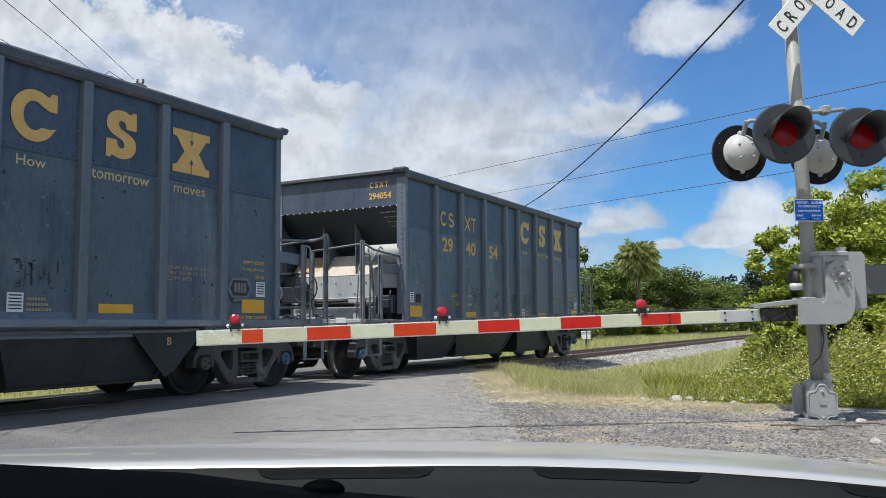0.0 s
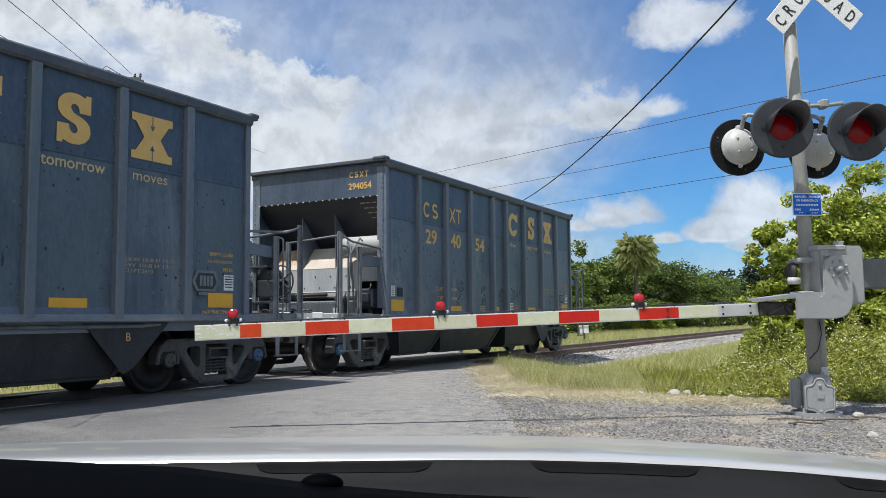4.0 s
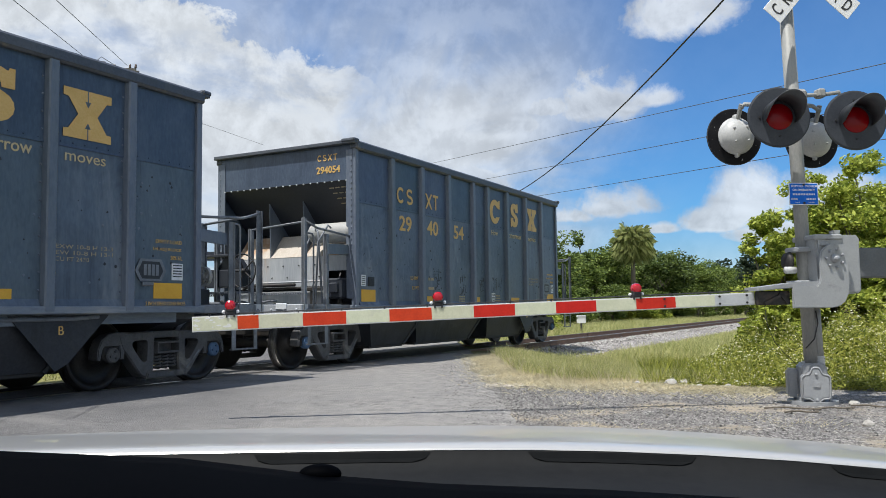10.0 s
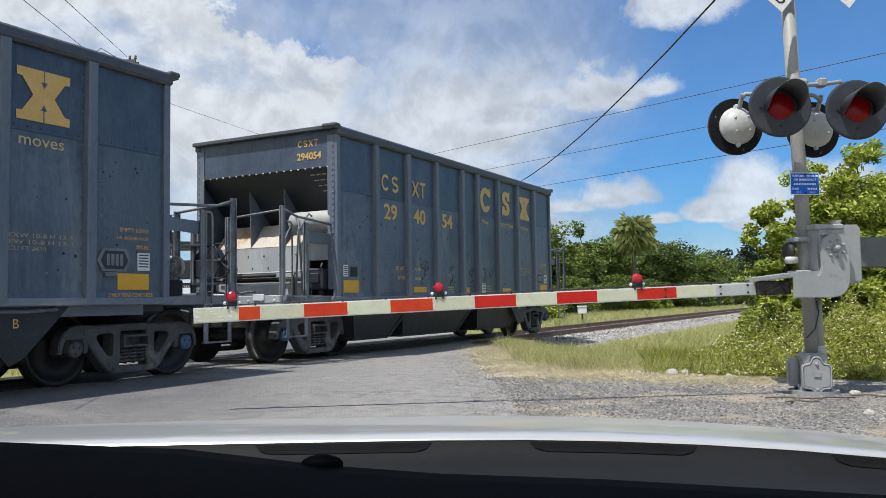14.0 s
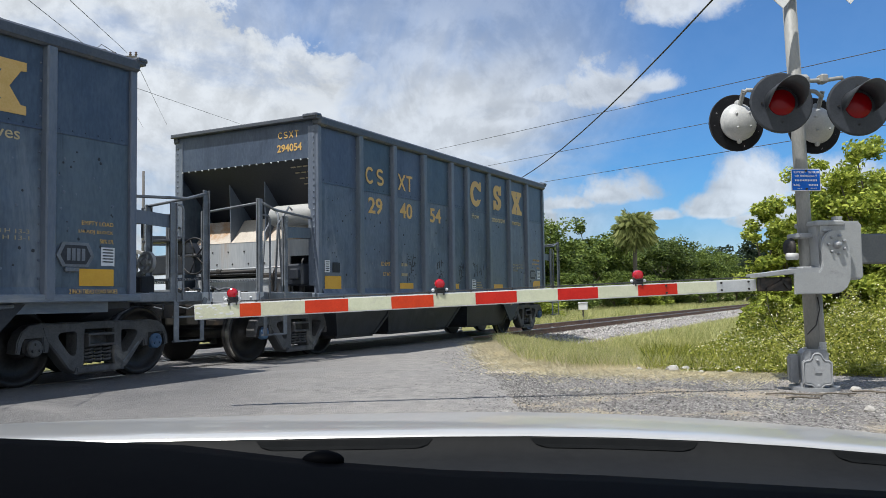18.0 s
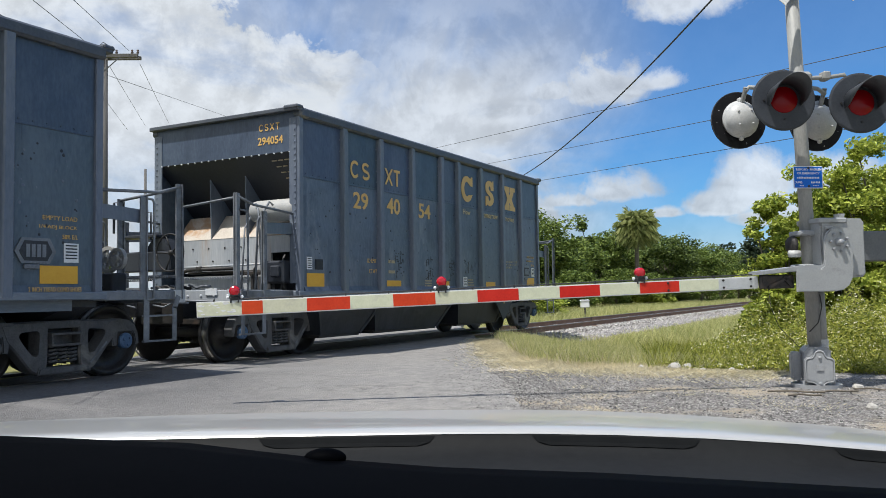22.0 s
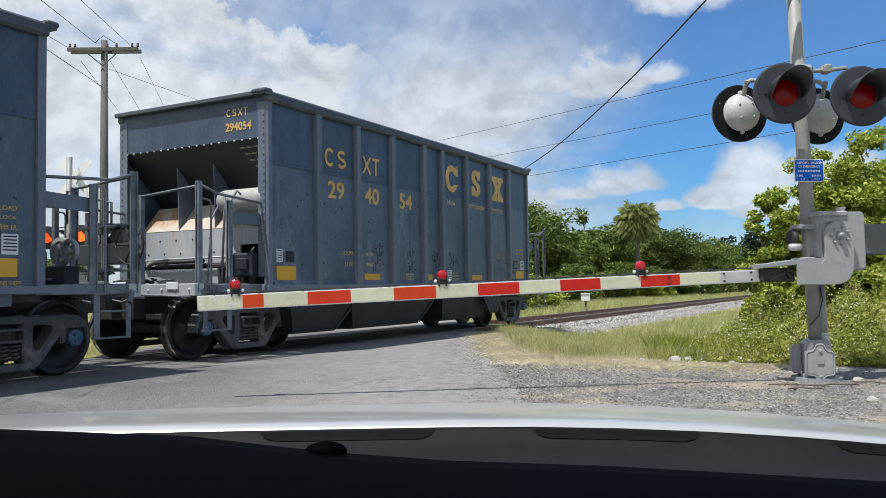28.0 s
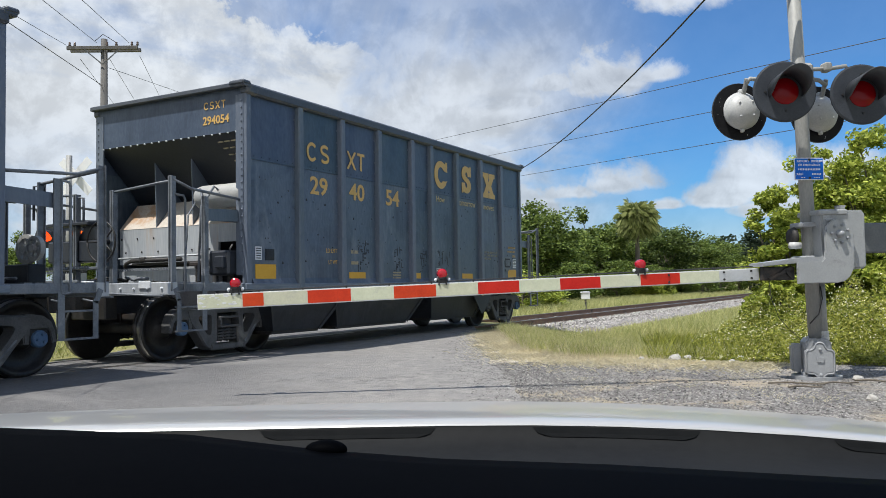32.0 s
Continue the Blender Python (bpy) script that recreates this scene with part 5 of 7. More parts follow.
    bm = box(B(), (0.44, -1.575, 1.42), (0.64, -1.583, 1.59))
    box(bm, (0.46, -1.58, 1.44), (0.62, -1.588, 1.57), 0.004)
    part("tag_board", bm, M_CAR_DARK, car, "small dark tag board")
    # weld stubs and dents scattered over the sheets
    pale, bm = B(), B()
    for _ in range(230):
        x, z = rnd.uniform(0.3, CAR_L - 0.3), rnd.uniform(1.3, 2.75)
        if min(abs(x - r) for r in RIBS) < 0.14:
            continue
        bmesh.ops.create_icosphere(rnd.choice((bm, pale)), subdivisions=1, radius=rnd.uniform(0.010, 0.026), matrix=Matrix.Translation((x, -1.571, z)) @ Matrix.Diagonal((1, 0.4, 1, 1)))
    part("weld_stubs", bm, M_SCUFF, car, "small dark chipped dents", kind="stuff")
    part("dents", pale, M_POST, car, "small pale dents", kind="stuff")
    # end lettering
    for x, sx in ((-0.006, 1), (CAR_L + 0.006, -1)):
        turn = -90 if sx > 0 else 90
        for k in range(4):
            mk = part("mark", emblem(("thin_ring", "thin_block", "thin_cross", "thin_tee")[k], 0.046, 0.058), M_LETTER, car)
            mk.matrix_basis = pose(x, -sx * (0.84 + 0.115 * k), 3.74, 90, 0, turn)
        if numbered:
            lettering("294054", M_LETTER, car, pose(x, -sx * 1.03, 3.52, 90, 0, turn), 0.13, 0.52, 0.02)
        for k in range(4):
            z = 3.2 - 0.085 * k
            d = (3.31 - z) * 1.0
            for j in range(3):
                y0 = 0.98 + 0.03 * k + 0.13 * j
                bm = box(B(), (x + sx * (d - 0.020), -sx * y0, z - 0.009), (x + sx * (d + 0.004), -sx * (y0 + 0.09), z + 0.009))
                part("text_bar", bm, M_STENCIL, car)


def hopper_car(label, numbered):
    car = thing("hopper_car", label, "freight car", group="train on the crossing")
    car_body(car)
    side_marks(car, numbered)
    return car, running_gear(car)


REAR = hopper_car("slate-blue steel coal hopper car with gold lettering, last of the train", True)
FRONT = hopper_car("dusty slate-blue steel hopper car with gold emblem, coupled ahead", False)


# ---- near crossing signal with its lowered gate ----
SIG = pose(9.1, -9.08, 0, 0, 0, -54.9)


def flasher(parent, m, lens, label):
    """A round signal lamp: disc, housing, hood and lens. It faces along -y."""
    lamp = part("signal_disc", spun(B(), [(-0.012, 0.06), (-0.012, 0.285), (-0.006, 0.30), (0.010, 0.302), (0.014, 0.29), (0.014, 0.06)], 40), M_HOOD_BLACK, parent, label)
    lamp.matrix_basis = m
    part("disc_back", spun(B(), [(0.013, 0.06), (0.013, 0.295), (0.017, 0.295), (0.017, 0.06)], 40), M_DISC_BACK, lamp, "black back of the disc")
    bm = spun(B(), [(0.014, 0.185), (0.045, 0.192), (0.052, 0.198), (0.060, 0.198), (0.066, 0.185), (0.10, 0.176), (0.135, 0.152), (0.165, 0.110), (0.180, 0.06), (0.184, 0.01)], 32)
    box(bm, (-0.03, 0.03, 0.16), (0.03, 0.09, 0.225), 0.01)
    box(bm, (-0.02, 0.03, -0.225), (0.02, 0.08, -0.17), 0.01)
    for k in range(4):
        tube(bm, (0.10 * math.cos(1.57 * k + 0.7), 0.14, 0.10 * math.sin(1.57 * k + 0.7)), (0.10 * math.cos(1.57 * k + 0.7), 0.18, 0.10 * math.sin(1.57 * k + 0.7)), 0.012, n=6)
    part("lamp_housing", bm, M_PAINT_WHITE, lamp, "white painted lamp housing", True)
    part("lens", spun(B(), [(-0.013, 0.130), (-0.016, 0.124), (-0.028, 0.10), (-0.036, 0.06), (-0.039, 0.01)], 28), lens, lamp, "red glass lens", True)
    # hood: a sleeve cut away below, longest at the top
    bm = B()
    n = 26
    rows = []
    for i in range(n + 1):
        a = radians(-22) + radians(224) * i / n
        k = max(0.0, math.sin((a + radians(22)) * math.pi / radians(224)))
        row = []
        for r, d in ((0.158, -0.010), (0.164, -0.012 - 0.41 * k ** 0.55), (0.171, -0.012 - 0.41 * k ** 0.55), (0.165, -0.010)):
            row.append(bm.verts.new((r * math.cos(a), d, r * math.sin(a) + 0.04 * (d + 0.01))))
        rows.append(row)
    for p, q in zip(rows, rows[1:]):
        for i in range(4):
            bm.faces.new((p[i], p[(i + 1) % 4], q[(i + 1) % 4], q[i]))
    bmesh.ops.recalc_face_normals(bm, faces=bm.faces[:])
    part("hood", bm, M_HOOD, lamp, "dark visor hood in a lighter, sunlit tone", True)
    for x, z in ((-0.19, 0.0), (0.19, 0.0), (0.0, 0.20), (0.0, -0.19)):
        part("disc_bolt", tube(B(), (x, -0.010, z), (x, -0.022, z), 0.011, n=8), M_BLACK, lamp)
    return lamp


def crossing_signal():
    s = thing("crossing_signal", "grey level crossing signal mast with flashing lamps and lowered gate arm", "crossing signal", SIG)
    bm = tube(B(), (0.0, 0, 0.38), (-0.125, 0, 4.75), 0.068, n=24, caps=True)
    part("mast", bm, M_MAST, s, "weathered galvanised steel mast", True)
    bm = B()
    for z in (0.385, 0.415, 0.445):
        tube(bm, (0.072, -0.03, z), (0.071, -0.03, z + 0.02), 0.052, n=18)
    tube(bm, (0.072, -0.03, 0.36), (0.07, -0.03, 0.47), 0.045, n=18)
    part("collar", bm, M_PAINT_WHITE, s, "ribbed white conduit collar")
    # second pipe down the side of the mast
    part("conduit", tube(B(), (0.072, -0.03, 0.40), (0.055, -0.03, 1.0), 0.042, n=16), M_MAST, s, "", True)
    bm = pipe(B(), [(0.02, -0.085, 0.92), (0.035, -0.09, 0.80), (-0.01, -0.09, 0.64), (-0.10, -0.08, 0.55)], 0.006, 6)
    part("thin_cable", bm, M_CABLE, s, "", True)
    # cast base: flared foot, two covers with bolts
    base = part("base_casting", prism(B(), [(-0.14, 0.10), (-0.14, 0.36), (-0.10, 0.40), (0.10, 0.40), (0.14, 0.36), (0.14, 0.10), (0.10, 0.06), (-0.10, 0.06)], -0.13, 0.17, "y", 0.015), M_CAST, s, "grey cast-iron junction base")
    base.matrix_basis = pose(0, 0, 0, 0, 0, -20) @ Matrix.Diagonal((0.88, 0.95, 1.0, 1.0))
    half = [(0.0, -0.012), (0.03, -0.004), (0.045, 0.032), (0.075, 0.05), (0.135, 0.055), (0.158, 0.075), (0.158, 0.275), (0.135, 0.297), (0.085, 0.302), (0.06, 0.33), (0.045, 0.365), (0.02, 0.378)]
    shield = half + [(-p, q) for p, q in half[:0:-1]]
    bm = prism(B(), shield, -0.20, -0.13, "y", 0.014)
    prism(bm, [(p * 0.86, 0.185 + (q - 0.185) * 0.86) for p, q in shield], -0.209, -0.19, "y", 0.006)
    cov = part("cover", bm, M_CAST, base, "bolted shield-shaped cover")
    part("cover_rim", pipe(B(), [(p * 0.93, -0.205, 0.185 + (q - 0.185) * 0.93) for p, q in shield + shield[:1]], 0.0085, 6), M_CAST, base, "raised rim of the cover", True)
    for x, z in ((-0.095, 0.395), (0.06, 0.40)):
        part("top_bolt", tube(B(), (x, -0.05, z - 0.02), (x, -0.05, z + 0.025), 0.02, n=6), M_CAST, base)
    for z in (0.05, 0.30):
        part("cover_bolt", spun(B(), [(-0.228, 0.006), (-0.222, 0.016), (-0.205, 0.018)], 10), M_CAST, base).matrix_basis = pose(0, 0, z)
    part("cast_badge", bar(B(), (-0.035, -0.216, 0.20), (0.035, -0.216, 0.20), 0.05, 0.008), M_CAST, base)
    bm = prism(B(), [(0.02, 0.06), (0.16, 0.06), (0.16, 0.34), (0.02, 0.34)], -0.26, -0.14, "x", 0.02)
    part("side_cover", bm, M_CAST, base, "side cover of the base")
    bm = tube(B(), (0, 0.02, -0.02), (0, 0.02, 0.03), 0.27, n=28)
    tube(bm, (0, 0.02, 0.03), (0, 0.02, 0.12), 0.17, 0.12, n=24)
    for i in range(4):
        a = radians(45 + 90 * i)
        tube(bm, (0.22 * math.cos(a), 0.02 + 0.22 * math.sin(a), 0.02), (0.22 * math.cos(a), 0.02 + 0.22 * math.sin(a), 0.07), 0.02, n=8)
    part("foot_flange", bm, M_CAST, base, "flared foot flange with anchor bolts")
    # crossbuck: two crossed blades with black writing
    for ang, txt, y in ((45, "CROSSING", -0.215), (-45, "RAILROAD", -0.235)):
        bm = box(B(), (-0.62, -0.004, -0.115), (0.62, 0.004, 0.115), 0.003)
        bl = part("crossbuck_blade", bm, M_SIGN_WHITE, s, "white crossbuck blade with black letters")
        bl.matrix_basis = Matrix.Translation((0.02, y, 4.35)) @ pose(0, 0, 0, 0, -ang - 4.5, 0)
        for i, ch in enumerate(txt):
            xx = -0.53 + i * (1.06 / 7)
            lettering(ch, M_SIGN_BLACK, bl, pose(xx, -0.0045, 0, 90, 0, 0), 0.135, 0.075 if ch != "I" else 0.022, 0.012, "letter")
    bm = box(B(), (-0.13, -0.21, 4.31), (-0.02, 0.08, 4.39), 0.01)
    part("crossbuck_bracket", bm, M_SIGNAL_GREY, s)
    # cross arm with four lamps
    bm = pipe(B(), [(-0.425, -0.10, 3.06), (-0.30, -0.10, 3.11), (-0.08, -0.10, 3.10), (0.22, -0.10, 3.12), (0.36, -0.12, 3.14), (0.375, -0.12, 3.10)], 0.022, 10)
    pipe(bm, [(-0.571, 0.12, 3.02), (-0.54, 0.12, 3.06), (-0.40, 0.10, 3.05), (-0.08, 0.05, 3.06), (0.20, 0.10, 3.05), (0.294, 0.12, 3.0)], 0.022, 10)
    arm = part("lamp_cross_arm", bm, M_MAST, s, "bent pipe cross arm", True)
    bm = box(B(), (-0.17, -0.14, 3.02), (0.02, 0.12, 3.17), 0.03)
    box(bm, (0.12, -0.16, 3.08), (0.20, -0.05, 3.17), 0.015)
    part("junction_box", bm, M_MAST, s, "cast junction box on the mast")
    for x, y, z in ((-0.425, -0.22, 2.94), (0.375, -0.22, 2.92), (-0.571, 0.22, 2.90), (0.294, 0.22, 2.88)):
        part("lamp_bracket", tube(B(), (x, y * 0.55, 3.06), (x, y, z), 0.024, n=8), M_MAST, s)
    flasher(s, pose(-0.425, -0.34, 2.818, -2, 0, -10), M_RED_GLASS, "black signal disc facing the road")
    flasher(s, pose(0.375, -0.34, 2.799, -2, 0, -10), M_RED_GLASS, "black signal disc facing the road")
    flasher(s, pose(-0.571, 0.31, 2.755, 0, 0, 180), M_RED_GLASS, "black signal disc facing away")
    flasher(s, pose(0.294, 0.31, 2.732, 0, 0, 180), M_RED_GLASS, "black signal disc facing away")
    # blue emergency sign
    sg = part("emergency_sign", box(B(), (-0.213, -0.094, 1.985), (0.10, -0.088, 2.21), 0.002), M_SIGN_WHITE, s, "blue emergency notice with white writing")
    part("sign_face", box(B(), (-0.205, -0.097, 1.993), (0.092, -0.093, 2.202), 0.001), M_BLUE_SIGN, sg)
    for txt, x, z, wd in (("REPORT", -0.12, 2.175, 0.13), ("PROBLEM", 0.025, 2.175, 0.12), ("OR EMERGENCY", -0.056, 2.137, 0.24), ("X-ING", -0.16, 2.045, 0.07)):
        lettering(txt, M_SIGN_WHITE, sg, pose(x, -0.098, z, 90, 0, 0), 0.022, wd, 0.01, "letter")
    for x0, z0, n in ((-0.175, 2.083, 14), (-0.03, 2.036, 6), (-0.15, 2.008, 3), (-0.01, 2.008, 4)):
        for k in range(n):
            x = x0 + 0.0172 * k
            part("text_bar", box(B(), (x, -0.0965, z0), (x + 0.0095, -0.0995, z0 + (0.018 if z0 > 2.02 else 0.007))), M_SIGN_WHITE, sg)
    for z in (2.19, 2.005):
        part("sign_bolt", tube(B(), (-0.056, -0.105, z), (-0.056, -0.09, z), 0.012, n=8), M_SIGN_BLACK, sg)
    gate(s)
    return s


def gate(s):
    """The gate mechanism on the mast, its counterweight and the striped arm."""
    hous = part("gate_mechanism", prism(B(), [(-0.02, 1.10), (-0.04, 1.64), (0.0, 1.67), (0.40, 1.67), (0.43, 1.63), (0.43, 1.12), (0.40, 1.09), (0.02, 1.06)], -0.24, 0.16, "y", 0.02), M_SIGNAL_GREY, s, "grey gate drive housing")
    bm = prism(B(), [(0.20, 1.66), (0.24, 1.66), (0.255, 1.72), (0.185, 1.72)], -0.20, -0.10, "y", 0.006)
    part("lid_latch", bm, M_SIGNAL_GREY, hous)
    part("lid", box(B(), (-0.055, -0.255, 1.62), (0.24, 0.17, 1.675), 0.012), M_SIGNAL_GREY, hous, "hinged lid")
    for z in (1.30, 1.40, 1.48, 1.56):
        part("cooling_rib", box(B(), (0.0, -0.262, z), (0.085, -0.235, z + 0.03), 0.006), M_SIGNAL_GREY, hous)
    # swinging arm plate: a round head that curves down to the arm
    pl = [(-0.34, 0.95), (0.06, 0.95), (0.14, 0.965), (0.20, 1.01), (0.242, 1.09), (0.252, 1.18), (0.252, 1.43)]
    pl += [(0.105 + 0.147 * math.cos(radians(a)), 1.43 + 0.147 * math.sin(radians(a))) for a in range(15, 181, 15)]
    pl += [(-0.042, 1.27), (-0.055, 1.20), (-0.09, 1.165), (-0.34, 1.16)]
    plate = part("arm_plate", prism(B(), pl, -0.315, -0.28, "y", 0.008), M_SIGNAL_GREY, hous, "curved grey arm plate")
    part("hub", spun(B(), [(-0.37, 0.008), (-0.365, 0.025), (-0.335, 0.03), (-0.33, 0.042), (-0.312, 0.045)], 16), M_CAST, plate, "", True).matrix_basis = pose(0.105, 0, 1.43)
    nut = None
    for i in range(7):
        a = radians(75 + i * 51.4)
        m = pose(0.105 + 0.088 * math.cos(a), 0, 1.43 + 0.088 * math.sin(a))
        if nut is None:
            nut = part("hub_bolt", spun(B(), [(-0.338, 0.006), (-0.334, 0.013), (-0.312, 0.015)], 8), M_CAST, plate)
            nut.matrix_basis = m
        else:
            again(nut, m, plate)
    bm = prism(B(), [(-0.69, 1.12), (-0.69, 1.155), (-0.30, 1.20), (0.02, 1.215), (0.02, 1.16), (-0.30, 1.15)], -0.30, -0.02, "y", 0.006)
    part("arm_bracket", bm, M_CAST, hous, "flat bracket over the arm")
    for z in (1.51, 1.175):
        bm = box(B(), (-0.18, -0.14, z), (0.0, 0.10, z + 0.05), 0.01)
        for x in (-0.16, 0.01):
            tube(bm, (x, -0.17, z + 0.025), (x, -0.10, z + 0.025), 0.018, n=8)
        part("mast_clamp", bm, M_CAST, hous, "clamp round the mast")
    bm = spun(B(), [(0.0, 0.02), (0.0, 0.085), (0.04, 0.10), (0.06, 0.02)], 20, "x")
    bmesh.ops.translate(bm, vec=(-0.22, 0.02, 1.42), verts=bm.verts[:])
    part("buffer_wheel", bm, M_STEEL_DARK, hous, "dark buffer wheel", True)
    bm = tube(B(), (-0.27, -0.06, 1.33), (-0.16, -0.06, 1.33), 0.035, n=14)
    part("buffer_knob", bm, M_PAINT_WHITE, hous, "pale buffer knob", True)
    bm = box(B(), (0.44, 0.0, 1.30), (0.50, 0.14, 1.55), 0.02)
    part("counterweight_clamp", bm, M_CAST, hous)
    bm = box(B(), (0.50, 0.02, 1.25), (1.65, 0.12, 1.56), 0.015)
    part("counterweight", bm, M_WEIGHT, hous, "long flat counterweight arm")
    # dark clamp at the root of the arm
    bm = box(B(), (-0.66, -0.24, 0.985), (-0.33, -0.16, 1.12), 0.01)
    bar(bm, (-0.60, -0.25, 1.0), (-0.38, -0.25, 1.10), 0.03, 0.02)
    bar(bm, (-0.36, -0.25, 1.0), (-0.44, -0.25, 1.10), 0.03, 0.02)
    part("breakaway_clamp", bm, M_STEEL_DARK, hous, "dark shear clamp")
    bm = pipe(B(), [(-0.60, -0.24, 0.98), (-0.58, -0.24, 0.80), (-0.50, -0.22, 0.62), (-0.40, -0.2, 0.52), (-0.25, -0.16, 0.40)], 0.003, 6)
    part("thin_cable", bm, M_CABLE, hous, "", True)
    # the arm itself runs from the clamp to the tip along -x, drooping slightly
    n_len, drop = 5.36, radians(1.88)
    root = Matrix.Translation((-0.665, -0.15, 1.05)) @ pose(0, 0, 0, 0, 0, 180) @ pose(0, 0, 0, 0, math.degrees(drop), 0)
    arm = part("gate_arm", prism(B(), [(0, -0.060), (0, 0.060), (n_len, 0.070), (n_len, -0.070)], -0.021, 0.021, "y", 0.004), M_ARM_EDGE, s, "red and white striped gate arm, lowered")
    arm.matrix_basis = root
    # sheets on both faces; distances run from the root outwards
    st = 0.3963
    stripes = []
    x_right = 5.36 - 0.59 - 10 * st
    stripes.append((0.0, x_right - 0.40, "alu"))
    stripes.append((x_right - 0.40, x_right, "white"))
    for i in range(10):
        a = x_right + i * st
        stripes.append((a, a + st, "red" if i % 2 == 0 else "white"))
    a = x_right + 10 * st
    stripes.append((a, a + 0.19, "red"))
    stripes.append((a + 0.19, n_len - 0.005, "white"))
    for a, b, col in stripes:
        for sy in (-1, 1):
            h0, h1 = 0.050 + 0.010 * a / n_len, 0.050 + 0.010 * b / n_len
            bm = prism(B(), [(a + 0.001, -h0), (b - 0.001, -h1), (b - 0.001, h1), (a + 0.001, h0)], sy * 0.0195, sy * 0.0225, "y")
            part("stripe", bm, {"red": M_ARM_RED, "white": M_ARM_WHITE, "alu": M_ALU}[col], arm, {"red": "red reflective stripe", "white": "cream reflective stripe", "alu": "bare aluminium end"}[col])
    rnd = random.Random(4)
    for k in range(16):
        x, z, r = n_len - 0.03 - rnd.random() ** 2 * 0.36, rnd.choice((-1, 1)) * rnd.uniform(0.012, 0.052), rnd.uniform(0.006, 0.020)
        out = [(x + r * rnd.uniform(0.6, 2.4) * math.cos(q * math.pi / 4), z + r * rnd.uniform(0.4, 0.8) * math.sin(q * math.pi / 4)) for q in range(8)]
        part("worn_patch", prism(B(), out, 0.0222, 0.0232, "y"), M_ARM_EDGE, arm)
    for x in (0.08, 0.36, 0.92):
        for z in (-0.035, 0.035):
            part("arm_bolt", tube(B(), (x, 0.012, z), (x, 0.032, z), 0.011, n=8), M_STEEL_DARK, arm)
    bm = pipe(B(), [(0.05, 0.0, 0.078), (n_len - 0.4, 0.0, 0.083)], 0.006, 6)
    for i in range(13):
        x = 0.45 + i * st
        box(bm, (x - 0.006, -0.02, 0.055), (x + 0.006, 0.02, 0.088))
    part("lamp_cable", bm, M_CABLE, arm, "thin cable clipped along the arm")
    for d in (n_len - 0.34, 3.12, 1.19):
        z = 0.062 + 0.01 * d / n_len
        bm = box(B(), (d - 0.045, -0.03, z), (d + 0.045, 0.03, z + 0.04), 0.008)
        tube(bm, (d - 0.065, 0.0, z + 0.03), (d + 0.065, 0.0, z + 0.03), 0.012, n=8)
        body = part("arm_lamp", bm, M_SIGN_BLACK, arm, "red lamp clipped on the arm")
        bm = spun(B(), [(-0.05, 0.01), (-0.047, 0.032), (-0.036, 0.046), (0.0, 0.051), (0.036, 0.046), (0.047, 0.032), (0.05, 0.01)], 16)
        bmesh.ops.translate(bm, vec=(d, 0, z + 0.085), verts=bm.verts[:])
        part("lamp_globe", bm, M_RED_CAP, body, "facetted red plastic globe")
        part("lamp_band", tube(B(), (d, 0, z + 0.036), (d, 0, z + 0.060), 0.046, n=16), M_SIGN_BLACK, body)
        for sx in (-1, 1):
            part("clamp_leg", box(B(), (d + sx * 0.034 - 0.007, -0.028, z - 0.022), (d + sx * 0.034 + 0.007, 0.034, z + 0.03), 0.003), M_SIGN_BLACK, body)
        for sx in (-1, 1):
            bm = B()
            bmesh.ops.create_icosphere(bm, subdivisions=2, radius=0.017, matrix=Matrix.Translation((d + sx * 0.062, 0.0, z + 0.03)))
            part("clear_jewel", bm, M_LABEL, body, "", True)


crossing_signal()


def far_signal():
    """The signal on the other side of the track, seen between the cars."""
    s = thing("crossing_signal", "far level crossing signal with lit lamps beyond the track", "crossing signal", pose(14.16, 9.0, -0.05, 0, 0, -75))
    part("mast", tube(B(), (0, 0, 0.3), (0, 0, 4.62), 0.075, n=18), M_MAST, s, "", True)
    bm = box(B(), (-0.15, -0.18, 0.02), (0.15, 0.18, 0.42), 0.02)
    tube(bm, (0, 0, 0.0), (0, 0, 0.05), 0.28, n=20)
    part("base_casting", bm, M_CAST, s)
    for ang, y in ((45, 0.23), (-45, 0.25)):
        bl = part("crossbuck_blade", box(B(), (-0.62, -0.004, -0.115), (0.62, 0.004, 0.115), 0.003), M_SIGN_WHITE, s, "white crossbuck blade")
        bl.matrix_basis = Matrix.Translation((0, y, 4.10)) @ pose(0, 0, 0, 0, -ang, 0)
    bm = pipe(B(), [(-0.43, -0.2, 2.72), (-0.43, 0, 2.78), (0.55, 0, 2.78), (0.58, -0.2, 2.72)], 0.024)
    part("lamp_cross_arm", bm, M_MAST, s, "", True)
    flasher(s, pose(-0.43, -0.28, 2.50, 0, 0, 20), M_RED_FADING, "signal disc with its lamp lit")
    flasher(s, pose(0.58, -0.28, 2.50, 0, 0, 20), M_RED_LIT, "black signal disc with its lamp lit")
    flasher(s, pose(-0.45, 0.28, 2.44, 0, 0, 180), M_RED_GLASS, "black signal disc facing away")
    flasher(s, pose(0.55, 0.28, 2.44, 0, 0, 180), M_RED_GLASS, "black signal disc facing away")
    bm = prism(B(), [(0.0, 1.1), (0.0, 1.65), (0.42, 1.65), (0.42, 1.1)], -0.22, 0.18, "y", 0.03)
    part("gate_mechanism", bm, M_SIGNAL_GREY, s)


far_signal()


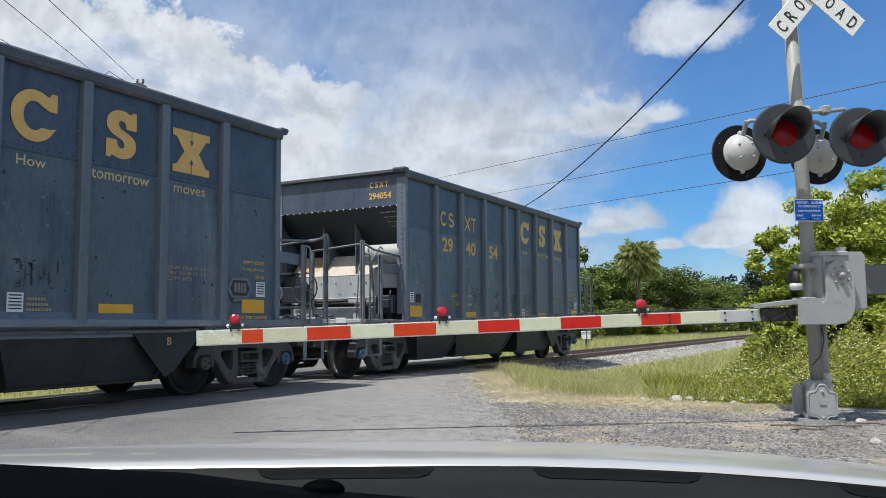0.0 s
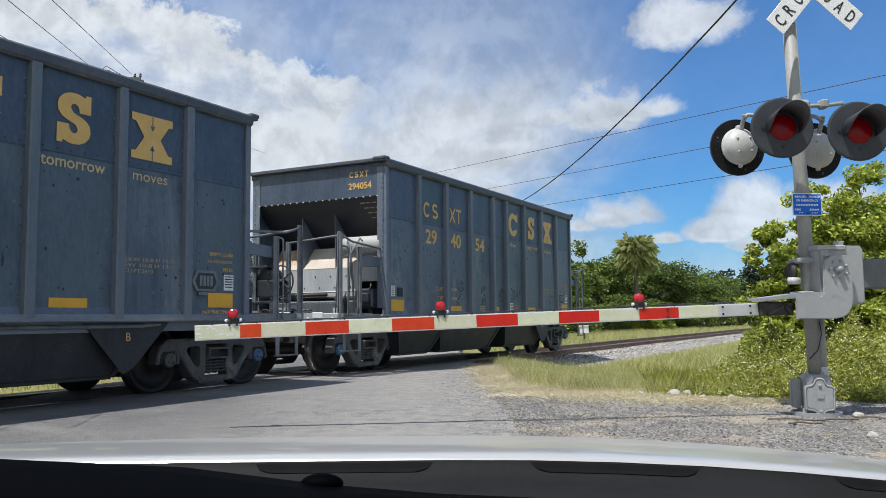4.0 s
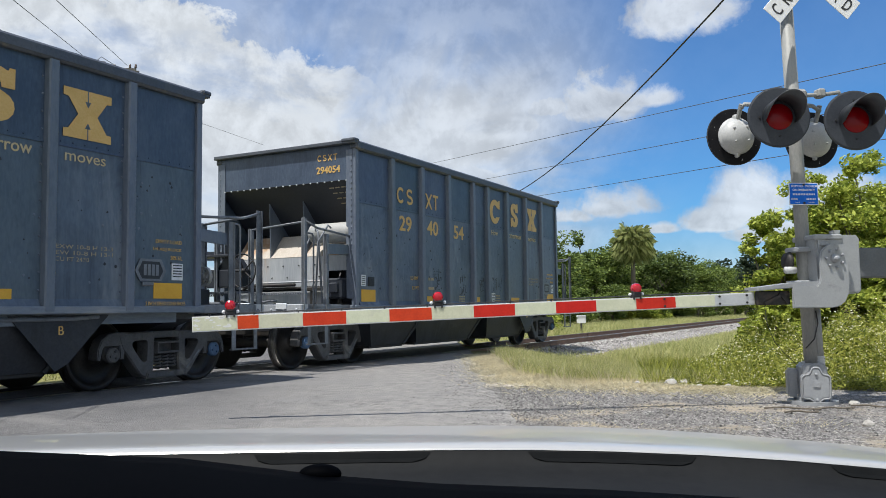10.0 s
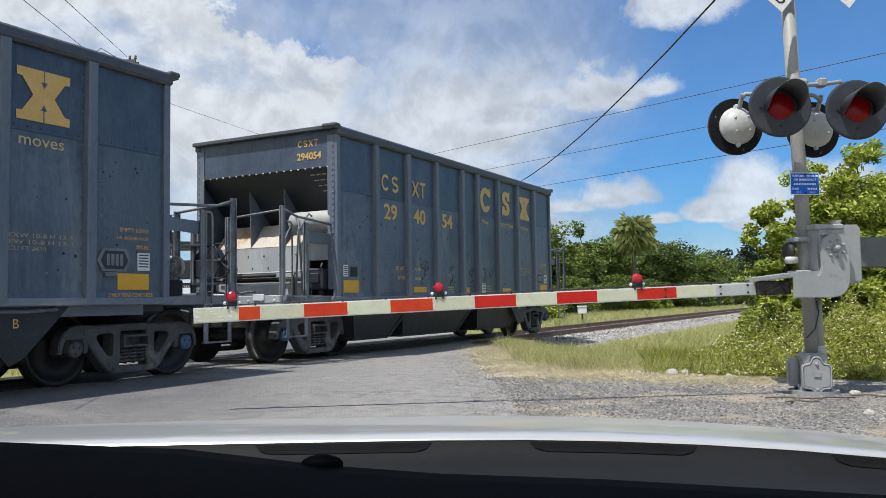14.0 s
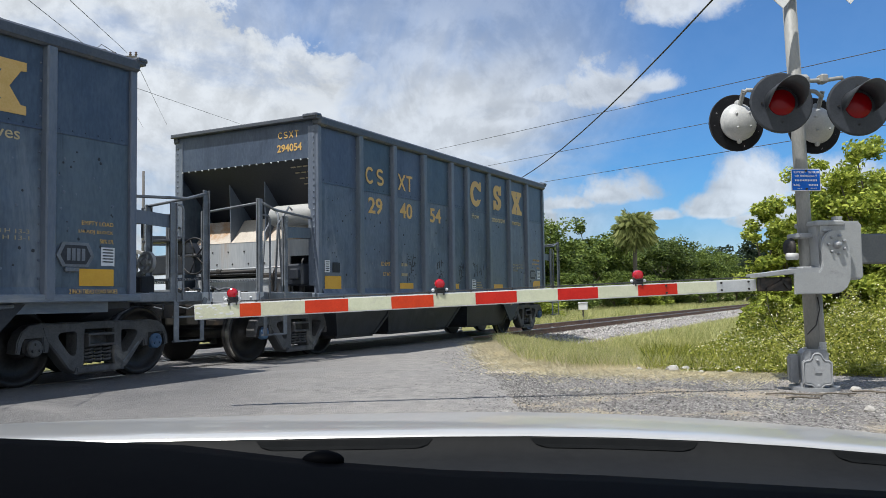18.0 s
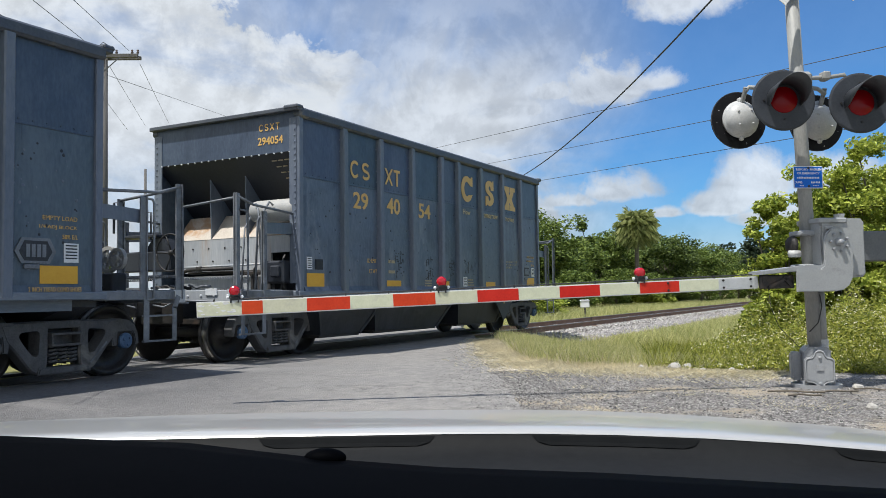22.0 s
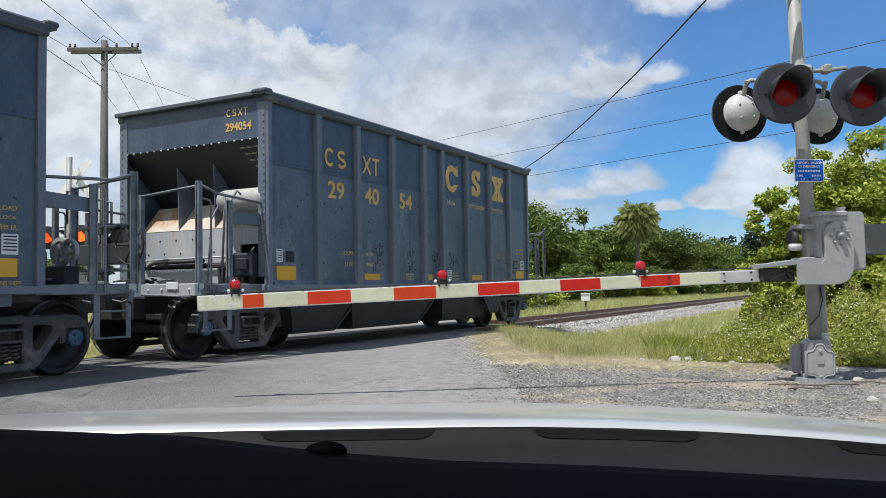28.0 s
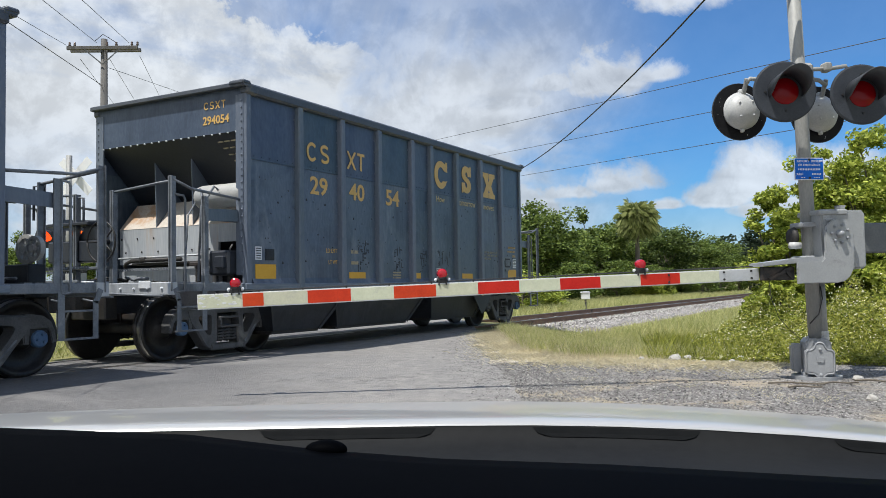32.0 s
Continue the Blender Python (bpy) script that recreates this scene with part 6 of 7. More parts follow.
# ---- poles and wires ----
def wire(name, a, b, sag, r, material, label, n=16):
    a, b = Vector(a), Vector(b)
    pts = []
    for i in range(n + 1):
        k = i / n
        p = a.lerp(b, k)
        p.z -= sag * 4 * k * (1 - k)
        pts.append(p)
    ob = part(name, pipe(B(), pts, r, 7), material, None, label, True)
    return tagged(ob, category="wire", group="overhead wires")


def ray(bearing, elevation, dist):
    b, e = radians(bearing), radians(elevation)
    return Vector((math.sin(b) * dist, -9.78 + math.cos(b) * dist, 0.97 + math.tan(e) * dist))


def utility_pole(name, at, height, arm_dir, label, cross=True, r=0.14):
    p = thing(name, label, "utility pole", pose(at[0], at[1], -0.1, 0, 0, arm_dir))
    part("pole", tube(B(), (0, 0, 0), (0, 0, height), r * 1.25, r * 0.8, n=14), M_WOOD_POLE, p, "", True)
    if cross:
        for y in (-0.16, 0.16):
            part("cross_arm", box(B(), (-1.25, y - 0.05, height - 0.42), (1.25, y + 0.05, height - 0.29), 0.01), M_WOOD_POLE, p, "weathered timber cross arm")
        for sx in (-1, 1):
            part("arm_brace", bar(B(), (sx * 0.62, -0.21, height - 0.42), (0, -0.16, height - 0.95), 0.04, 0.01), M_WIRE, p)
        for x in (-1.2, -1.02, 0.12, 0.45, 1.0, 1.2):
            bm = spun(B(), [(0.0, 0.012), (0.05, 0.014), (0.06, 0.045), (0.10, 0.05), (0.12, 0.03), (0.16, 0.045), (0.19, 0.03), (0.20, 0.01)], 12, "z")
            part("insulator", bm, M_PORCELAIN, p, "", True).matrix_basis = pose(x, -0.05, height - 0.30)
        bm = pipe(B(), [(-0.3, -0.1, height - 0.1), (0.0, -0.12, height + 0.15), (0.42, -0.1, height - 0.12)], 0.012, 6)
        part("jumper_wire", bm, M_CABLE, p, "", True)
    return p


def lines():
    d = 31.5
    base = ray(39.06, 0, d)
    top = 0.97 + math.tan(radians(16.05)) * d
    # the arm runs square to the wires
    utility_pole("utility_pole", (base.x, base.y), top + 0.1, -60, "tall weathered timber utility pole with a cross arm")
    spans = (((36.81, 15.48), (33.04, 17.32), (37.65, 14.70), (39.78, 11.93)), ((38.62, 15.79), (35.40, 18.03), (39.40, 14.86), (41.03, 12.22)), ((40.57, 15.97), (37.70, 18.31), (41.23, 15.22), (42.58, 12.52)))
    for (a0, e0), (a1, e1), (a2, e2), (a3, e3) in spans:
        p, q = ray(a0, e0, d), ray(a1, e1, 22.0)
        wire("power_line", q + (q - p) * 1.5, p, 0.0, 0.0085, M_WIRE, "thin overhead power line")
        p, q = ray(a2, e2, d + 0.5), ray(a3, e3, 48.0)
        wire("power_line", p, q + (q - p) * 0.6, 0.0, 0.009, M_WIRE, "thin overhead power line")
    p, q = ray(38.93, 13.21, d), ray(33.04, 16.74, 22.0)
    wire("phone_line", q + (q - p) * 1.2, p, 0.0, 0.011, M_CABLE, "sagging black telephone cable")
    p, q = ray(39.33, 14.33, d), ray(43.79, 13.06, 40.0)
    wire("phone_line", p, q + (q - p) * 2.5, 0.0, 0.009, M_WIRE, "thin grey telephone cable")
    p2 = ray(41.6, 0, 75)
    utility_pole("distant_pole", (p2.x, p2.y), 0.97 + math.tan(radians(8.6)) * 75, -60, "slender distant utility pole", False, 0.13)
    # three wires over the crossing and a heavy black guy cable
    for (a0, e0), (a1, e1) in (((61.41, 10.25), (90.19, 14.57)), ((64.95, 9.06), (90.1, 12.25)), ((67.08, 7.6), (90.02, 10.06))):
        a, b = ray(a0, e0, 62.0), ray(a1, e1, 30.0)
        wire("power_line", a + (a - b) * 1.0, b + (b - a) * 1.0, 0.0, 0.014, M_WIRE, "thin overhead power line")
    a, b = ray(67.09, 8.11, 46.0) + Vector((0, 0, 0.73)), ray(79.67, 18.36, 22.0) + Vector((0, 0, 1.62))
    wire("guy_cable", a + (a - b) * 0.25, b + (b - a) * 0.8, 1.7, 0.024, M_CABLE, "heavy black overhead cable")


lines()


# ---- plants ----
def blades(name, n, area, height, width, material, label, lean=0.35):
    """A stand of upright blades; area gives random places as arrays."""
    x, y = area(n)
    n = len(x)
    z = np.array([ground_z(a, b) for a, b in zip(x, y)])
    a = RNG.uniform(0, 2 * np.pi, n)
    h = height * RNG.uniform(0.5, 1.25, n)
    lx, ly = RNG.normal(0, lean, n) * h, RNG.normal(0, lean, n) * h
    wx, wy = np.cos(a) * width, np.sin(a) * width
    v = np.empty((n, 4, 3))
    v[:, 0] = np.stack([x - wx, y - wy, z - 0.02], 1)
    v[:, 1] = np.stack([x + wx, y + wy, z - 0.02], 1)
    v[:, 2] = np.stack([x + wx * 0.7 + lx * 0.58, y + wy * 0.7 + ly * 0.58, z + h * 0.6], 1)
    v[:, 3] = np.stack([x + lx, y + ly, z + h], 1)
    f = np.arange(n * 4).reshape(n, 4)
    return from_arrays(name, v.reshape(-1, 3), f, material, None, label, "stuff")


def leaves(centres, sizes, stretch=1.7, droop=0.0):
    """Leaf quads, freely turned, round their centres."""
    n = len(centres)
    d = RNG.normal(0, 1, (n, 3))
    d[:, 2] = d[:, 2] * 0.6 - droop
    d /= np.linalg.norm(d, axis=1)[:, None]
    e = np.cross(d, RNG.normal(0, 1, (n, 3)))
    e /= np.linalg.norm(e, axis=1)[:, None] + 1e-9
    s = sizes[:, None]
    v = np.empty((n, 4, 3))
    v[:, 0] = centres - d * s * stretch / 2
    v[:, 1] = centres + e * s / 2
    v[:, 2] = centres + d * s * stretch / 2
    v[:, 3] = centres - e * s / 2
    return v.reshape(-1, 3), np.arange(n * 4).reshape(n, 4)


def crown_points(n_leaf, n_clump, rx, ry, z0, z1, spread):
    """Clumps inside an uneven crown, and leaves round each of them."""
    cl = []
    while len(cl) < n_clump:
        p = RNG.uniform(-1, 1, 3)
        r = np.linalg.norm(p)
        bulge = 0.74 + 0.62 * noise.noise((p[0] * 1.7 + n_leaf, p[1] * 1.7, p[2] * 1.7))
        if 0.45 * bulge < r < bulge:
            cl.append(p)
    cl = np.array(cl) * [rx, ry, (z1 - z0) / 2] + [0, 0, (z0 + z1) / 2]
    rad = RNG.uniform(0.6, 1.25, n_clump) * spread
    k = RNG.integers(0, n_clump, n_leaf)
    off = RNG.normal(0, 1, (n_leaf, 3))
    off /= np.linalg.norm(off, axis=1)[:, None]
    off *= (RNG.random(n_leaf) ** 0.5)[:, None] * rad[k][:, None]
    off[:, 2] *= 0.75
    return cl, cl[k] + off


def tree(name, label, h, rx, material, n_leaf=11500, leaf=0.165, low=0.08, clumps=110):
    t = thing(name, label, "tree")
    bm = B()
    cl, pts = crown_points(n_leaf, clumps, rx, rx, h * low, h, rx * 0.25)
    tube(bm, (0, 0, -0.3), (0.1, 0, h * 0.45), 0.05 * h * 0.45, 0.03 * h * 0.45, n=9)
    for c in cl[:14]:
        tube(bm, (0.1 * RNG.random(), 0, h * RNG.uniform(0.2, 0.45)), tuple(c), 0.045, 0.015, n=5)
    part("trunk", bm, M_BARK, t)
    v, f = leaves(pts, RNG.uniform(0.6, 1.3, len(pts)) * leaf)
    from_arrays("crown", v, f, material, t, "uneven leafy crown")
    return t


def place(kinds, spots, group):
    """First use of each kind moves the original, later ones are copies."""
    used = set()
    for i, (k, x, y, rz) in enumerate(spots):
        grow = (0.95 + 0.16 * math.sin(i * 2.3) * math.cos(i * 0.71)) * (0.84 if x < 50 else 1.0)
        m = pose(x, y, ground_z(x, y), 0, 0, rz) @ Matrix.Diagonal((1.0, 1.0, grow, 1.0))
        if k not in used:
            kinds[k].matrix_basis = m
            used.add(k)
            tagged(kinds[k], group=group)
        else:
            tagged(copy_thing(kinds[k], m), group=group)


def woods():
    kinds = [tree("broadleaf_tree", "dense dark green broadleaf tree behind the track", 9.4, 3.6, M_LEAF_DARK),
             tree("broadleaf_tree", "rounded mid-green tree behind the track", 8.0, 3.2, M_LEAF_MID),
             tree("broadleaf_tree", "broad dark green oak behind the track", 8.6, 4.2, M_LEAF_MID, 12000),
             tree("shrub", "bright green bush at the edge of the woods", 3.4, 2.3, M_LEAF_MID, 8000, 0.11, 0.0, 44),
             tree("broadleaf_tree", "far tree coloured bluish for distance haze", 10.0, 4.2, M_LEAF_HAZE, 5000, 0.3),
             tree("shrub", "low yellow-green bush beside the track", 2.6, 2.0, M_LEAF_BRIGHT, 8000, 0.09, 0.0, 40)]
    rnd = random.Random(5)
    spots = []
    for i in range(26):
        x = 40 + i * 3.4 + rnd.uniform(-1, 1)
        spots.append((rnd.choice((0, 1, 2, 2)), x, 15.5 - 0.045 * (x - 40) + rnd.uniform(-1.5, 2.5), rnd.uniform(0, 360)))
    for i in range(16):
        x = 38 + i * 5.5
        spots.append((rnd.choice((0, 1, 2)), x, 21 + rnd.uniform(-1, 3), rnd.uniform(0, 360)))
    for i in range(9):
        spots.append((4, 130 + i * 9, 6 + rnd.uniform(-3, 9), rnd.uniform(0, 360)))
    for i in range(13):
        x = 36 + i * 4.2
        spots.append((3, x + rnd.uniform(-1, 1), 9.5 - 0.03 * (x - 36) + rnd.uniform(-1.0, 1.2), rnd.uniform(0, 360)))
    for x, y in ((33, 6.2), (36, 5.6), (39.5, 6.6), (31, 8.5), (66, 8.0), (68.5, 7.6)):
        spots.append((5, x, y, rnd.uniform(0, 360)))
    for x, y in ((77, 5.4), (86, 5.4), (95, 5.0), (105, 5.2)):
        spots.append((3, x, y, rnd.uniform(0, 360)))
    # far side of the road, west
    for i in range(10):
        spots.append((rnd.choice((0, 1, 2)), 22 + i * 4 + rnd.uniform(-1, 1), 62 + rnd.uniform(-4, 6), rnd.uniform(0, 360)))
    for x, y in ((13.0, 19.0), (16.0, 22.5)):
        spots.append((3, x, y, rnd.uniform(0, 360)))
    # round the palm: trees beside it and bushes before its trunk
    spots += [(0, 78.0, 8.7, 40), (0, 82.0, 13.4, 200), (3, 67.4, 9.3, 75), (3, 68.6, 8.2, 210)]
    place(kinds, spots, "trees behind the track")


def palm(x, y, h):
    t = thing("cabbage_palm", "tall cabbage palm with a round shaggy head of fronds", "palm tree", pose(x, y, ground_z(x, y)))
    part("trunk", tube(B(), (0, 0, -0.3), (0.1, 0, h - 1.6), 0.22, 0.17, n=12), M_BARK, t, "", True)
    vs, fs = [], []
    heart = np.array([0.1, 0, h - 2.3])
    for i in range(84):
        a = i * 2.399963
        e = math.asin(max(-0.95, min(0.86, 1.0 - 1.95 * (i + 0.5) / 84 + RNG.uniform(-0.08, 0.08))))
        d = np.array([math.cos(a) * math.cos(e), math.sin(a) * math.cos(e), math.sin(e)])
        side = np.array([-math.sin(a), math.cos(a), 0.0])
        up = np.cross(d, side)
        hub = heart + d * RNG.uniform(0.8, 1.3) * np.array([1, 1, 1.1])
        for j in range(23):
            q = radians(-115 + 10.5 * j) * RNG.uniform(0.95, 1.05)
            way = d * math.cos(q) + side * math.sin(q)
            ln = RNG.uniform(0.8, 1.15) * (0.75 + 0.25 * math.cos(q))
            mid = hub + way * ln * 0.6
            tip = hub + way * ln + np.array([0, 0, -RNG.uniform(0.10, 0.35) - 0.35 * (1 - abs(d[2]))])
            wd = np.cross(way, up) * 0.028 + up * 0.012
            k = len(vs)
            vs += [hub - wd * 0.4, hub + wd * 0.4, mid + wd, tip]
            fs.append([k, k + 1, k + 2, k + 3])
        k = len(vs)
        vs += [heart - side * 0.025, heart + side * 0.025, hub + side * 0.02, hub - side * 0.02]
        fs.append([k, k + 1, k + 2, k + 3])
    from_arrays("crown", np.array(vs), np.array(fs), M_PALM, t, "fan fronds with drooping tips")


def spiky(x, y):
    t = thing("yucca", "clump of arching spiky leaves in the grass", "plant", pose(x, y, ground_z(x, y)))
    vs, fs = [], []
    for i in range(110):
        a, e, l = RNG.uniform(0, 2 * np.pi), RNG.uniform(0.2, 1.4), RNG.uniform(0.8, 1.5)
        d = np.array([math.cos(a) * math.cos(e), math.sin(a) * math.cos(e), math.sin(e)])
        s = np.array([-math.sin(a), math.cos(a), 0]) * 0.025
        p0, p1 = np.array([0, 0, 0.15]), d * l * 0.55 + [0, 0, 0.15]
        p2 = d * l + [0, 0, 0.15 - 0.45 * l * math.cos(e)]
        k = len(vs)
        vs += [p0 - s, p0 + s, p1 + s, p1 - s, p2]
        fs += [[k, k + 1, k + 2, k + 3], [k + 3, k + 2, k + 4, k + 4]]
    fs = [f for f in fs if len(set(f)) == 4]
    vs2, fs2 = list(vs), list(fs)
    for i in range(0, len(vs), 5):
        k = len(vs2)
        vs2 += [vs[i + 3], vs[i + 2], vs[i + 4], (np.array(vs[i + 4]) + vs[i + 3]) / 2]
        fs2.append([k, k + 1, k + 2, k + 3])
    from_arrays("leaves", np.array(vs2), np.array(fs2), M_PALM, t, "stiff pale green leaves")


def thicket():
    """Tall bright shrubs and flowering weeds beside the signal."""
    stand = ((15.75, -8.2, 3.0, 1.0, 11000), (16.3, -9.05, 3.6, 1.25, 12000), (16.8, -9.95, 4.2, 1.5, 14000), (17.4, -11.1, 4.6, 1.6, 12000), (18.8, -8.5, 3.6, 1.2, 9000),
             (14.5, -8.1, 1.5, 0.55, 7000), (14.8, -10.3, 2.7, 1.1, 10000), (20.2, -9.6, 4.6, 1.7, 9000))
    for i, (x, y, h, r, n) in enumerate(stand):
        t = thing("tall_shrub", "tall yellow-green shrub beside the signal", "shrub", pose(x, y, ground_z(x, y), 0, 0, 60 * i), "shrubs by the signal")
        n = int(n * 2.7)
        cl, pts = crown_points(n, 190, r, r, -0.25, h, r * 0.17)
        bm = B()
        for c in cl[:26]:
            tube(bm, (RNG.normal(0, 0.15), RNG.normal(0, 0.15), -0.2), tuple(c), 0.035, 0.01, n=5)
        part("stem_cluster", bm, M_BARK, t, kind="stuff")
        v, f = leaves(pts, RNG.uniform(0.6, 1.4, len(pts)) * 0.043, 2.0)
        from_arrays("foliage", v, f, M_LEAF_BRIGHT, t, "small yellow-green leaves")
    # weeds: low beside the gravel, rising to a flowering bank further from the road
    n = 290000
    x = RNG.uniform(10.6, 17.0, n)
    y = RNG.uniform(-13.5, -4.6, n)
    keep = (y < -7.0 + 0.28 * (x - 10.6)) & (y < -5.6)
    x, y = x[keep], y[keep]
    rise = np.clip((-y - 6.6) / 2.6, 0, 1) * np.clip((x - 10.4) / 2.6, 0.12, 1)
    hump = (0.26 + 0.72 * rise) * np.array([0.80 + 0.75 * noise.noise((a * 1.1, b * 1.1, 3.0)) + 0.55 * noise.noise((a * 3.6, b * 3.6, 1.0)) for a, b in zip(x, y)]) * np.clip((x - 10.3) / 1.2, 0.35, 1.0) + 0.06
    hump *= np.clip((-7.0 + 0.28 * (x - 10.6) - y) / 1.5 + 0.1 + 0.25 * np.sin(x * 3.1 + y * 2.0), 0.18, 1.0)
    gz = np.array([ground_z(a, b) for a, b in zip(x, y)])
    z = gz + hump * RNG.random(len(x)) ** 0.55
    v, f = leaves(np.stack([x, y, z], 1), RNG.uniform(0.5, 1.5, len(x)) * 0.0155, 3.4)
    from_arrays("weeds", v, f, M_WEED, None, "rank green weeds beside the signal", "stuff")

    def in_weeds(k):
        j = RNG.choice(len(x), k)
        return x[j], y[j]

    blades("weed_stems", 15000, in_weeds, 0.36, 0.0020, M_WEED, "thin upright weed stems", 0.3)
    top = RNG.choice(len(x), 22000, replace=False)
    fp = np.stack([x[top], y[top], gz[top] + hump[top] * RNG.uniform(0.72, 1.08, len(top))], 1)
    v, f = leaves(fp, RNG.uniform(0.5, 1.2, len(fp)) * 0.022, 1.0)
    from_arrays("wild_flowers", v, f, M_FLOWER, None, "small white wild flowers among the weeds", "stuff")
    for p in ([(11.6, -9.9, 0.85), (12.2, -10.3, 0.6), (12.9, -10.6, 0.62)], [(12.2, -10.9, 1.0), (12.7, -11.1, 0.8), (13.2, -11.2, 0.85)]):
        br = part("dead_branch", pipe(B(), p, 0.007, 6), M_BARK, None, "bare pale branch leaning in the weeds")
        tagged(br, category="branch", group="bare branches")


def grass():
    def verge_area(n):
        x, y = RNG.uniform(10.0, 17.5, n), RNG.uniform(-8.2, -1.9, n)
        edge = np.interp(y, [-8.2, -7.2, -6.0, -5.0, -4.0, -3.0, -1.9], [10.75, 10.75, 10.6, 11.3, 13.0, 14.9, 16.7])
        k = (x > edge + RNG.uniform(0, 0.5, n)) & (y < -1.9)
        return x[k], y[k]

    def fringe(n):
        y = RNG.uniform(-8.4, -2.0, n)
        edge = np.interp(y, [-8.2, -7.2, -6.0, -5.0, -4.0, -3.0, -1.9], [10.75, 10.75, 10.6, 11.3, 13.0, 14.9, 16.7])
        return edge + np.abs(RNG.normal(0, 0.35, n)), y

    def far_meadow(n):
        x = 17.5 + 75 * RNG.random(n) ** 1.4
        y = RNG.uniform(2.6, 12, n)
        k = np.array([lateral(a, b) > 1.6 for a, b in zip(x, y)])
        return x[k], y[k]

    def near_track(n):
        x = 17 + 50 * RNG.random(n) ** 1.5
        y = RNG.uniform(-7.5, -3.5, n)
        return x, y

    def west(n):
        x, y = RNG.uniform(2, 22, n), RNG.uniform(1.6, 24, n)
        k = np.array([lateral(a, b) < -5.3 for a, b in zip(x, y)])
        return x[k], y[k]

    def litter(n):
        y = RNG.uniform(-8.6, -1.9, n)
        edge = np.interp(y, [-8.2, -7.2, -6.0, -5.0, -4.0, -3.0, -1.9], [10.75, 10.75, 10.6, 11.3, 13.0, 14.9, 16.7])
        return edge + RNG.normal(-0.25, 0.5, n), y + RNG.normal(0, 0.1, n)

    def tufts(n):
        c = np.array([along(s, d) for s, d in zip(RNG.uniform(5, 12, 26), RNG.uniform(1.4, 4.4, 26))])
        k = RNG.integers(0, 26, n)
        return c[k, 0] + RNG.normal(0, 0.16, n), c[k, 1] + RNG.normal(0, 0.10, n)

    blades("grass", 130000, verge_area, 0.20, 0.0030, M_GRASS, "tall green and straw grass on the verge", 0.28)
    blades("grass_stalks", 1800, verge_area, 0.36, 0.0022, M_GRASS, "thin tall seed stalks on the verge", 0.16)
    blades("straw", 34000, verge_area, 0.18, 0.0028, M_GRASS_DRY, "dry straw among the verge grass", 0.35)
    blades("dry_grass", 14000, fringe, 0.08, 0.002, M_GRASS_DRY, "straw-coloured dry grass along the gravel", 0.6)
    blades("grass_litter", 42000, litter, 0.05, 0.0025, M_GRASS_DRY, "flattened dry grass litter along the gravel", 1.6)
    blades("gravel_tufts", 5000, tufts, 0.035, 0.003, M_GRASS_DRY, "thin dry tufts in the gravel", 1.2)
    blades("meadow_grass", 70000, far_meadow, 0.45, 0.009, M_GRASS, "tall meadow grass beyond the track")
    blades("lineside_grass", 22000, near_track, 0.30, 0.006, M_GRASS, "grass beside the ballast")
    blades("roadside_grass", 50000, west, 0.15, 0.007, M_GRASS, "mown roadside grass beyond the track")


def rocks():
    for x, y, r in ((10.67, -7.32, 0.085), (10.8, -7.45, 0.06), (10.72, -8.21, 0.06), (10.6, -8.02, 0.04), (9.05, -9.45, 0.05), (8.3, -9.9, 0.06), (7.6, -9.6, 0.045), (10.62, -6.9, 0.04), (10.5, -7.7, 0.035)):
        bm = B()
        bmesh.ops.create_icosphere(bm, subdivisions=2, radius=r)
        for v in bm.verts:
            v.co *= 1 + 0.35 * noise.noise(v.co * (1.2 / r) + Vector((x, y, 0)))
            v.co.z *= 0.7
        rk = part("rock", bm, M_ROCK, None, "pale limestone rock on the gravel")
        rk.matrix_basis = pose(x, y, max(ground_z(x, y), 0.0) + r * 0.2)
        tagged(rk, category="rock", group="pale rocks")


def litter():
    """Crumpled paper blown against the grass, and a small white box on a post beyond the track."""
    for x, y, r, lab in ((10.80, -8.09, 0.050, "crumpled white paper on the gravel edge"), (11.27, -8.13, 0.060, "crumpled white paper against the weeds")):
        bm = B()
        bmesh.ops.create_icosphere(bm, subdivisions=3, radius=r)
        for v in bm.verts:
            v.co *= 1 + 0.7 * noise.noise(v.co * (2.0 / r) + Vector((x, y, 1.0)))
            v.co.z *= 0.8
        ob = part("litter", bm, M_SIGN_WHITE, None, lab)
        ob.matrix_basis = pose(x, y, max(ground_z(x, y), -0.006) + r * 0.5)
        tagged(ob, category="litter", group="blown litter")
    g = ground_z(37.8, 3.1)
    t = thing("marker_box", "small white box on a short post in the grass", "box", pose(37.8, 3.1, g, 0, 0, -60))
    part("post", box(B(), (-0.04, -0.04, -0.1), (0.04, 0.04, 0.62), 0.006), M_WOOD_POLE, t)
    part("box_body", box(B(), (-0.2, -0.12, 0.6), (0.2, 0.12, 0.92), 0.02), M_SIGN_WHITE, t, "white painted box")
    part("box_lid", prism(B(), [(-0.23, 0.92), (0.23, 0.92), (0.18, 0.98), (-0.18, 0.98)], -0.15, 0.15, "y", 0.008), M_SIGN_WHITE, t)


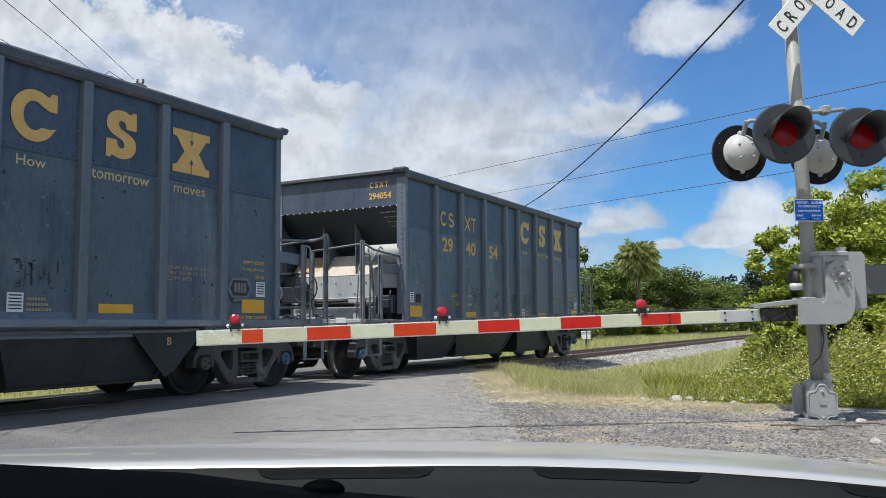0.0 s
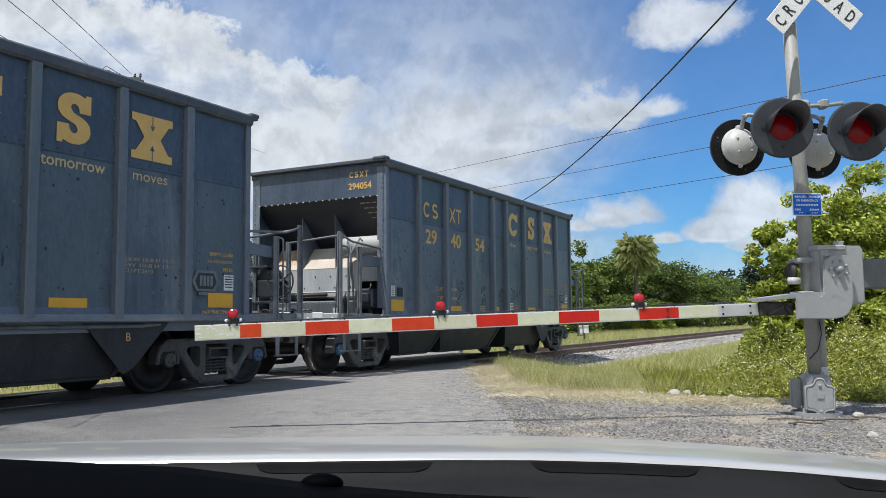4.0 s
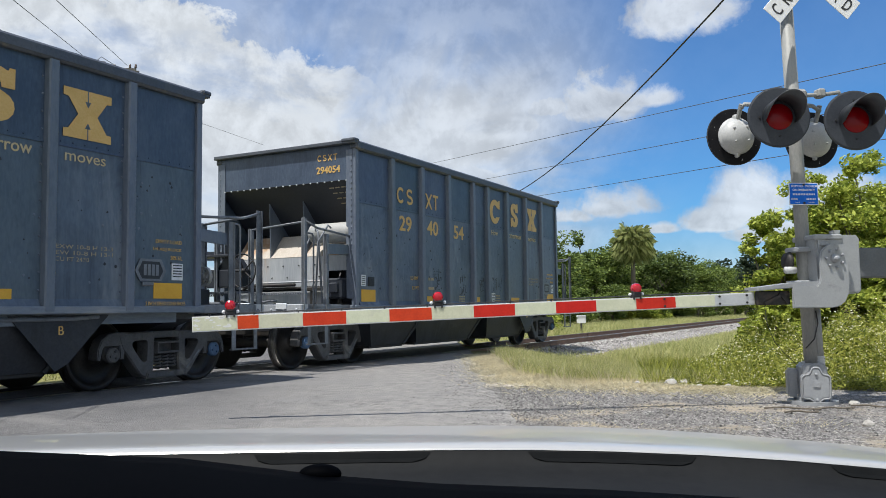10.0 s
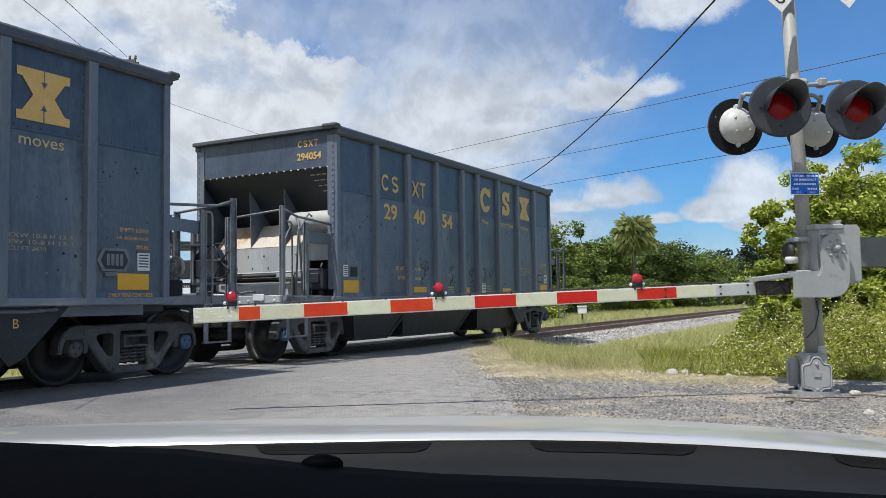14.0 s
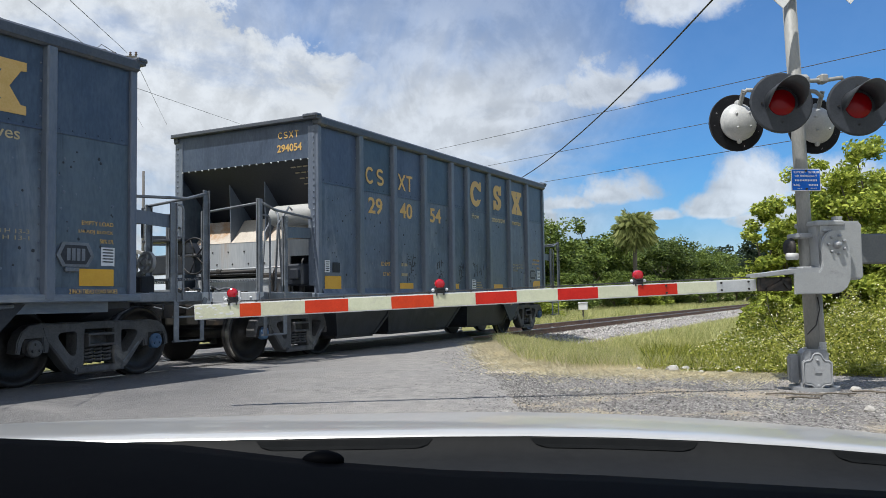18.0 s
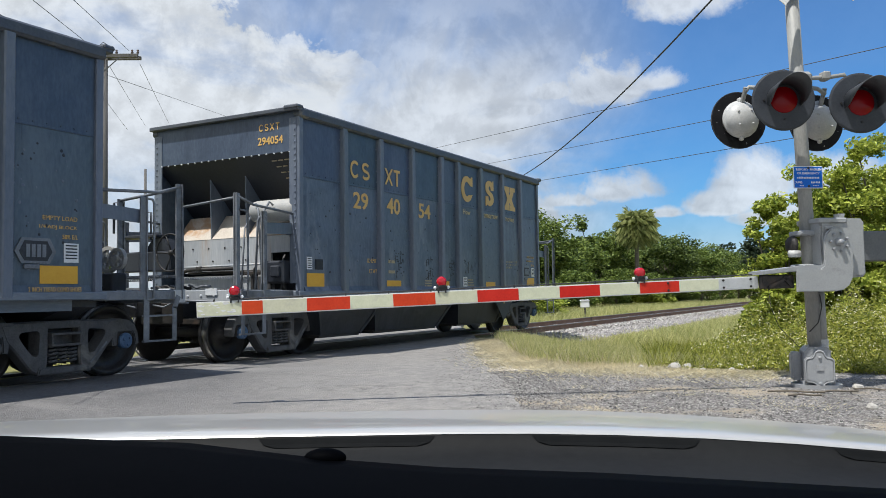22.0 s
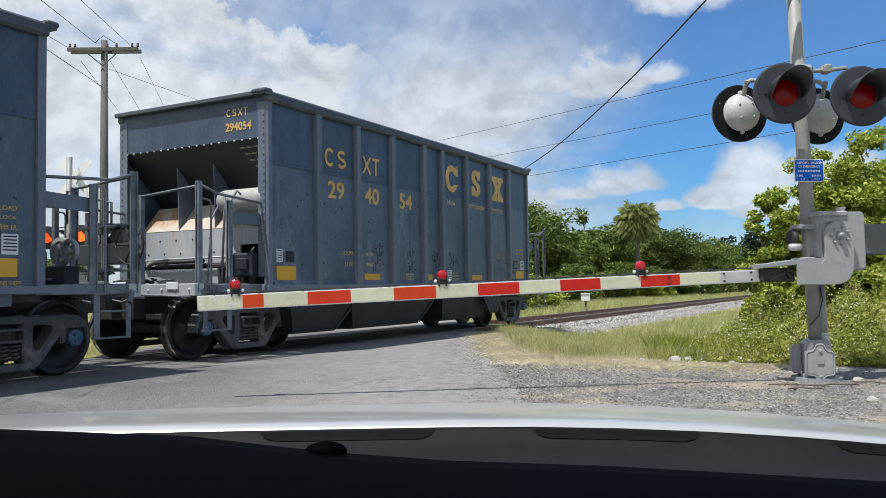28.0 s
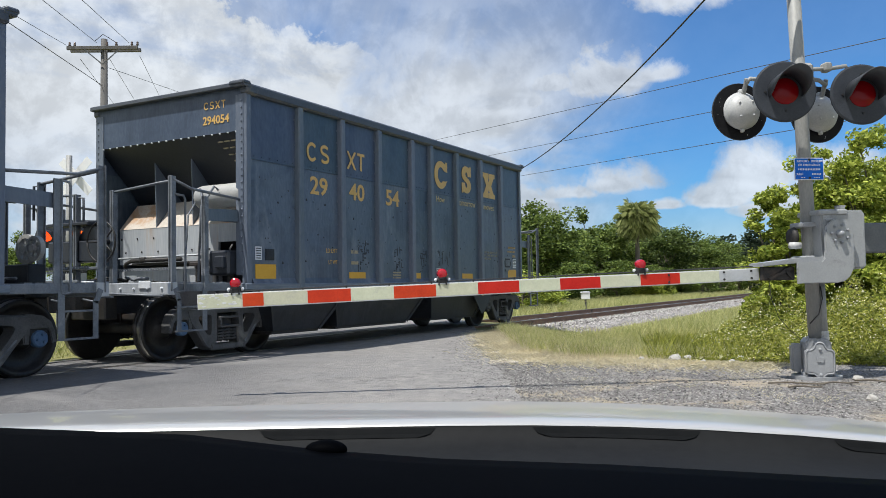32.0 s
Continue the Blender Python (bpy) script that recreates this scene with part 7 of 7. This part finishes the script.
def sticks():
    for x, y, a, ln in ((8.45, -8.95, 70, 0.5), (8.6, -9.3, 95, 0.42), (8.2, -9.05, 82, 0.3), (8.9, -9.6, 60, 0.35)):
        bm = pipe(B(), [(-ln / 2, 0, 0.012), (-ln * 0.1, 0.02, 0.02), (ln * 0.2, -0.01, 0.014), (ln / 2, 0.015, 0.012)], 0.009, 6)
        st = part("stick", bm, M_BARK, None, "dead dark stick on the gravel")
        st.matrix_basis = pose(x, y, 0.0, 0, 0, a - 150)
        tagged(st, category="stick", group="fallen sticks")


woods()
sticks()
litter()
palm(70.36, 9.44, 9.2)
spiky(9.1, 3.9)
thicket()
grass()
rocks()


# ---- the waiting car, from whose seat the crossing is seen ----
def waiting_car():
    car = thing("waiting_car", "silver car waiting at the gate", "car", pose(0, -9.78, 0, 0, 0, -61.45))

    def loft(name, rows, xs, material, label):
        """A sheet across the car; rows give (forward, height, sink at the sides) from front to back."""
        bm = B()
        g = [[bm.verts.new((x, f - 0.06 * x * x * 0.4, z - s * (max(0.0, x) ** 2) - 0.25 * s * min(0.0, x + 0.3) ** 2)) for x in xs] for f, z, s in rows]
        for a, b in zip(g, g[1:]):
            for i in range(len(xs) - 1):
                bm.faces.new((a[i], b[i], b[i + 1], a[i + 1]))
        bmesh.ops.recalc_face_normals(bm, faces=bm.faces[:])
        return part(name, bm, material, car, label, True)

    xs = [-1.1 + 0.1 * i for i in range(23)]
    rows = [(2.02, 0.45, 0.07), (2.01, 0.60, 0.07), (1.97, 0.68, 0.07), (1.90, 0.711, 0.066), (1.75, 0.735, 0.068), (1.5, 0.768, 0.075), (1.2, 0.802, 0.09), (1.02, 0.8200, 0.10),
            (0.985, 0.8232, 0.105), (0.965, 0.8244, 0.105), (0.956, 0.8240, 0.105), (0.9505, 0.8227, 0.105), (0.9475, 0.8209, 0.105), (0.946, 0.8190, 0.105)]
    loft("bonnet", rows, xs, M_SILVER, "silver bonnet with a rolled rear edge")
    loft("cowl", [(0.9465, 0.8185, 0.105), (0.940, 0.808, 0.105), (0.92, 0.798, 0.105), (0.86, 0.791, 0.10), (0.78, 0.782, 0.10), (0.70, 0.770, 0.10), (0.55, 0.74, 0.1)], xs, M_COWL, "dark grey plastic cowl below the windscreen")
    # dashboard: its front edge falls away to the passenger's side
    bm = B()
    xd = [-0.8, -0.34, -0.19, -0.09, 0.0, 0.12, 0.33, 0.8]
    zd = [0.880, 0.878, 0.870, 0.857, 0.849, 0.843, 0.828, 0.80]
    g = []
    for f, dz in ((0.64, -0.16), (0.63, -0.012), (0.62, 0.0), (0.59, 0.001), (0.48, -0.012), (0.3, -0.05), (0.12, -0.14), (0.10, -0.5)):
        g.append([bm.verts.new((x, f, z + dz)) for x, z in zip(xd, zd)])
    for a, b in zip(g, g[1:]):
        for i in range(len(xd) - 1):
            bm.faces.new((a[i], b[i], b[i + 1], a[i + 1]))
    bmesh.ops.recalc_face_normals(bm, faces=bm.faces[:])
    part("dashboard", bm, M_DASH, car, "black dashboard top", True)
    # rounded bump standing in for a dark outline at the dashboard edge
    bm = B()
    bmesh.ops.create_icosphere(bm, subdivisions=3, radius=0.010, matrix=Matrix.Translation((-0.088, 0.62, 0.857)) @ Matrix.Diagonal((1.6, 1, 0.75, 1)))
    part("sensor_dome", bm, M_DASH, car, "small rounded black bump on the dashboard", True)
    # dark strips that paint the gap shade below the bonnet's rear edge
    for x0, x1 in ((-0.21, -0.01), (0.10, 0.29), (0.44, 0.62)):
        bm = B()
        rows = []
        for f, z, cut in ((0.9450, 0.8172, 0.0), (0.9410, 0.8112, 0.006), (0.9375, 0.8078, 0.02)):
            row = []
            for k in range(9):
                x = x0 + cut + (x1 - x0 - 2 * cut) * k / 8
                row.append(bm.verts.new((x, f - 0.024 * x * x, z - 0.105 * max(0.0, x) ** 2 - 0.026 * min(0.0, x + 0.3) ** 2)))
            rows.append(row)
        for p, q in zip(rows, rows[1:]):
            for k in range(8):
                bm.faces.new((p[k], q[k], q[k + 1], p[k + 1]))
        part("cowl_slot", bm, M_COWL_SHADE, car, "dark strip painted for the shade under the bonnet edge")
    # roof out of view, added above the eye to shade the dashboard
    bm = B()
    xr = [-0.62, -0.3, 0, 0.3, 0.7]
    g = [[bm.verts.new((x, f, z - 0.06 * x * x)) for x in xr] for f, z in ((0.30, 1.24), (0.1, 1.29), (-0.4, 1.32), (-1.4, 1.30), (-1.42, 1.26), (-0.4, 1.28), (0.1, 1.25), (0.30, 1.21))]
    for i in range(len(g)):
        a, b = g[i], g[(i + 1) % len(g)]
        for k in range(len(xr) - 1):
            bm.faces.new((a[k], b[k], b[k + 1], a[k + 1]))
    bmesh.ops.recalc_face_normals(bm, faces=bm.faces[:])
    part("roof", bm, M_SILVER, car, "silver roof", True)
    for x in (-0.68, 0.76):
        bm = bar(B(), (x * 0.95, 0.28, 1.22), (x * 1.35, 0.90, 0.74), 0.07, 0.05, (1, 0, 0))
        part("windscreen_pillar", bm, M_SILVER, car)
        bm = bar(B(), (x * 0.95, -1.35, 1.26), (x * 1.2, -1.75, 0.74), 0.09, 0.05, (1, 0, 0))
        part("rear_pillar", bm, M_SILVER, car)
    for x in (-0.93, 1.03):
        bm = box(B(), (x - 0.05, -2.3, 0.22), (x + 0.05, 0.92, 0.74), 0.03)
        part("door_panel", bm, M_SILVER, car, "silver car side")
        for f in (1.45, -1.55):
            bm = spun(B(), [(-0.1, 0.05), (-0.1, 0.28), (-0.07, 0.31), (0.07, 0.31), (0.1, 0.28), (0.1, 0.05)], 28, "x")
            part("tyre", bm, M_BLACK, car, "black tyre", True).matrix_basis = pose(x * 0.86, f, 0.31)
    bm = box(B(), (-0.9, -2.35, 0.25), (1.0, 1.9, 0.32), 0.02)
    part("floor_pan", bm, M_BLACK, car)
    bm = box(B(), (-0.9, -2.35, 0.3), (1.0, -1.75, 0.76), 0.05)
    part("boot", bm, M_SILVER, car, "silver boot")


waiting_car()


# ---- what moves ----
def motions():
    times = [2.0 * i for i in range(17)]
    for (car, sets), shift in ((REAR, 0.0), (FRONT, -GAP - CAR_L)):
        walk(car, [(t, pose(train_x(t) + shift, 0, 0)) for t in times])
        for ax, x in zip(sets, WHEELS):
            walk(ax, [(t, pose(x, 0, 0.457, 0, math.degrees((train_x(t) - train_x(0)) / 0.457), 0)) for t in times])


motions()
